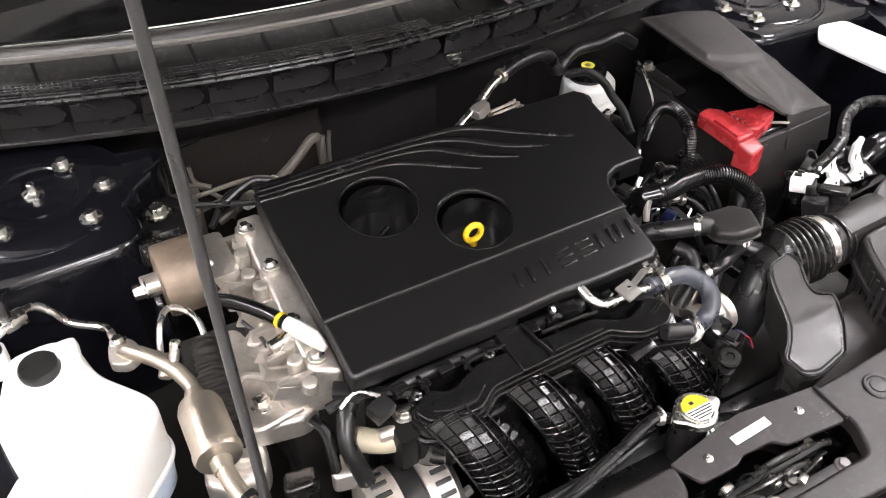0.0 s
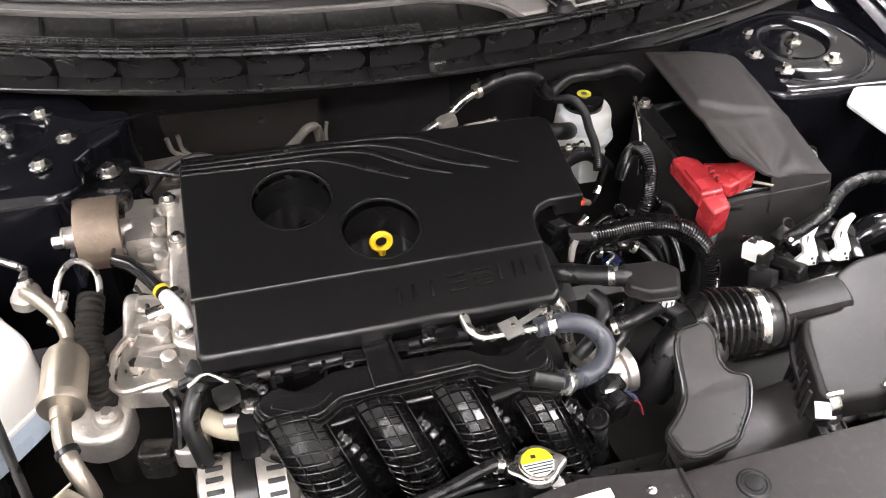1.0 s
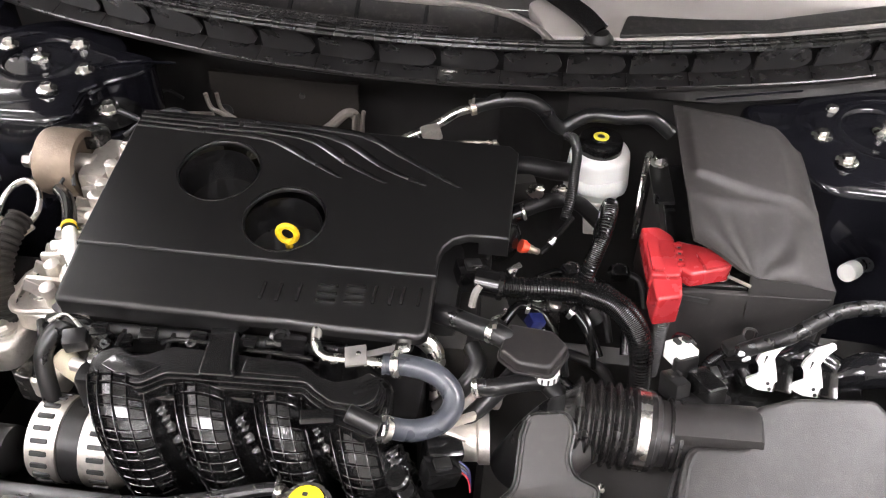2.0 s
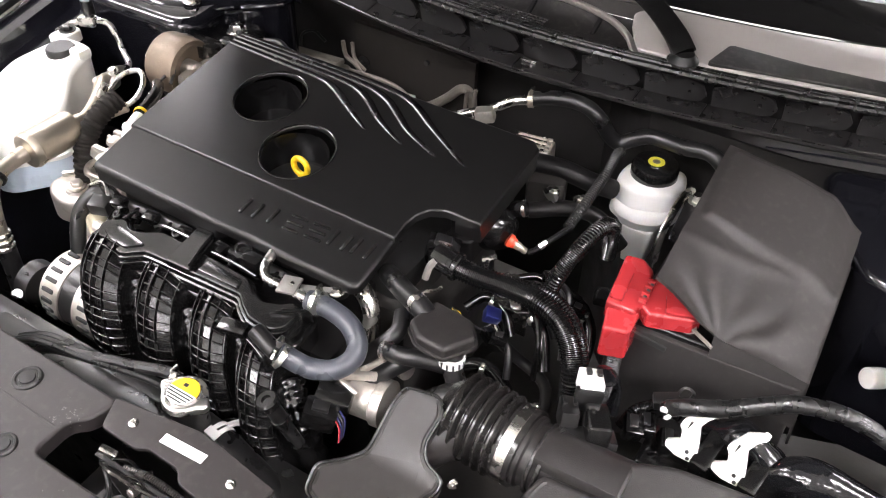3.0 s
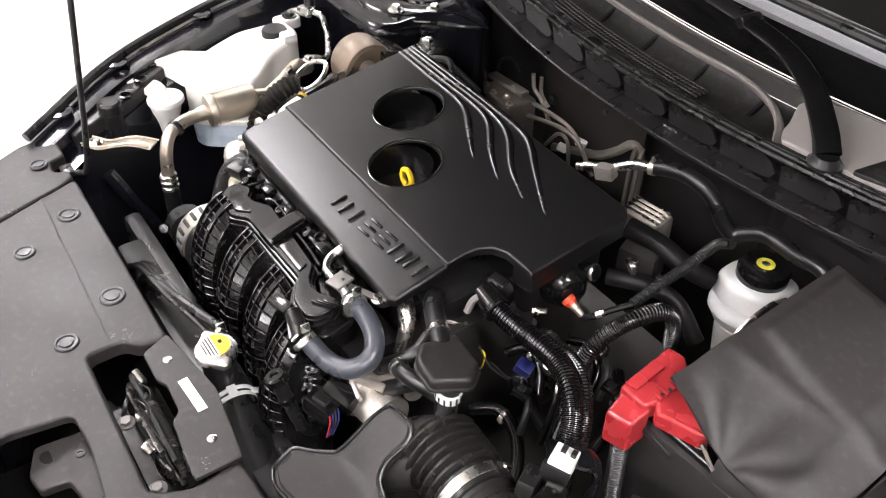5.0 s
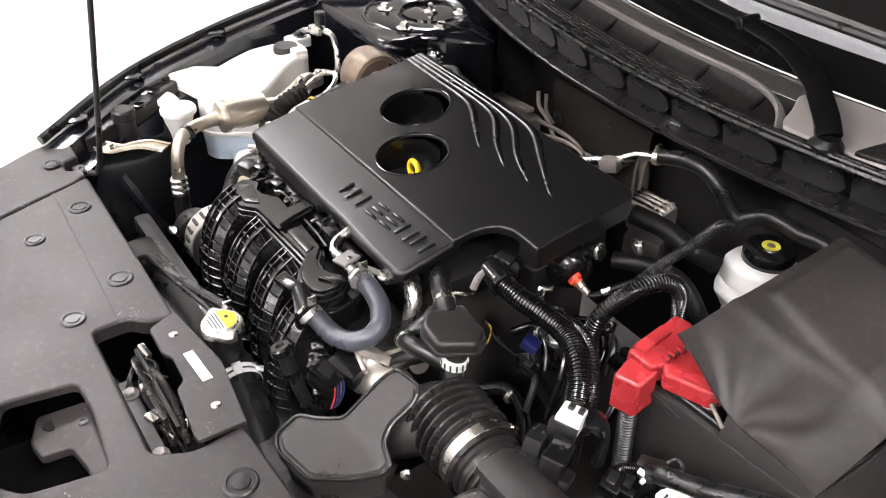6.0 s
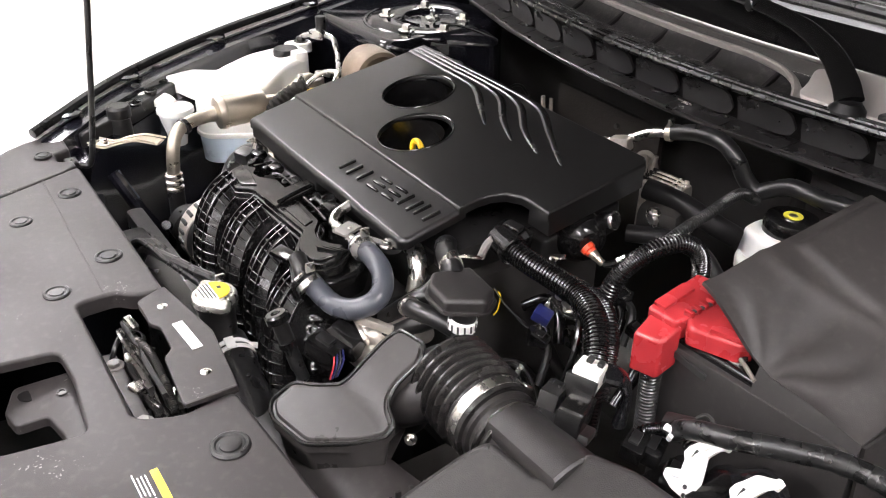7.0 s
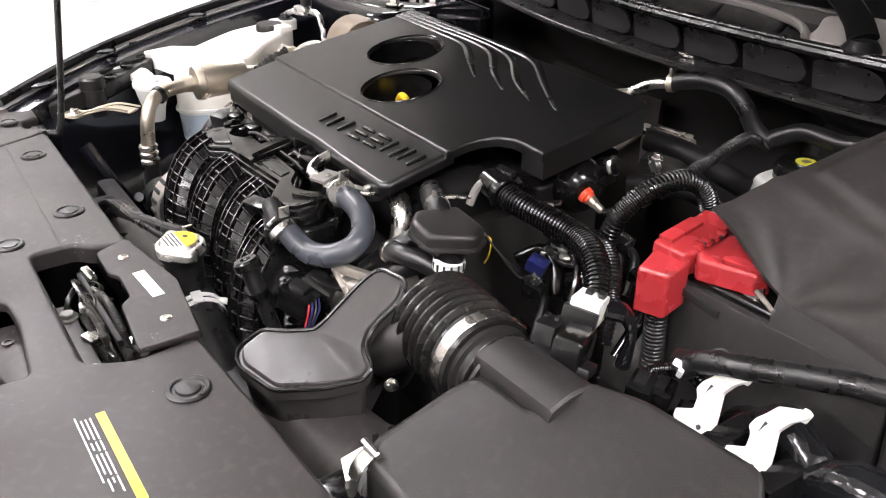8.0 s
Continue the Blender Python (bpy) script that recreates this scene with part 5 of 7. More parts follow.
for q in (0.990, 1.0):
    part("pipe_collar", lathe(bmesh.new(), (q, 0.580, 0.8275), AX, [(0.039, 0), (0.0425, 0.001), (0.0430, 0.003), (0.0425, 0.005), (0.039, 0.006)], 40), M_BELLOWS, inlet)
breath = thing("breather_box", (0.83, 0.64, 0.85), "small black lidded plastic breather box", "box")
B_OUT = rounded([(0.812, 0.602), (0.790, 0.622), (0.797, 0.671), (0.853, 0.665), (0.871, 0.640), (0.851, 0.599)], 0.006)
even(part("lid", plate(bmesh.new(), B_OUT, lambda x, y: 0.896 - 0.10 * (y - 0.64), 0.016, 0.006, 4), M_BOX, breath))
part("lip", plate(bmesh.new(), inset(B_OUT, -0.003), lambda x, y: 0.882 - 0.10 * (y - 0.64), 0.004, 0.0015, 2), M_BOX, breath)
part("body", plate(bmesh.new(), inset(B_OUT, 0.006), lambda x, y: 0.880, 0.012, 0.002, 2, flare=-0.006), M_SATIN, breath)
part("clip", sweep(bmesh.new(), [(0.775, 0.660, 0.893), (0.778, 0.672, 0.895), (0.790, 0.680, 0.897), (0.792, 0.69, 0.895)], 0.0022, 6, 4), M_STEEL, breath)
part("spigot", cyl(bmesh.new(), (0.848, 0.628, 0.878), (0.846, 0.626, 0.850), 0.014), M_SATIN, breath)
for k in range(14):
    a = 2 * math.pi * k / 14
    part("clamp_slot", box(bmesh.new(), (0.847 + 0.0166 * math.cos(a), 0.6258 + 0.0166 * math.sin(a), 0.8595), (0.0012, 0.0022, 0.009), 0, (0, 0, math.degrees(a))), M_INK, breath)
part("clamp_band", cyl(bmesh.new(), (0.8475, 0.6265, 0.866), (0.8465, 0.625, 0.853), 0.0165, 26, 0.001), M_ZINC, breath, "slotted steel clamp")
bhose = thing("breather_hose", (0.8, 0.61, 0.84), "short black rubber breather hose", "hose")
part("tube", sweep(bmesh.new(), [(0.765, 0.606, 0.842), (0.79, 0.602, 0.852), (0.82, 0.612, 0.853), (0.845, 0.622, 0.848)], 0.011, 12, 6), M_RUBBER, bhose)
part("clip", sweep(bmesh.new(), [(0.765, 0.606, 0.842), (0.772, 0.605, 0.845)], 0.0128, 14), M_STEEL, bhose)
part("vent_tube", sweep(bmesh.new(), [(0.706, 0.700, 0.866), (0.726, 0.684, 0.878), (0.755, 0.668, 0.883), (0.784, 0.654, 0.888), (0.800, 0.648, 0.884)], 0.0135, 14, 6), M_RUBBER, bhose)
part("vent_clip", sweep(bmesh.new(), [(0.776, 0.658, 0.8865), (0.784, 0.654, 0.888)], 0.0142, 18), M_STEEL, bhose, "bright spring clip")
part("vent_clip_ear", box(bmesh.new(), (0.781, 0.655, 0.904), (0.005, 0.010, 0.008), 0.001), M_STEEL, bhose)
part("stub_hose", sweep(bmesh.new(), [(0.72, 0.60, 0.80), (0.75, 0.612, 0.832), (0.765, 0.635, 0.850), (0.755, 0.66, 0.855)], 0.011, 12, 6), M_RUBBER, bhose)
part("stub_hose", sweep(bmesh.new(), [(0.755, 0.585, 0.80), (0.785, 0.605, 0.828), (0.806, 0.628, 0.842), (0.812, 0.645, 0.835)], 0.011, 12, 6), M_RUBBER, bhose)

# ---- air filter box ----
air = thing("air_filter_box", (1.15, 0.55, 0.7), "large dark grey plastic air filter box", "box")


def air_z(x, y):
    return 0.822 + 0.43 * (y - 0.458) - 0.09 * max(0, x - 1.05)


AIR = rounded([(0.992, 0.452), (1.001, 0.522), (1.010, 0.545), (1.074, 0.550), (1.084, 0.596), (1.13, 0.613), (1.225, 0.626), (1.256, 0.59), (1.27, 0.44), (1.005, 0.438)], 0.010)
even(part("lid", plate(bmesh.new(), AIR, air_z, 0.05, 0.008, 4), M_BOX, air))
part("lid_flange", plate(bmesh.new(), inset(AIR, -0.006), lambda x, y: air_z(x, y) - 0.040, 0.008, 0.002, 2), M_BOX, air)
part("lid_bead", sweep(bmesh.new(), [(p.x, p.y, air_z(p.x, p.y) - 0.002) for p in inset(AIR, 0.008)][36:60], 0.003, 6, 1), M_BOX, air)
part("base", plate(bmesh.new(), inset(AIR, 0.004), lambda x, y: air_z(x, y) - 0.046, 0.16, 0.003, 2, flare=-0.015), M_BOX, air)
for k in range(6):
    p = Vector((1.012 + 0.045 * k, 0.433, air_z(1.0, 0.433) - 0.036))
    part("stud", lathe(bmesh.new(), p, (0, -1, 0.3), [(0.006, 0), (0.006, 0.004), (0, 0.005)], 10), M_SATIN, air)
for x in (1.006, 1.09, 1.18):
    part("spring_clip", sweep(bmesh.new(), [(x, 0.446, air_z(x, 0.446) + 0.003), (x, 0.432, air_z(x, 0.44) - 0.004), (x, 0.424, air_z(x, 0.44) - 0.030), (x, 0.426, air_z(x, 0.44) - 0.052)], 0.008, 10, 6, flat=0.25, up=(0, 1, 0.4)), M_STEEL, air, "bright spring clip")
    part("clip_pivot", cyl(bmesh.new(), (x - 0.012, 0.444, air_z(x, 0.446) + 0.005), (x + 0.012, 0.444, air_z(x, 0.446) + 0.005), 0.004), M_STEEL, air)
bm = bmesh.new()
for k in range(6):
    box(bm, (0.984 + 0.004 * k, 0.46 + 0.013 * k, 0.775 + 0.004 * k), (0.004, 0.006, 0.08), 0.0015)
part("side_ribs", bm, M_BOX, air)

part("corner_bracket", box(bmesh.new(), (0.998, 0.416, 0.782), (0.040, 0.032, 0.006), 0.002, (8, 0, -6)), M_GLOSS, air, "black moulded bracket")
for dx, dy, sx, sy in ((-0.018, 0, 0.004, 0.032), (0.018, 0, 0.004, 0.032), (0, -0.014, 0.040, 0.004)):
    part("bracket_wall", box(bmesh.new(), (0.998 + dx, 0.416 + dy, 0.772), (sx, sy, 0.030), 0.0012, (8, 0, -6)), M_GLOSS, air)
part("bracket_stud", lathe(bmesh.new(), (0.998, 0.418, 0.784), (0, 0, 1), [(0.006, 0), (0.005, 0.004), (0.003, 0.005), (0, 0.005)], 12), M_SATIN, air)
part("clip_leaf", box(bmesh.new(), (0.994, 0.436, 0.802), (0.026, 0.022, 0.0025), 0.001, (28, 0, -20)), M_LABEL, air, "pale clip leaf")
flow = thing("airflow_sensor", (1.01, 0.64, 0.83), "grey airflow sensor with white wiring plug", "sensor")
part("flange", box(bmesh.new(), (1.030, 0.612, 0.856), (0.062, 0.030, 0.010), 0.003, (-20, 5, 28)), M_SATIN, flow)
part("body", box(bmesh.new(), (0.999, 0.626, 0.858), (0.020, 0.036, 0.030), 0.003, (-16, 5, 28)), M_SATIN, flow)
part("barrel", box(bmesh.new(), (1.034, 0.624, 0.866), (0.026, 0.046, 0.030), 0.005, (-12, 5, 28), 3), M_GLOSS, flow, "glossy black sensor barrel")
for d in (-0.004, 0.006):
    part("body_rib", box(bmesh.new(), (0.996 + d, 0.632 + 0.4 * d, 0.8745), (0.004, 0.010, 0.003), 0.0008, (-16, 5, 28)), M_SATIN, flow)
part("white_plug", box(bmesh.new(), (1.006, 0.665, 0.876), (0.027, 0.032, 0.024), 0.002, (-12, 5, 28)), M_WHITE, flow, "white wiring plug")
for dx in (-0.008, 0.008):
    part("plug_rib", box(bmesh.new(), (1.006 + dx, 0.662, 0.889), (0.005, 0.026, 0.003), 0.0008, (-12, 5, 28)), M_WHITE, flow)
for dx, dy in ((-0.006, 0.004), (0.005, 0.008)):
    part("plug_slot", box(bmesh.new(), (1.006 + dx, 0.668 + dy, 0.8885), (0.006, 0.010, 0.004), 0, (-12, 5, 28)), M_INK, flow)
part("plug_collar", box(bmesh.new(), (1.011, 0.650, 0.870), (0.032, 0.010, 0.028), 0.003, (-12, 5, 28)), M_SATIN, flow)
part("boot", sweep(bmesh.new(), [(1.008, 0.682, 0.872), (1.018, 0.698, 0.866), (1.028, 0.70, 0.85), (1.03, 0.692, 0.82)], lambda q: 0.013 + 0.003 * math.sin(7 * q), 12, 6, flat=0.5, up=(0, 0, 1)), M_FILM, flow, "loose film sleeve")

# ---- corrugated looms ----
def loom(name, pts, r, label, pitch=0.0045, mat=None, cat="hose", group="corrugated looms"):
    t = thing(name, pts[-1], label, cat, group)
    part("sleeve", sweep(bmesh.new(), pts, r, 14, 10, pitch=pitch, depth=0.12), mat or M_RIPPLE, t)
    return t


big = loom("corrugated_loom", [(0.770, 0.742, 0.884), (0.814, 0.748, 0.878), (0.849, 0.756, 0.873), (0.887, 0.760, 0.868), (0.925, 0.748, 0.866), (0.953, 0.730, 0.850), (0.969, 0.710, 0.822), (0.976, 0.70, 0.76)], 0.0150, "shiny black corrugated wiring loom curving down")
part("collar", cyl(bmesh.new(), (0.748, 0.748, 0.884), (0.785, 0.744, 0.882), 0.0175), M_GLOSS, big)
part("collar_rim", cyl(bmesh.new(), (0.778, 0.744, 0.883), (0.786, 0.744, 0.882), 0.0192), M_GLOSS, big)
part("tape", sweep(bmesh.new(), [(0.757, 0.733, 0.890), (0.751, 0.728, 0.880), (0.748, 0.722, 0.862)], 0.005, 8, 5), M_RIM, big, "pale cloth tape")
loom("corrugated_loom", [(0.845, 0.776, 0.862), (0.880, 0.782, 0.862), (0.915, 0.772, 0.866), (0.948, 0.752, 0.860), (0.968, 0.733, 0.842), (0.980, 0.715, 0.805)], 0.0095, "shiny black corrugated wiring loom beside a thicker one")
loom("corrugated_loom", [(0.880, 0.800, 0.79), (0.888, 0.798, 0.84), (0.898, 0.803, 0.882), (0.908, 0.822, 0.908), (0.915, 0.850, 0.919), (0.919, 0.880, 0.917), (0.921, 0.905, 0.903), (0.920, 0.922, 0.875), (0.918, 0.93, 0.83)], 0.0115, "shiny black corrugated wiring loom arching up")
loom("braided_hose", [(0.862, 0.905, 0.872), (0.869, 0.940, 0.893), (0.871, 0.975, 0.903), (0.873, 1.005, 0.914), (0.868, 1.045, 0.915), (0.86, 1.09, 0.89)], 0.0075, "dull black braided hose over the gearbox", 0.0035, mat=M_SATIN)
loom("corrugated_loom", [(0.998, 0.766, 0.85), (0.998, 0.768, 0.80), (1.0, 0.77, 0.72)], 0.0115, "grey-black corrugated sleeve below the red cover", mat=M_SATIN)
loom("corrugated_loom", [(1.045, 0.69, 0.80), (1.055, 0.705, 0.822), (1.08, 0.72, 0.832), (1.105, 0.715, 0.832)], 0.0075, "thin black corrugated loom by the filter box", 0.004)
plug = thing("loom_plug", (0.735, 0.785, 0.85), "black latching wiring plug under the cover edge", "connector")
part("shell", box(bmesh.new(), (0.742, 0.774, 0.868), (0.045, 0.032, 0.035), 0.005, (0, 10, 20)), M_GLOSS, plug)
part("latch_bar", box(bmesh.new(), (0.752, 0.765, 0.8925), (0.020, 0.004, 0.002), 0.0005, (0, 10, 20)), M_STEEL, plug)
part("latch", box(bmesh.new(), (0.744, 0.773, 0.888), (0.022, 0.018, 0.008), 0.002, (0, 10, 20)), M_SATIN, plug)
blue = thing("blue_plug", (0.845, 0.743, 0.81), "small dark blue wiring plug with clip", "connector")
part("shell", box(bmesh.new(), (0.832, 0.756, 0.812), (0.022, 0.018, 0.016), 0.002, (10, 20, 30)), M_BLUE, blue)
for k in range(3):
    part("rib", box(bmesh.new(), (0.827 + 0.004 * k, 0.751 + 0.002 * k, 0.8135 - 0.001 * k), (0.0015, 0.012, 0.003), 0.001, (10, 20, 30)), M_BLUE, blue)
part("clip", sweep(bmesh.new(), [(0.844, 0.742, 0.812), (0.854, 0.734, 0.808), (0.856, 0.728, 0.802)], 0.0014, 6, 4), M_STEEL, blue)
for k, (m, pts) in enumerate(((M_YELLOW, [(0.800, 0.705, 0.85), (0.812, 0.705, 0.848), (0.815, 0.70, 0.832), (0.808, 0.70, 0.82)]), (M_INK, [(0.80, 0.705, 0.852), (0.83, 0.70, 0.845), (0.842, 0.72, 0.82)]), (M_INK, [(0.815, 0.715, 0.83), (0.825, 0.735, 0.80), (0.83, 0.745, 0.80)]))):
    w = thing("thin_wire", pts[-1], "thin loose coloured wire between plugs", "wire", "loose wires")
    part("strand", sweep(bmesh.new(), pts, 0.0010, 6, 6), m, w)

sender = thing("orange_sensor", (0.80, 0.852, 0.85), "sensor with orange collar and brass end", "sensor")
part("collar", lathe(bmesh.new(), (0.802, 0.845, 0.867), (0.022, 0.005, -0.012), [(0.006, 0), (0.0095, 0.001), (0.0095, 0.007), (0.0075, 0.008), (0.0075, 0.012), (0, 0.012)], 16), M_ORANGE, sender, "orange collar")
part("end", lathe(bmesh.new(), (0.812, 0.847, 0.862), (0.022, 0.005, -0.012), [(0.006, 0), (0.006, 0.008), (0.0048, 0.009), (0.0048, 0.018), (0.0035, 0.020), (0, 0.020)], 14), M_BRASS, sender)
part("lead", sweep(bmesh.new(), [(0.831, 0.851, 0.852), (0.842, 0.860, 0.858), (0.856, 0.876, 0.872), (0.872, 0.895, 0.885)], 0.0045, 8, 6), M_GLOSS, sender)
part("lead_tip", sweep(bmesh.new(), [(0.843, 0.862, 0.860), (0.850, 0.869, 0.867)], 0.0052, 8, 3), M_STEEL, sender)
tabc = thing("steel_tab", (0.798, 0.803, 0.82), "small bright steel tab beside loom", "bracket")
part("leaf", box(bmesh.new(), (0.798, 0.803, 0.862), (0.020, 0.008, 0.002), 0.0005, (20, -15, 35)), M_STEEL, tabc)
part("leg", box(bmesh.new(), (0.796, 0.799, 0.848), (0.006, 0.002, 0.028), 0.0005, (10, 5, 35)), M_STEEL, tabc)
part("foot", box(bmesh.new(), (0.798, 0.803, 0.826), (0.016, 0.012, 0.012), 0.002), M_GLOSS, tabc)
outlet = thing("water_outlet", (0.77, 0.87, 0.83), "black rounded water outlet housing", "housing")
part("dome", lathe(bmesh.new(), (0.74, 0.872, 0.86), (1, -0.25, 0.05), [(0.034, 0), (0.036, 0.02), (0.034, 0.04), (0.024, 0.056), (0.012, 0.062), (0, 0.063)], 28), M_GLOSS, outlet)
part("neck", cyl(bmesh.new(), (0.785, 0.885, 0.885), (0.806, 0.890, 0.892), 0.011), M_GLOSS, outlet)
part("ring", cyl(bmesh.new(), (0.800, 0.8885, 0.890), (0.805, 0.8897, 0.8915), 0.0125), M_STEEL, outlet)
for p, s in (((0.835, 0.79, 0.845), 0.016), ((0.86, 0.80, 0.838), 0.013), ((0.815, 0.94, 0.885), 0.015), ((0.85, 0.965, 0.87), 0.013)):
    clip = thing("pipe_clip", (p[0], p[1], p[2] - s), "bright steel pipe clip with screw", "clip", "pipe clips")
    part("loop", lathe(bmesh.new(), p, (0.4, 1, 0.3), [(s * 0.75, 0), (s * 0.85, 0.001), (s * 0.85, 0.007), (s * 0.75, 0.008)], 18), M_STEEL, clip)
    part("screw", hexbolt(bmesh.new(), (p[0] + s * 0.5, p[1], p[2] + s * 0.7), 0.005, 0.005), M_STEEL, clip)
cross = thing("gearbox_hoses", (0.85, 0.85, 0.8), "bundle of black rubber hoses over the gearbox", "hose")
for pts, r in (([(0.80, 0.80, 0.80), (0.84, 0.79, 0.835), (0.885, 0.80, 0.83), (0.92, 0.78, 0.80)], 0.012),
               ([(0.79, 0.93, 0.855), (0.84, 0.96, 0.86), (0.88, 0.975, 0.85), (0.92, 0.98, 0.81)], 0.012),
               ([(0.83, 0.77, 0.76), (0.87, 0.75, 0.765), (0.93, 0.73, 0.755), (0.95, 0.67, 0.73)], 0.008),
               ([(0.75, 1.00, 0.885), (0.80, 1.015, 0.88), (0.845, 1.02, 0.872), (0.87, 1.05, 0.85)], 0.015)):
    part("tube", sweep(bmesh.new(), pts, r, 12, 8), M_FACE, cross)
part("casting", box(bmesh.new(), (0.785, 1.0, 0.85), (0.06, 0.05, 0.05), 0.012, (0, 0, 20)), M_DEEP, cross)

# glossy hoses and clips low down over the gearbox
for pts, r in (([(0.80, 0.70, 0.735), (0.83, 0.72, 0.75), (0.865, 0.72, 0.745), (0.90, 0.70, 0.73), (0.93, 0.66, 0.71)], 0.009),
               ([(0.84, 0.80, 0.80), (0.87, 0.79, 0.815), (0.90, 0.77, 0.80), (0.92, 0.74, 0.77)], 0.009),
               ([(0.79, 0.76, 0.80), (0.81, 0.78, 0.815), (0.84, 0.775, 0.81), (0.86, 0.76, 0.785)], 0.007),
               ([(0.90, 0.86, 0.80), (0.93, 0.83, 0.815), (0.955, 0.80, 0.80), (0.96, 0.76, 0.76)], 0.008),
               ([(0.83, 0.83, 0.82), (0.86, 0.84, 0.828), (0.89, 0.83, 0.815), (0.905, 0.80, 0.79)], 0.006)):
    gh = thing("gearbox_hose", pts[-1], "glossy black hose with clip over gearbox", "hose", "hoses over the gearbox")
    part("tube", sweep(bmesh.new(), pts, r, 12, 8), M_GLOSS, gh)
    a, b = Vector(pts[1]), Vector(pts[2])
    part("clip", sweep(bmesh.new(), [a.lerp(b, 0.3), a.lerp(b, 0.48)], r * 1.15, 14), M_STEEL, gh, "bright hose clip")
    part("clip_ear", box(bmesh.new(), a.lerp(b, 0.4) + Vector((0, 0, r * 1.3)), (0.004, 0.008, 0.006), 0.001), M_STEEL, gh)
for p, ang in (((0.855, 0.735, 0.80), 20), ((0.875, 0.81, 0.825), -30), ((0.815, 0.80, 0.83), 50), ((0.925, 0.82, 0.82), 10)):
    gp = thing("gearbox_plug", (p[0], p[1], p[2] - 0.01), "small black wiring plug over gearbox", "connector", "plugs over the gearbox")
    part("shell", box(bmesh.new(), p, (0.022, 0.016, 0.014), 0.002, (10, 12, ang)), M_GLOSS, gp)
    part("latch", box(bmesh.new(), (p[0], p[1], p[2] + 0.008), (0.010, 0.008, 0.003), 0.0008, (10, 12, ang)), M_SATIN, gp)

gb = thing("gearbox_bracket", (0.85, 0.79, 0.76), "dull zinc bracket with bolts over the gearbox", "bracket")
part("plate", plate(bmesh.new(), rounded([(0.822, 0.772), (0.862, 0.766), (0.885, 0.782), (0.880, 0.806), (0.838, 0.812)], 0.006), lambda x, y: 0.828 + 0.15 * (y - 0.79), 0.004, 0.001), M_GREASE, gb)
part("leg", box(bmesh.new(), (0.852, 0.792, 0.795), (0.03, 0.006, 0.07), 0.002), M_GREASE, gb)
for x, y in ((0.832, 0.785), (0.857, 0.776), (0.872, 0.795)):
    part("bolt", hexbolt(bmesh.new(), (x, y, 0.829 + 0.15 * (y - 0.79)), 0.0058, 0.007), M_STEEL, gb, "bright bolt head")
part("ring_terminal", lathe(bmesh.new(), (0.857, 0.776, 0.836), (0, 0, 1), [(0.011, 0), (0.011, 0.0015), (0.006, 0.002), (0.006, 0)], 18), M_STEEL, gb, "bright ring terminal")
part("earth_lead", sweep(bmesh.new(), [(0.866, 0.772, 0.838), (0.885, 0.765, 0.842), (0.905, 0.745, 0.82), (0.915, 0.72, 0.77)], 0.0042, 8, 6), M_GLOSS, gb)
for p, q in (((0.876, 0.84, 0.832), 35), ((0.895, 0.79, 0.818), -15), ((0.84, 0.745, 0.79), 60), ((0.945, 0.86, 0.82), 20)):
    sk = thing("gearbox_socket", (p[0], p[1], p[2] - 0.014), "glossy black wiring socket with bright clip", "connector", "sockets over the gearbox")
    part("shell", box(bmesh.new(), p, (0.026, 0.020, 0.018), 0.003, (12, 10, q)), M_GLOSS, sk)
    part("spring_clip", sweep(bmesh.new(), [(p[0] - 0.010, p[1] - 0.004, p[2] + 0.010), (p[0] - 0.004, p[1] + 0.006, p[2] + 0.012), (p[0] + 0.008, p[1] + 0.005, p[2] + 0.010), (p[0] + 0.010, p[1] - 0.006, p[2] + 0.007)], 0.0011, 6, 5), M_STEEL, sk, "bright wire clip")
    part("tail", sweep(bmesh.new(), [(p[0] + 0.012, p[1], p[2]), (p[0] + 0.03, p[1] - 0.01, p[2] - 0.004), (p[0] + 0.04, p[1] - 0.03, p[2] - 0.035)], 0.005, 8, 6), M_RUBBER, sk)

# ---- vacuum hose along the firewall ----
vac = thing("vacuum_hose", (0.8, 1.09, 0.88), "black rubber vacuum hose with bright metal pipe", "hose")
part("pipe", sweep(bmesh.new(), [(0.60, 1.035, 0.89), (0.655, 1.056, 0.912), (0.685, 1.068, 0.930), (0.712, 1.078, 0.936)], 0.0075, 12, 8), M_STEEL, vac, "bright metal pipe")
part("clip", sweep(bmesh.new(), [(0.706, 1.0765, 0.9355), (0.714, 1.079, 0.9365)], 0.0125, 16), M_BRASS, vac)
part("clip_ear", box(bmesh.new(), (0.711, 1.076, 0.952), (0.004, 0.012, 0.012), 0.001), M_STEEL, vac)
part("tube", sweep(bmesh.new(), [(0.708, 1.078, 0.936), (0.752, 1.084, 0.949), (0.792, 1.087, 0.950), (0.818, 1.090, 0.934), (0.834, 1.097, 0.908), (0.850, 1.104, 0.895), (0.866, 1.111, 0.903), (0.890, 1.116, 0.915), (0.918, 1.117, 0.916), (0.943, 1.114, 0.917), (0.985, 1.112, 0.922), (1.02, 1.105, 0.90)], 0.0115, 14, 8), M_RUBBER, vac)
part("union", box(bmesh.new(), (0.650, 1.045, 0.905), (0.03, 0.022, 0.022), 0.004, (0, -15, 20)), M_CAST, vac)
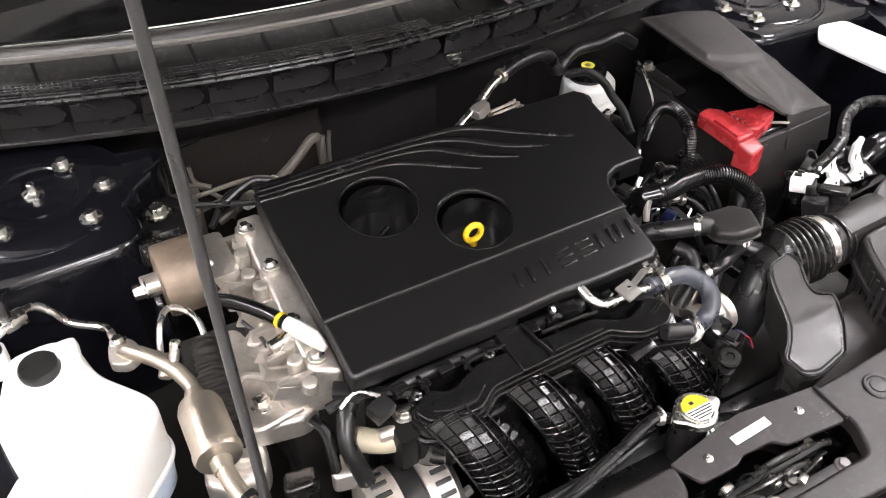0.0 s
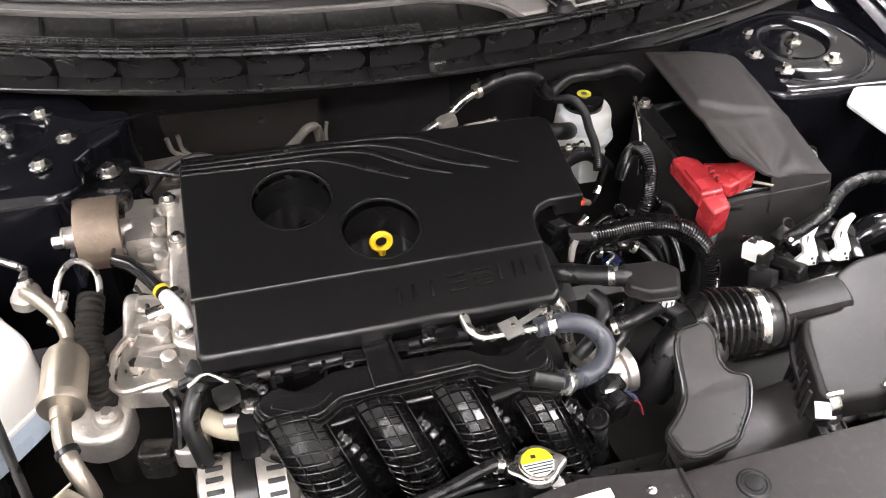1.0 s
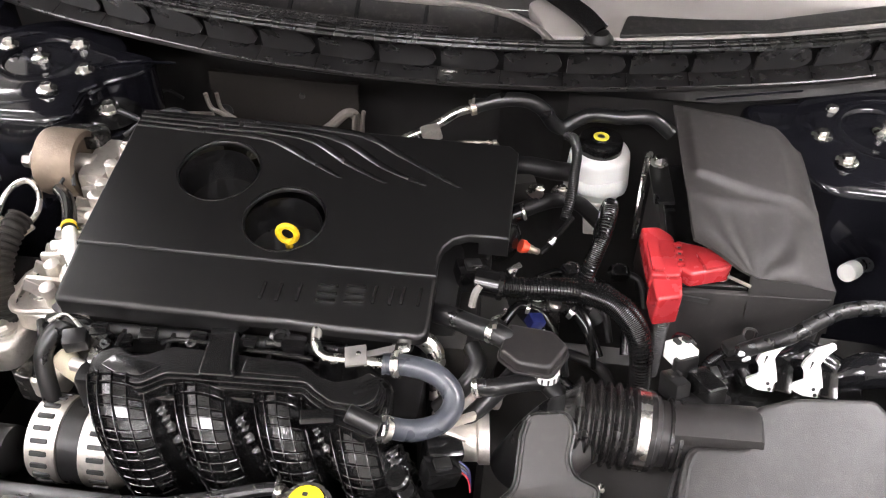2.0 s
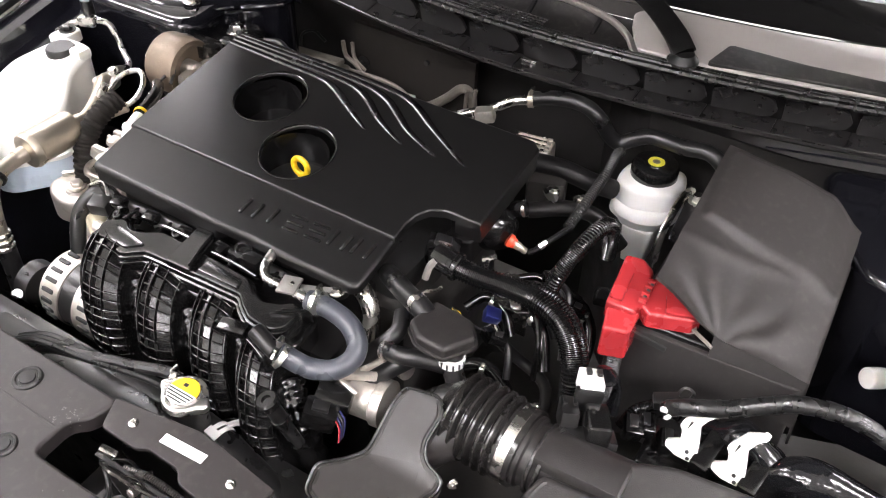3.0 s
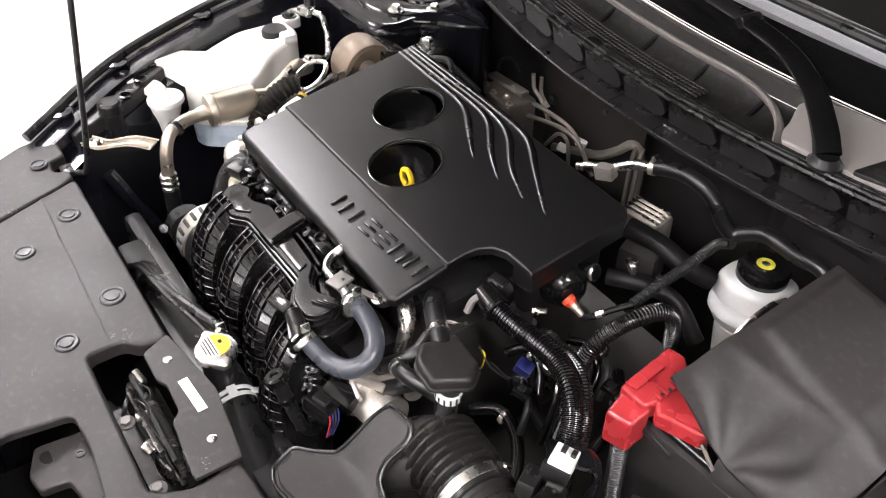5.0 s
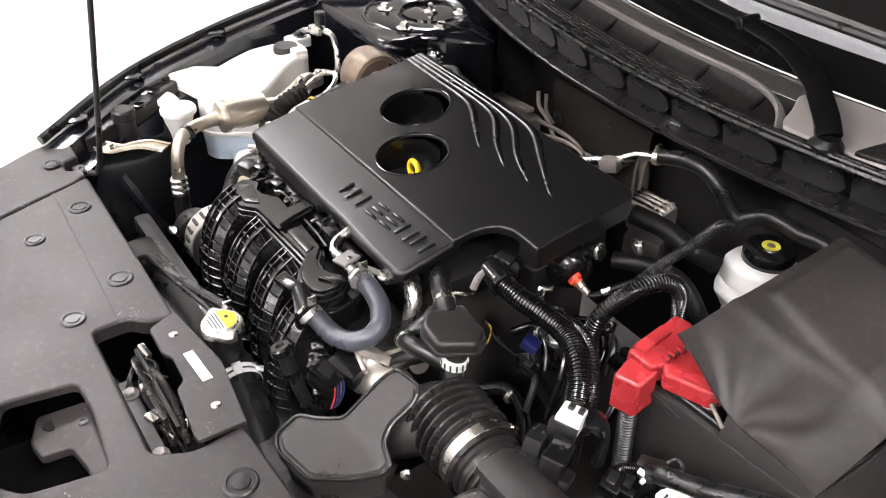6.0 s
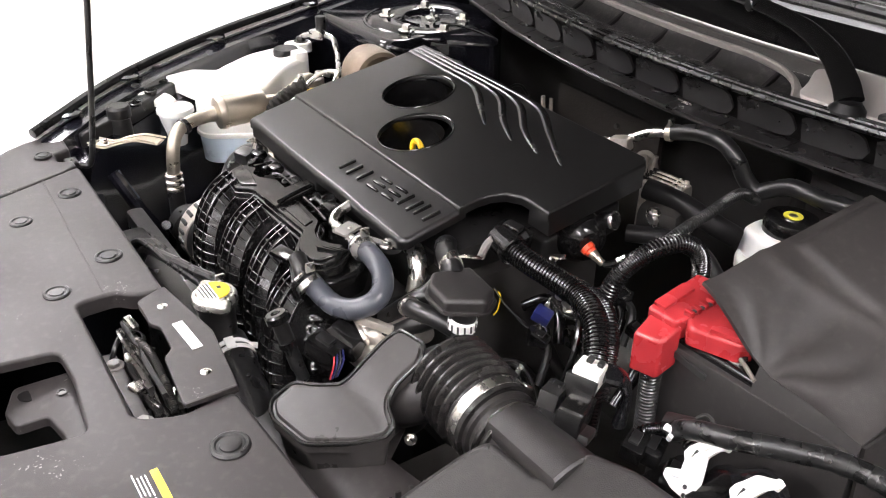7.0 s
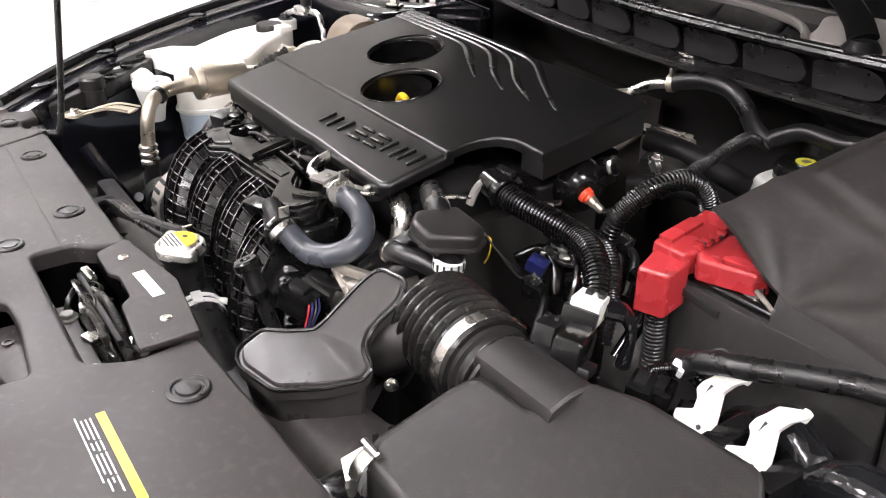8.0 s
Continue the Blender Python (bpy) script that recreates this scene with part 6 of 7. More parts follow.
# pipes and a bracket far down behind the engine, before the heat blanket
for pts, r, m in (([(0.24, 1.318, 0.628), (0.307, 1.325, 0.652), (0.369, 1.325, 0.677), (0.414, 1.325, 0.712), (0.444, 1.326, 0.742), (0.462, 1.330, 0.738), (0.468, 1.335, 0.70), (0.468, 1.335, 0.60)], 0.0095, M_DULL),
                  ([(0.467, 1.315, 0.752), (0.462, 1.316, 0.72), (0.458, 1.318, 0.60)], 0.004, M_DULL),
                  ([(0.482, 1.320, 0.755), (0.478, 1.320, 0.72), (0.476, 1.320, 0.60)], 0.004, M_DULL),
                  ([(0.132, 1.28, 0.724), (0.201, 1.28, 0.729), (0.286, 1.28, 0.733), (0.325, 1.28, 0.728), (0.351, 1.28, 0.715)], 0.0045, M_DULL),
                  ([(0.180, 1.27, 0.697), (0.28, 1.27, 0.721), (0.316, 1.27, 0.726), (0.355, 1.275, 0.715), (0.40, 1.28, 0.66)], 0.0045, M_DULL),
                  ([(0.26, 1.275, 0.66), (0.29, 1.28, 0.70), (0.315, 1.285, 0.69), (0.33, 1.28, 0.64)], 0.004, M_DULL),
                  ([(0.185, 1.29, 0.785), (0.192, 1.29, 0.754), (0.217, 1.29, 0.739), (0.25, 1.29, 0.70)], 0.0045, M_DULL),
                  ([(0.205, 1.295, 0.785), (0.210, 1.295, 0.75), (0.235, 1.295, 0.73)], 0.004, M_DULL),
                  ([(0.09, 1.27, 0.72), (0.085, 1.28, 0.77), (0.11, 1.29, 0.785), (0.14, 1.29, 0.77)], 0.003, M_SATIN),
                  ([(0.20, 1.02, 0.90), (0.25, 1.03, 0.915), (0.30, 1.02, 0.90), (0.38, 1.06, 0.86)], 0.006, M_RUBBER),
                  ([(0.17, 1.0, 0.88), (0.22, 1.04, 0.90), (0.32, 1.05, 0.88)], 0.005, M_RUBBER),
                  ([(0.15, 1.04, 0.90), (0.24, 1.0, 0.90), (0.30, 1.01, 0.88)], 0.0045, M_RUBBER)):
    t = thing("rear_pipe", pts[-1], "slim metal and rubber pipe behind the engine", "pipe", "pipes behind the engine")
    part("tube", sweep(bmesh.new(), pts, r, 10, 8), m, t)
rb = thing("coil_bracket", (0.14, 1.25, 0.65), "dull pressed metal bracket behind engine cover", "bracket")
part("block", plate(bmesh.new(), rounded([(0.085, 1.225), (0.20, 1.215), (0.205, 1.29), (0.095, 1.295)], 0.008), 0.735, 0.10, 0.006), M_DULL, rb)
part("top_plate", box(bmesh.new(), (0.145, 1.258, 0.752), (0.125, 0.022, 0.010), 0.003, (0, -6, -4)), M_DULL, rb, "pale top plate")
for x, y in ((0.10, 1.235), (0.135, 1.228), (0.165, 1.24), (0.19, 1.228)):
    part("bolt", hexbolt(bmesh.new(), (x, y, 0.735), 0.0055, 0.006), M_BRASS, rb)
for p in ((0.348, 1.29, 0.706), (0.297, 1.29, 0.667)):
    cl = thing("pipe_clamp", (p[0], p[1], p[2] - 0.015), "small white plastic pipe clip", "clip", "white clips")
    part("jaw", box(bmesh.new(), p, (0.022, 0.014, 0.014), 0.003, (0, 15, 30)), M_LABEL, cl)
rc = thing("ribbed_casting", (0.725, 1.065, 0.80), "ribbed silver casting behind engine cover", "casting")
part("block", box(bmesh.new(), (0.725, 1.070, 0.842), (0.065, 0.045, 0.05), 0.008, (4, 0, 8)), M_CAST, rc)
for k in range(4):
    part("rib", box(bmesh.new(), (0.725 - 0.002 * k, 1.054 + 0.010 * k, 0.868 + 0.0006 * k), (0.062, 0.0030, 0.006), 0.001, (4, 0, 8)), M_STEEL, rc)
# ---- brake fluid reservoir ----
brake = thing("brake_reservoir", (0.913, 1.095, 0.74), "milky brake fluid reservoir with black cap", "reservoir")
part("bottle", plate(bmesh.new(), rounded([(0.868, 1.06), (0.90, 1.045), (0.955, 1.06), (0.965, 1.10), (0.955, 1.135), (0.88, 1.135), (0.865, 1.10)], 0.015), 0.866, 0.06, 0.010, 4, flare=0.004), M_CLEARISH, brake)
part("lobe", plate(bmesh.new(), rounded([(0.866, 1.060), (0.884, 1.036), (0.920, 1.030), (0.955, 1.042), (0.966, 1.09), (0.955, 1.135), (0.88, 1.135), (0.866, 1.10)], 0.016), lambda x, y: 0.836 - 0.25 * max(0, 1.06 - y), 0.036, 0.010, 5, flare=-0.012), M_CLEARISH, brake)
part("sump", plate(bmesh.new(), rounded([(0.895, 1.04), (0.945, 1.04), (0.945, 1.10), (0.895, 1.10)], 0.012), 0.80, 0.07, 0.004, 2, flare=-0.008), M_CLEARISH, brake)
capb = part("cap", lathe(bmesh.new(), (0.913, 1.10, 0.858), (0, 0, 1), [(0.034, 0), (0.0355, 0.004), (0.0355, 0.022), (0.033, 0.027), (0.016, 0.028), (0.015, 0.0295), (0, 0.0295)], 36), M_GLOSS, brake, "black screw cap")
part("yellow_dot", lathe(bmesh.new(), (0.913, 1.10, 0.8875), (0, 0, 1), [(0.0125, 0), (0.0125, 0.0008), (0, 0.0008)], 24), M_LEMON, capb, "yellow warning dot")
part("dot_ring", lathe(bmesh.new(), (0.913, 1.10, 0.8884), (0, 0, 1), [(0.006, 0), (0.005, 0.0004), (0.0042, 0.0004), (0.0042, 0)], 18), M_DULL, capb)

# ---- battery in its wrap ----
batt = thing("battery", (1.1, 0.93, 0.68), "battery in grey heat wrap with folded cloth lid", "battery")
part("case", plate(bmesh.new(), rounded([(1.005, 0.790), (1.205, 0.800), (1.205, 1.065), (1.002, 1.06)], 0.008), 0.876, 0.20, 0.005, 3), M_GLOSS, batt, "black battery case")
part("wrap", plate(bmesh.new(), rounded([(0.998, 0.782), (1.212, 0.792), (1.212, 1.07), (0.996, 1.066)], 0.008), 0.868, 0.20, 0.003, 2), M_FELT, batt, "dark grey side wrap")


def ramp_between(v, stops):
    for (a, za), (b, zb) in zip(stops, stops[1:]):
        if v <= b:
            t = (v - a) / (b - a)
            t = t * t * (3 - 2 * t) * 0.5 + t * 0.5
            return za + (zb - za) * t
    return stops[-1][1]


def drape(u, v):
    """The folded cloth lid: u from back to front, v from its raised edge across to the other side."""
    a = Vector((1.010 + 0.010 * u, 1.088 - 0.292 * u))
    b = Vector((1.207 + 0.006 * u, 1.066 - 0.263 * u))
    p = a.lerp(b, v)
    far = ramp_between(v, ((0, 0.966), (0.4, 0.964), (0.75, 0.952), (1, 0.915)))
    near = ramp_between(v, ((0, 0.951), (0.5, 0.893), (0.75, 0.889), (1, 0.880)))
    z = far + (near - far) * (u ** 1.3)
    soft = 0.0025 * noise.noise(Vector((p.x * 11, p.y * 11, 0.3)))
    d = math.atan2(p.y - 0.79, p.x - 1.108)
    reach = (Vector((1.108, 0.79)) - p).length
    pucker = 0.0015 * math.sin(d * 11 + 2.0 * noise.noise(Vector((p.x * 20, p.y * 20, 1.7)))) * math.exp(-((reach - 0.06) / 0.05) ** 2)
    def rise(q):
        q = min(1, max(0, q))
        return q * q * (3 - 2 * q)
    fold = 0.0065 * rise((v - 0.04) / 0.07) * rise((0.56 - u) / 0.05) * rise((1.0 - v) / 0.15) * rise((u - 0.01) / 0.05) - 0.004
    fold += 0.0025 * math.exp(-((u - 0.70 + 0.20 * v) / 0.035) ** 2)
    return Vector((p.x, p.y, z + soft + pucker + fold))


NU, NV = 70, 50
rows = [[drape(i / NU, j / NV) for j in range(NV + 1)] for i in range(NU + 1)]
part("cloth_lid", thick(strip_surface(bmesh.new(), rows), 0.004), M_WRAP, batt, "creased grey cloth lid", 1.2)
rows = [[drape(i / NU, 1.0) + Vector((0.003 + 0.002 * k, 0.0, -0.016 * min(1, (1 - i / NU) * 3) - 0.002 - 0.03 * k - 0.01 * k * abs(math.sin(i * 0.17)))) for i in range(7, NU + 1)] for k in range(4)]
part("cloth_flap", thick(strip_surface(bmesh.new(), rows), 0.003), M_WRAP, batt, "loose hanging flap", 1.2)
rows = [[drape(1.0, 0.42 + 0.58 * j / 16) + Vector((0.001 * k, -0.006 * k ** 0.6, -0.016 * k)) for j in range(17)] for k in range(5)]
part("front_fold", thick(strip_surface(bmesh.new(), rows), 0.003), M_FELT, batt, "cloth folded over front edge", 1.2)
part("front_slot", box(bmesh.new(), (1.030, 0.7815, 0.858), (0.05, 0.003, 0.008), 0.001, (0, 8, 2)), M_INK, batt)
part("terminal", lathe(bmesh.new(), (1.068, 0.812, 0.872), (0, 0, 1), [(0.012, 0), (0.011, 0.014), (0, 0.015)], 18), M_STEEL, batt, "battery post")
part("terminal_bolt", sweep(bmesh.new(), [(1.066, 0.808, 0.884), (1.085, 0.799, 0.883), (1.104, 0.790, 0.881)], 0.0024, 8, 3), M_DULL, batt)
part("clamp", box(bmesh.new(), (1.062, 0.815, 0.886), (0.03, 0.022, 0.012), 0.003, (0, 0, -25)), M_STEEL, batt)
hold = thing("battery_clamp", (1.0, 1.02, 0.86), "bright steel battery hold-down with bolt", "bracket")
part("strap", box(bmesh.new(), (1.0, 1.0, 0.885), (0.03, 0.10, 0.006), 0.002, (4, 0, 4)), M_SATIN, hold)
part("hook", sweep(bmesh.new(), [(0.985, 1.05, 0.90), (0.978, 1.02, 0.895), (0.973, 0.98, 0.86), (0.973, 0.965, 0.80)], 0.006, 8, 6, flat=0.5), M_STEEL, hold)
part("nut", hexbolt(bmesh.new(), (0.998, 1.035, 0.892), 0.009, 0.010), M_STEEL, hold, "bright nut")

red = thing("terminal_cover", (1.02, 0.83, 0.84), "bright red plastic battery terminal cover", "cover")
even(part("arm", plate(bmesh.new(), rounded([(0.972, 0.776), (1.010, 0.778), (1.014, 0.80), (1.004, 0.852), (0.985, 0.866), (0.962, 0.862)], 0.005), lambda x, y: 0.899 + 0.09 * (y - 0.78), 0.024, 0.004, 3), M_RED, red))
part("arm_ridge", box(bmesh.new(), (0.979, 0.808, 0.9035), (0.016, 0.05, 0.005), 0.002, (5, 0, 6)), M_RED, red)
even(part("nose", plate(bmesh.new(), rounded([(0.982, 0.748), (1.014, 0.756), (1.014, 0.786), (0.974, 0.782)], 0.004), lambda x, y: 0.890 + 0.30 * (y - 0.775), 0.046, 0.004, 3), M_RED, red))
even(part("wing", plate(bmesh.new(), rounded([(1.010, 0.794), (1.024, 0.782), (1.074, 0.800), (1.081, 0.815), (1.060, 0.835), (1.008, 0.846)], 0.004), lambda x, y: 0.901 + 0.05 * (y - 0.8), 0.022, 0.005, 3), M_RED, red))
part("wing_step", box(bmesh.new(), (1.054, 0.811, 0.9035), (0.036, 0.03, 0.006), 0.002, (3, 0, 20)), M_RED, red)
for k in range(4):
    part("hinge_rib", box(bmesh.new(), (1.011 - 0.001 * k, 0.796 + 0.012 * k, 0.904), (0.010, 0.005, 0.007), 0.001), M_RED, red)
part("hinge_slot", box(bmesh.new(), (1.0105, 0.814, 0.9035), (0.004, 0.04, 0.002), 0), M_INK, red)

# ---- white levers of the fuse box and its loom ----
fuse = thing("fuse_box", (1.16, 0.70, 0.7), "black fuse box with white locking levers", "box")
part("body", plate(bmesh.new(), rounded([(1.075, 0.655), (1.25, 0.67), (1.26, 0.745), (1.075, 0.74)], 0.01), 0.795, 0.12, 0.006, 3), M_GLOSS, fuse)
for x0, y0 in ((1.123, 0.686), (1.178, 0.684)):
    pts = rounded([(-0.001, 0.0607), (0.017, 0.0682), (0.0227, 0.0645), (0.0122, 0.0538), (0.0062, 0.0425), (0.0105, 0.0265), (0.0155, 0.0044), (0.011, -0.0017), (-0.009, -0.001), (-0.0224, 0.0047), (-0.0234, 0.0118), (-0.009, 0.0195), (-0.0105, 0.0299), (-0.015, 0.0356), (-0.0125, 0.0434), (-0.0064, 0.0517)], 0.0018)
    def on_lever(a, b, lift=0.0):
        return (x0 + a, y0 + 0.479 * b - 0.878 * lift, 0.8065 + 0.878 * b + 0.479 * lift)
    bm = bmesh.new()
    bm.faces.new([bm.verts.new(on_lever(p.x, p.y)) for p in pts])
    lever = part("lever", thick(bm, 0.007), M_WHITE, fuse, "white plastic locking lever")
    for a, b in ((0.0027, 0.0089), (0.0055, 0.0015)):
        part("lever_hole", cyl(bmesh.new(), on_lever(a, b, -0.002), on_lever(a, b, 0.0078), 0.0023, 14, 0.0003), M_INK, lever)
    part("lever_rib", sweep(bmesh.new(), [on_lever(-0.018, 0.009, 0.0075), on_lever(-0.002, 0.017, 0.0075), on_lever(-0.004, 0.036, 0.0075), on_lever(0.006, 0.055, 0.0075)], 0.0012, 6, 5), M_WHITE, lever)
    part("lever_slot", box(bmesh.new(), on_lever(-0.004, 0.040, 0.0072), (0.0025, 0.010, 0.0015), 0, (61, 0, -15)), M_INK, lever)
    part("lever_hook", box(bmesh.new(), on_lever(0.018, 0.064, 0.002), (0.007, 0.010, 0.006), 0.0015, (61, 0, -30)), M_WHITE, lever)
    part("socket", box(bmesh.new(), (x0 + 0.024, y0 + 0.014, 0.807), (0.022, 0.05, 0.035), 0.004, (15, 0, -10)), M_GLOSS, fuse)
main_loom = thing("taped_loom", (1.18, 0.76, 0.82), "thick black taped wiring loom over fuse box", "loom")
part("trunk", sweep(bmesh.new(), [(1.086, 0.707, 0.844), (1.108, 0.704, 0.864), (1.148, 0.716, 0.876), (1.185, 0.744, 0.878), (1.218, 0.764, 0.880), (1.27, 0.774, 0.880), (1.34, 0.775, 0.86)], 0.0100, 14, 8), M_TAPE, main_loom)
for k, t in enumerate((0.3, 0.42, 0.55, 0.62, 0.7, 0.78)):
    path = spline([(1.086, 0.707, 0.844), (1.108, 0.704, 0.864), (1.148, 0.716, 0.876), (1.185, 0.744, 0.878), (1.218, 0.764, 0.880), (1.27, 0.774, 0.880), (1.34, 0.775, 0.86)], 8)
    i = int(t * (len(path) - 2))
    part("tape_turn", sweep(bmesh.new(), [path[i], path[i + 1]], 0.0104, 14), M_SATIN, main_loom)
part("film_wrap", sweep(bmesh.new(), [(1.13, 0.735, 0.79), (1.150, 0.728, 0.815), (1.178, 0.728, 0.828), (1.205, 0.722, 0.820), (1.225, 0.72, 0.78)], lambda q: 0.019 + 0.003 * math.sin(17 * q), 14, 8), M_FILM, main_loom, "crumpled glossy black film")
part("film_wrap", sweep(bmesh.new(), [(1.185, 0.735, 0.78), (1.21, 0.712, 0.806), (1.255, 0.715, 0.828), (1.32, 0.72, 0.82), (1.40, 0.72, 0.79)], lambda q: 0.021 + 0.003 * math.sin(14 * q + 1), 14, 8), M_FILM, main_loom, "crumpled glossy black film")
part("loom_clip", box(bmesh.new(), (1.083, 0.716, 0.846), (0.030, 0.018, 0.014), 0.003, (0, -10, 25)), M_SATIN, main_loom)
part("clip_loop", sweep(bmesh.new(), [(1.090, 0.722, 0.850), (1.096, 0.735, 0.858), (1.108, 0.732, 0.858), (1.102, 0.716, 0.852), (1.092, 0.714, 0.848)], 0.0022, 6, 6), M_SATIN, main_loom)
part("clip_jaw", box(bmesh.new(), (1.088, 0.697, 0.853), (0.012, 0.005, 0.006), 0.0015, (0, 20, 30)), M_LABEL, main_loom, "pale loom clip")
part("clip_jaw", box(bmesh.new(), (1.093, 0.692, 0.849), (0.005, 0.004, 0.012), 0.0015, (20, 20, 10)), M_LABEL, main_loom)
for p in ((1.06, 0.685, 0.815), (1.07, 0.70, 0.81), (1.10, 0.70, 0.80)):
    c = thing("small_plug", (p[0], p[1], p[2] - 0.012), "small black wiring plug by the filter box", "connector", "small plugs")
    part("shell", box(bmesh.new(), p, (0.022, 0.026, 0.022), 0.003, (12, 8, 25)), M_GLOSS, c)
    part("latch", box(bmesh.new(), (p[0], p[1], p[2] + 0.012), (0.010, 0.016, 0.004), 0.001, (12, 8, 25)), M_SATIN, c)
tag = thing("wing_plug", (1.284, 0.939, 0.78), "small white plastic plug on black tube", "plug")
part("cap", cyl(bmesh.new(), (1.278, 0.93, 0.80), (1.296, 0.95, 0.792), 0.014), M_WHITE, tag)
part("tube", sweep(bmesh.new(), [(1.296, 0.95, 0.792), (1.33, 0.99, 0.77), (1.36, 1.02, 0.72)], 0.012, 10, 5), M_RUBBER, tag)
lbl = thing("fuse_label", (1.37, 0.90, 0.9), "white rounded label on inner wing", "label")
bm = plate(bmesh.new(), rounded([(1.325, 0.942), (1.345, 0.80), (1.46, 0.82), (1.43, 0.975), (1.37, 0.985)], 0.012), 0.905, 0.006, 0.002, 2)
part("sheet", bm, M_LABEL, lbl)

# ---- right-hand bottles ----
exp = thing("coolant_reservoir", (-0.1, 0.75, 0.6), "white translucent coolant reservoir with black cap", "reservoir")
E_OUT = rounded([(-0.142, 0.700), (-0.105, 0.655), (-0.065, 0.662), (0.008, 0.730), (0.016, 0.748), (0.010, 0.768), (-0.038, 0.822), (-0.050, 0.872), (-0.072, 0.892), (-0.132, 0.888), (-0.165, 0.80), (-0.155, 0.74)], 0.018)
part("tank", plate(bmesh.new(), E_OUT, lambda x, y: 0.838 + 0.20 * (y - 0.685), 0.095, 0.012, 5), M_WHITE, exp)
part("lower_tank", plate(bmesh.new(), inset(E_OUT, 0.001), lambda x, y: 0.750 + 0.20 * (y - 0.685), 0.06, 0.006, 3, flare=-0.004), M_TINT, exp, "bluish lower tank filled with fluid")
part("seam", plate(bmesh.new(), inset(E_OUT, -0.004), lambda x, y: 0.754 + 0.20 * (y - 0.685), 0.006, 0.002, 2), M_WHITE, exp)
part("ear", plate(bmesh.new(), rounded([(-0.226, 0.614), (-0.204, 0.601), (-0.15, 0.640), (-0.088, 0.656), (-0.085, 0.70), (-0.15, 0.735), (-0.19, 0.68)], 0.012), lambda x, y: 0.841, 0.03, 0.005, 3), M_WHITE, exp, "white mounting ear")
part("ear_bolt", hexbolt(bmesh.new(), (-0.211, 0.623, 0.841), 0.009, 0.007), M_SATIN, exp)
part("ear", plate(bmesh.new(), rounded([(-0.165, 0.875), (-0.13, 0.875), (-0.13, 0.93), (-0.165, 0.93)], 0.015), 0.872, 0.02, 0.004, 3), M_WHITE, exp)
part("ear_bolt", hexbolt(bmesh.new(), (-0.148, 0.91, 0.872), 0.010, 0.008), M_SATIN, exp)
part("filler", lathe(bmesh.new(), (-0.098, 0.853, 0.852), (0, 0, 1), [(0.03, 0), (0.028, 0.012), (0, 0.012)], 24), M_WHITE, exp)
part("cap", lathe(bmesh.new(), (-0.098, 0.853, 0.862), (0, 0, 1), [(0.0250, 0), (0.0255, 0.002), (0.0255, 0.014), (0.023, 0.018), (0, 0.018)], 30), M_SATIN, exp, "black screw cap")
part("nib", box(bmesh.new(), (-0.062, 0.865, 0.872), (0.03, 0.03, 0.022), 0.009), M_WHITE, exp)
washer = thing("washer_filler", (-0.077, 0.611, 0.7), "white washer filler neck with pressed lid", "filler")
part("lid", lathe(bmesh.new(), (-0.077, 0.611, 0.800), (0, 0, 1), [(0.030, 0), (0.0345, 0.002), (0.0345, 0.008), (0.033, 0.011), (0.030, 0.0115), (0.029, 0.010), (0.013, 0.010), (0.012, 0.0125), (0, 0.0125)], 36), M_CLEARISH, washer)
part("neck", lathe(bmesh.new(), (-0.072, 0.608, 0.68), (0, 0, 1), [(0.016, 0.06), (0.020, 0.085), (0.027, 0.108), (0.030, 0.122)], 26), M_CLEARISH, washer)
part("tab", plate(bmesh.new(), rounded([(-0.175, 0.560), (-0.155, 0.548), (-0.125, 0.575), (-0.095, 0.595), (-0.10, 0.625), (-0.125, 0.620)], 0.008), lambda x, y: 0.830 - 0.25 * (x + 0.16), 0.012, 0.004, 3), M_WHITE, washer, "white strap of the lid")
part("tab_bolt", hexbolt(bmesh.new(), (-0.158, 0.566, 0.831), 0.009, 0.006), M_SATIN, washer)
part("lid_mark", box(bmesh.new(), (-0.077, 0.611, 0.8178), (0.018, 0.004, 0.0006), 0, (0, 0, 30)), M_TINT, washer)
lamp_br = thing("headlamp_bracket", (-0.07, 0.5, 0.7), "black plastic headlamp bracket with bolts", "bracket")
part("rail", plate(bmesh.new(), rounded([(-0.075, 0.42), (-0.03, 0.43), (-0.09, 0.55), (-0.15, 0.64), (-0.205, 0.66), (-0.215, 0.63), (-0.13, 0.54)], 0.01), lambda x, y: 0.812 + 0.1 * (y - 0.45), 0.10, 0.005, 3), M_SATIN, lamp_br)
part("post", lathe(bmesh.new(), (-0.067, 0.507, 0.77), (0, 0, 1), [(0.020, 0), (0.018, 0.045), (0.021, 0.047), (0.021, 0.064), (0.018, 0.068), (0, 0.068)], 22), M_SATIN, lamp_br)
for p in ((-0.095, 0.545, 0.822), (-0.13, 0.585, 0.828), (-0.17, 0.62, 0.832)):
    part("hole_ring", lathe(bmesh.new(), p, (0, 0, 1), [(0.012, 0), (0.012, 0.004), (0.008, 0.005), (0.007, 0.001), (0, 0.001)], 18), M_GLOSS, lamp_br)
strap = thing("pipe_bracket", (0.03, 0.49, 0.78), "pressed zinc bracket holding the pipe", "bracket")
part("strip", sweep(bmesh.new(), [(-0.03, 0.448, 0.793), (0.0, 0.468, 0.794), (0.025, 0.485, 0.806), (0.05, 0.508, 0.815), (0.075, 0.535, 0.812)], 0.016, 12, 6, flat=0.14, up=(0, 0, 1)), M_BRASS, strap)
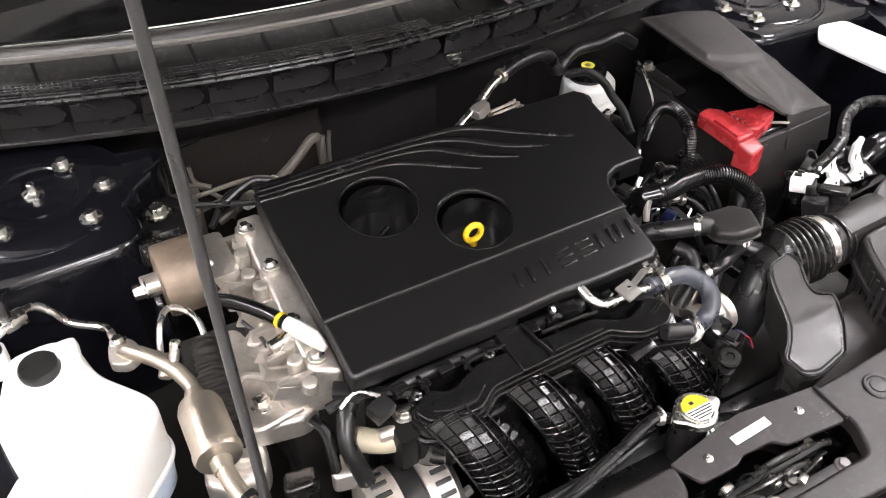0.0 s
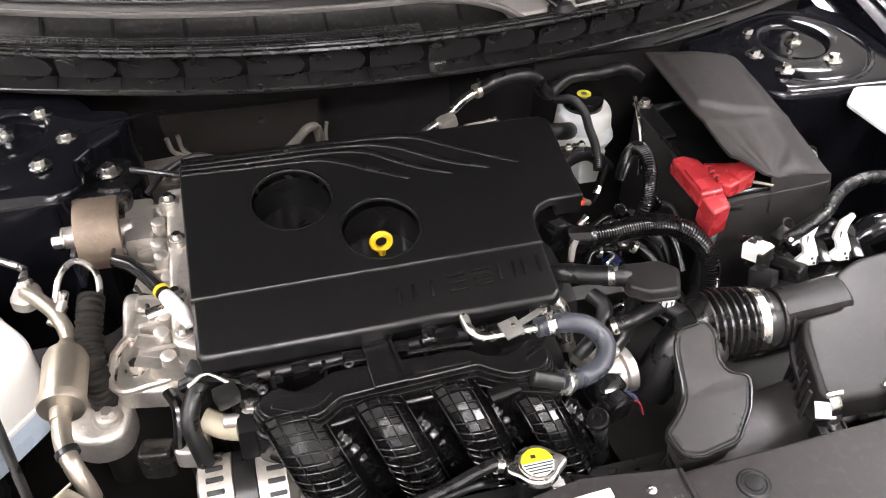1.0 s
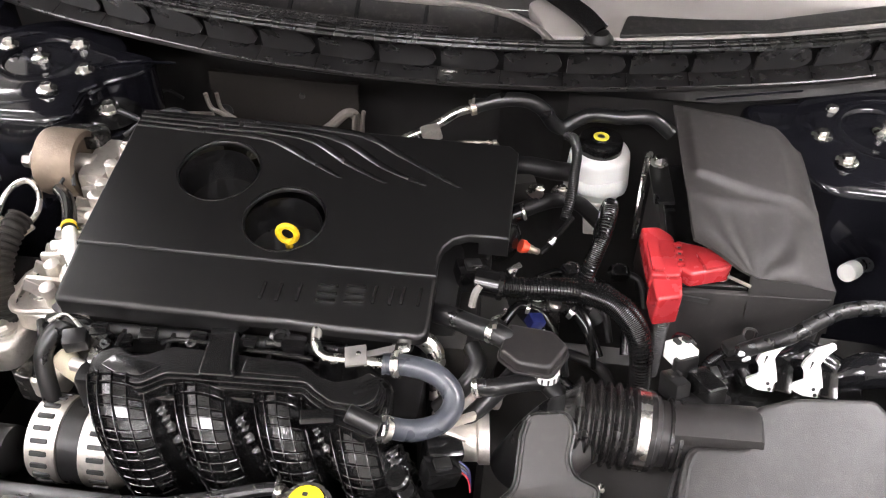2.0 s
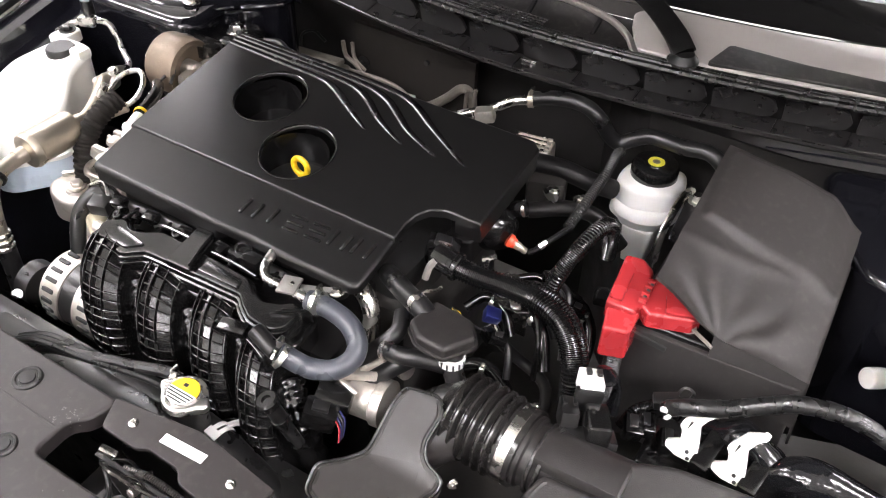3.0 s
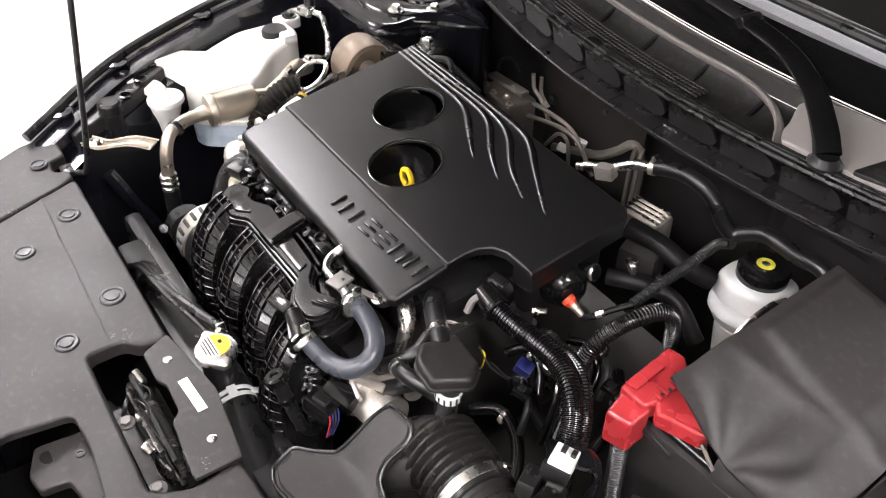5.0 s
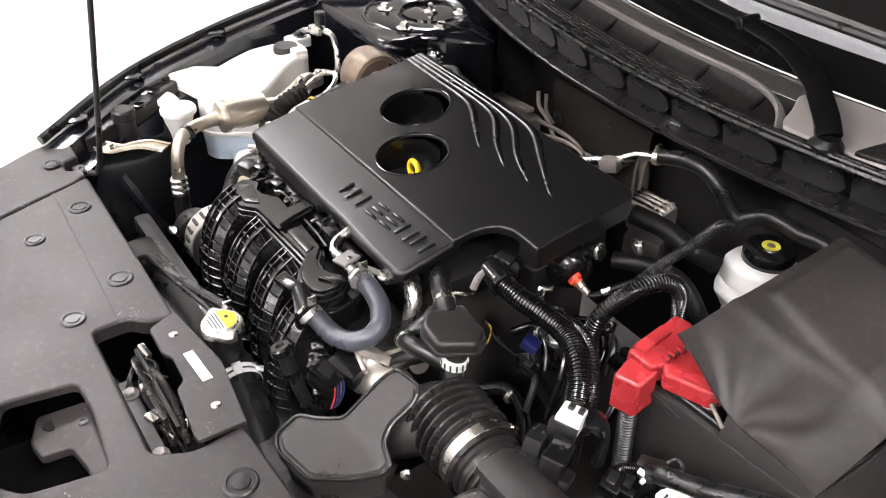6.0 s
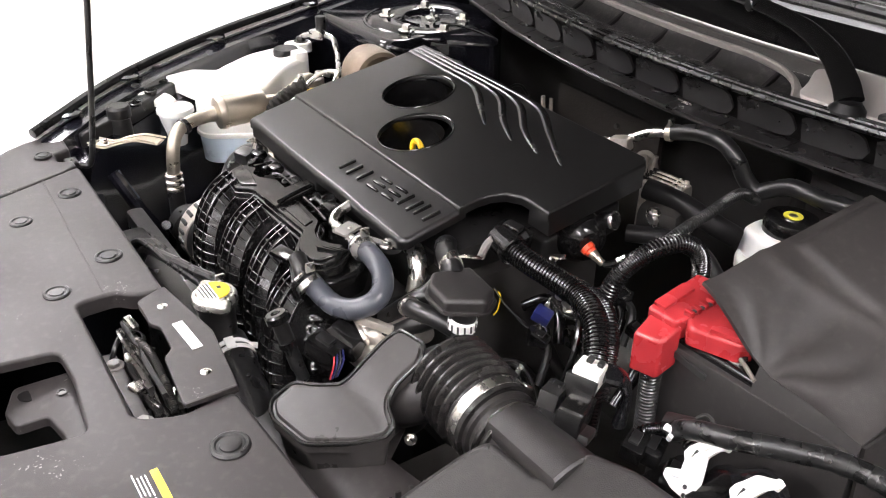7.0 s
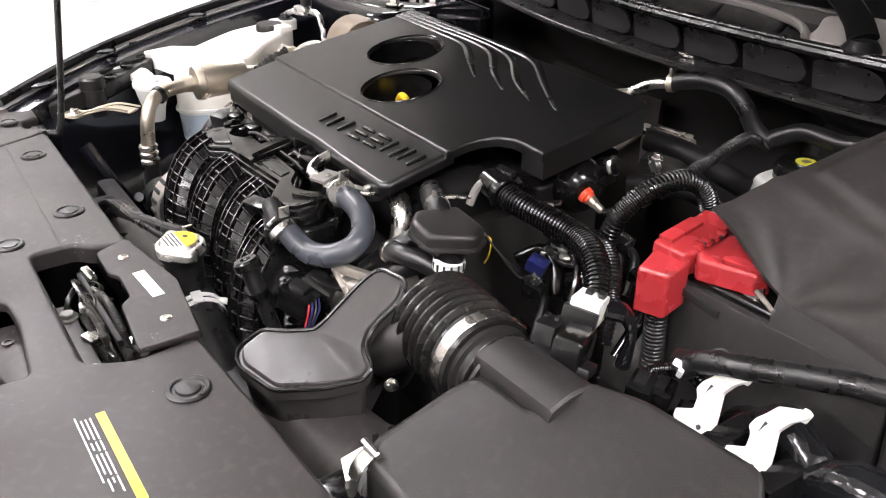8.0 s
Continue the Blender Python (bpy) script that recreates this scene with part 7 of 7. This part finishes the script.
for dy in (-0.012, 0.012):
    part("flange", sweep(bmesh.new(), [(-0.03 + dy * 0.5, 0.448 - dy, 0.797), (0.0 + dy * 0.5, 0.468 - dy, 0.798), (0.025 + dy * 0.5, 0.485 - dy, 0.810), (0.05 + dy * 0.5, 0.508 - dy, 0.819), (0.075 + dy * 0.5, 0.535 - dy, 0.816)], 0.0018, 6, 6), M_BRASS, strap)
part("bolt", hexbolt(bmesh.new(), (-0.009, 0.460, 0.796), 0.007, 0.006), M_STEEL, strap)

# ---- air-conditioning line with its silencer ----
ac = thing("ac_line", (0.06, 0.69, 0.8), "bare metal air-conditioning pipe with silencer can", "pipe")
part("can", lathe(bmesh.new(), (0.058, 0.645, 0.836), (0.02, 1, 0.03), [(0.012, -0.02), (0.014, -0.004), (0.028, 0.0), (0.030, 0.005), (0.030, 0.012), (0.0285, 0.014), (0.0285, 0.078), (0.025, 0.088), (0.014, 0.093), (0.012, 0.108)], 32), M_BRASS, ac, "tan metal silencer can")
part("rear_pipe", sweep(bmesh.new(), [(0.060, 0.735, 0.836), (0.060, 0.765, 0.842), (0.045, 0.80, 0.85), (0.022, 0.83, 0.853), (0.004, 0.852, 0.848), (0.0, 0.86, 0.84)], 0.0105, 14, 8), M_BRASS, ac)
part("flange", plate(bmesh.new(), rounded([(-0.022, 0.845), (0.0, 0.832), (0.022, 0.845), (0.018, 0.872), (0.0, 0.888), (-0.016, 0.88)], 0.01), 0.846, 0.016, 0.003, 3), M_CAST, ac)
part("flange_bolt", hexbolt(bmesh.new(), (-0.002, 0.876, 0.847), 0.0075, 0.007), M_STEEL, ac)
part("front_pipe", sweep(bmesh.new(), [(0.0585, 0.630, 0.835), (0.062, 0.598, 0.833), (0.072, 0.568, 0.824), (0.082, 0.553, 0.800), (0.086, 0.547, 0.765), (0.086, 0.545, 0.735)], 0.0115, 14, 8), M_BRASS, ac)
for z in (0.752, 0.740, 0.728):
    part("crimp", lathe(bmesh.new(), (0.086, 0.5455, z - 0.005), (0, 0, 1), [(0.0135, 0), (0.0155, 0.002), (0.0155, 0.007), (0.0135, 0.009)], 20), M_STEEL, ac, "crimped collar")
part("rubber_hose", sweep(bmesh.new(), [(0.086, 0.5455, 0.728), (0.088, 0.543, 0.66), (0.10, 0.53, 0.55), (0.14, 0.5, 0.45)], 0.0145, 14, 6), M_RUBBER, ac)
part("clip", sweep(bmesh.new(), [(0.066, 0.585, 0.830), (0.069, 0.578, 0.828)], 0.0145, 16), M_RUBBER, ac)
part("valve", cyl(bmesh.new(), (0.052, 0.80, 0.855), (0.062, 0.812, 0.878), 0.007), M_STEEL, ac)
thin = thing("ac_thin_pipe", (-0.06, 0.92, 0.86), "thin bent bare aluminium pipe by strut tower", "pipe")
part("tube", sweep(bmesh.new(), [(-0.006, 0.887, 0.848), (-0.012, 0.92, 0.838), (-0.050, 0.944, 0.845), (-0.068, 0.949, 0.872), (-0.086, 0.950, 0.888), (-0.112, 0.930, 0.892), (-0.140, 0.915, 0.885), (-0.18, 0.91, 0.86)], 0.0055, 10, 8), M_STEEL, thin)
part("valve_block", box(bmesh.new(), (-0.110, 0.930, 0.893), (0.032, 0.020, 0.018), 0.004, (0, 0, 20)), M_STEEL, thin)
part("valve_cap", cyl(bmesh.new(), (-0.122, 0.945, 0.895), (-0.122, 0.945, 0.925), 0.011), M_RUBBER, thin, "black rubber valve cap")
loop = thing("fuel_line", (0.06, 0.82, 0.84), "thin bright steel line with brass unions", "pipe")
part("tube", sweep(bmesh.new(), [(0.035, 0.81, 0.83), (0.05, 0.85, 0.868), (0.07, 0.875, 0.875), (0.095, 0.86, 0.866), (0.10, 0.83, 0.85), (0.085, 0.80, 0.84)], 0.0045, 10, 8), M_STEEL, loop)
part("union", cyl(bmesh.new(), (0.035, 0.80, 0.83), (0.05, 0.825, 0.845), 0.009), M_BRASS, loop)
part("union", cyl(bmesh.new(), (0.08, 0.79, 0.838), (0.10, 0.815, 0.846), 0.009), M_BRASS, loop)
loom("ribbed_duct", [(0.094, 0.805, 0.865), (0.091, 0.782, 0.858), (0.087, 0.755, 0.842), (0.086, 0.73, 0.815), (0.088, 0.715, 0.77), (0.09, 0.71, 0.70)], 0.0185, "dull black ribbed rubber duct beside pipe", 0.0095, mat=M_DUCT, cat="duct")
coil = thing("engine_harness", (0.2, 0.8, 0.85), "black taped harness with white taped end", "loom")
part("trunk", sweep(bmesh.new(), [(0.125, 0.865, 0.872), (0.15, 0.84, 0.878), (0.175, 0.80, 0.884), (0.192, 0.765, 0.888)], 0.010, 12, 8), M_GLOSS, coil)
part("white_end", sweep(bmesh.new(), [(0.194, 0.762, 0.888), (0.212, 0.728, 0.886), (0.222, 0.705, 0.88)], lambda s: 0.0095 + 0.004 * math.sin(3 * s) - 0.005 * s, 12, 8), M_WHITE, coil, "white plastic taped end")
part("yellow_band", sweep(bmesh.new(), [(0.188, 0.773, 0.888), (0.1905, 0.768, 0.888)], 0.0110, 12), M_YELLOW, coil)
for pts in ([(0.12, 0.87, 0.87), (0.13, 0.90, 0.885), (0.14, 0.88, 0.87)], [(0.15, 0.82, 0.86), (0.165, 0.78, 0.85), (0.16, 0.73, 0.83)]):
    part("lead", sweep(bmesh.new(), pts, 0.003, 6, 6), M_INK, coil)

# ---- alternator and the clutter beside the manifold ----
alt = thing("alternator", (0.25, 0.56, 0.6), "finned cast aluminium alternator", "alternator")
part("body", lathe(bmesh.new(), (0.200, 0.562, 0.70), (1, 0, 0), [(0.044, 0), (0.055, 0.004), (0.058, 0.045), (0.053, 0.046), (0.053, 0.075), (0.058, 0.076), (0.057, 0.112), (0.046, 0.122), (0.02, 0.124), (0, 0.124)], 40), M_CAST, alt)
part("stator", lathe(bmesh.new(), (0.246, 0.562, 0.70), (1, 0, 0), [(0.054, 0), (0.0565, 0.001), (0.0565, 0.028), (0.054, 0.029)], 40), M_SATIN, alt, "dark laminated core")
for ox in (0.204, 0.279):
    for k in range(22):
        a = 2 * math.pi * k / 22
        c = (ox + 0.02, 0.562 + 0.0573 * math.cos(a), 0.70 + 0.0573 * math.sin(a))
        part("vent_slot", box(bmesh.new(), c, (0.022, 0.0065, 0.005), 0.0015, (math.degrees(a) + 90, 0, 0)), M_INK, alt)
part("stud", hexbolt(bmesh.new(), (0.325, 0.53, 0.715), 0.007, 0.010, (1, 0, 0.3)), M_PLATE, alt)
bel = thing("drive_belt", (0.15, 0.55, 0.6), "black ribbed drive belt and pulley", "belt")
part("pulley", lathe(bmesh.new(), (0.13, 0.545, 0.68), (1, 0, 0), [(0.02, 0), (0.035, 0.002), (0.035, 0.03), (0.02, 0.032)], 28), M_SATIN, bel)
part("belt", sweep(bmesh.new(), [(0.145, 0.58, 0.68), (0.145, 0.66, 0.55), (0.145, 0.72, 0.42)], 0.014, 8, 6, flat=0.25, up=(0, 1, 0.6)), M_RUBBER, bel)
sens = thing("harness_branch", (0.25, 0.63, 0.75), "black corrugated harness branch with plugs", "loom")
part("trunk", sweep(bmesh.new(), [(0.235, 0.66, 0.83), (0.215, 0.635, 0.825), (0.205, 0.61, 0.80), (0.215, 0.585, 0.75), (0.22, 0.57, 0.69)], 0.012, 12, 8), M_SATIN, sens)
part("trunk", sweep(bmesh.new(), [(0.20, 0.655, 0.825), (0.23, 0.65, 0.838), (0.27, 0.635, 0.842), (0.30, 0.62, 0.84)], 0.009, 10, 8), M_GLOSS, sens)
part("trunk", sweep(bmesh.new(), [(0.18, 0.665, 0.81), (0.19, 0.64, 0.80), (0.185, 0.61, 0.76)], 0.008, 10, 6), M_GLOSS, sens)
part("plug", box(bmesh.new(), (0.255, 0.618, 0.835), (0.03, 0.025, 0.022), 0.004, (10, 0, 20)), M_SATIN, sens)
part("plug", box(bmesh.new(), (0.225, 0.66, 0.842), (0.03, 0.022, 0.02), 0.004, (10, 0, -30)), M_SATIN, sens)
part("clip", sweep(bmesh.new(), [(0.21, 0.64, 0.84), (0.235, 0.645, 0.852), (0.26, 0.63, 0.845)], 0.0028, 6, 6), M_STEEL, sens)
tens = thing("water_pump_stub", (0.25, 0.60, 0.74), "cast stub pipe with bolt and tan duct", "casting")
part("duct", sweep(bmesh.new(), [(0.22, 0.625, 0.79), (0.25, 0.61, 0.782), (0.29, 0.60, 0.78)], 0.016, 12, 6), M_DIP, tens)
part("stub", cyl(bmesh.new(), (0.245, 0.607, 0.80), (0.285, 0.603, 0.80), 0.009), M_CAST, tens)
part("bolt", hexbolt(bmesh.new(), (0.283, 0.612, 0.815), 0.010, 0.010), M_STEEL, tens)
part("lower_lug", plate(bmesh.new(), rounded([(0.175, 0.60), (0.215, 0.59), (0.225, 0.625), (0.185, 0.635)], 0.01), 0.765, 0.03, 0.005), M_CAST, tens)
fan = thing("radiator_fan_shroud", (0.6, 0.46, 0.4), "black plastic radiator fan shroud", "shroud")
part("shroud", box(bmesh.new(), (0.60, 0.46, 0.52), (0.95, 0.03, 0.42), 0.01), M_SATIN, fan)
for k in range(3):
    pts = [(0.22, 0.41 + 0.01 * k, 0.70), (0.34, 0.414 + 0.009 * k, 0.783 - 0.003 * k), (0.43, 0.424 + 0.008 * k, 0.792 - 0.004 * k), (0.52, 0.44 + 0.005 * k, 0.796 - 0.006 * k), (0.56, 0.45, 0.78)]
    part("edge_pipe", sweep(bmesh.new(), pts, 0.0045, 8, 6), M_RUBBER, fan)
# lines on the dark side wall behind the bottles
ws = thing("wall_pipe", (-0.02, 0.45, 0.6), "black pipe running down the inner wing", "pipe")
part("tube", sweep(bmesh.new(), [(0.02, 0.46, 0.75), (0.05, 0.50, 0.66), (0.06, 0.55, 0.58)], 0.012, 10, 6), M_PAINT, ws)
part("tube", sweep(bmesh.new(), [(0.16, 0.50, 0.70), (0.12, 0.52, 0.66), (0.10, 0.50, 0.55)], 0.008, 10, 6), M_PAINT, ws)
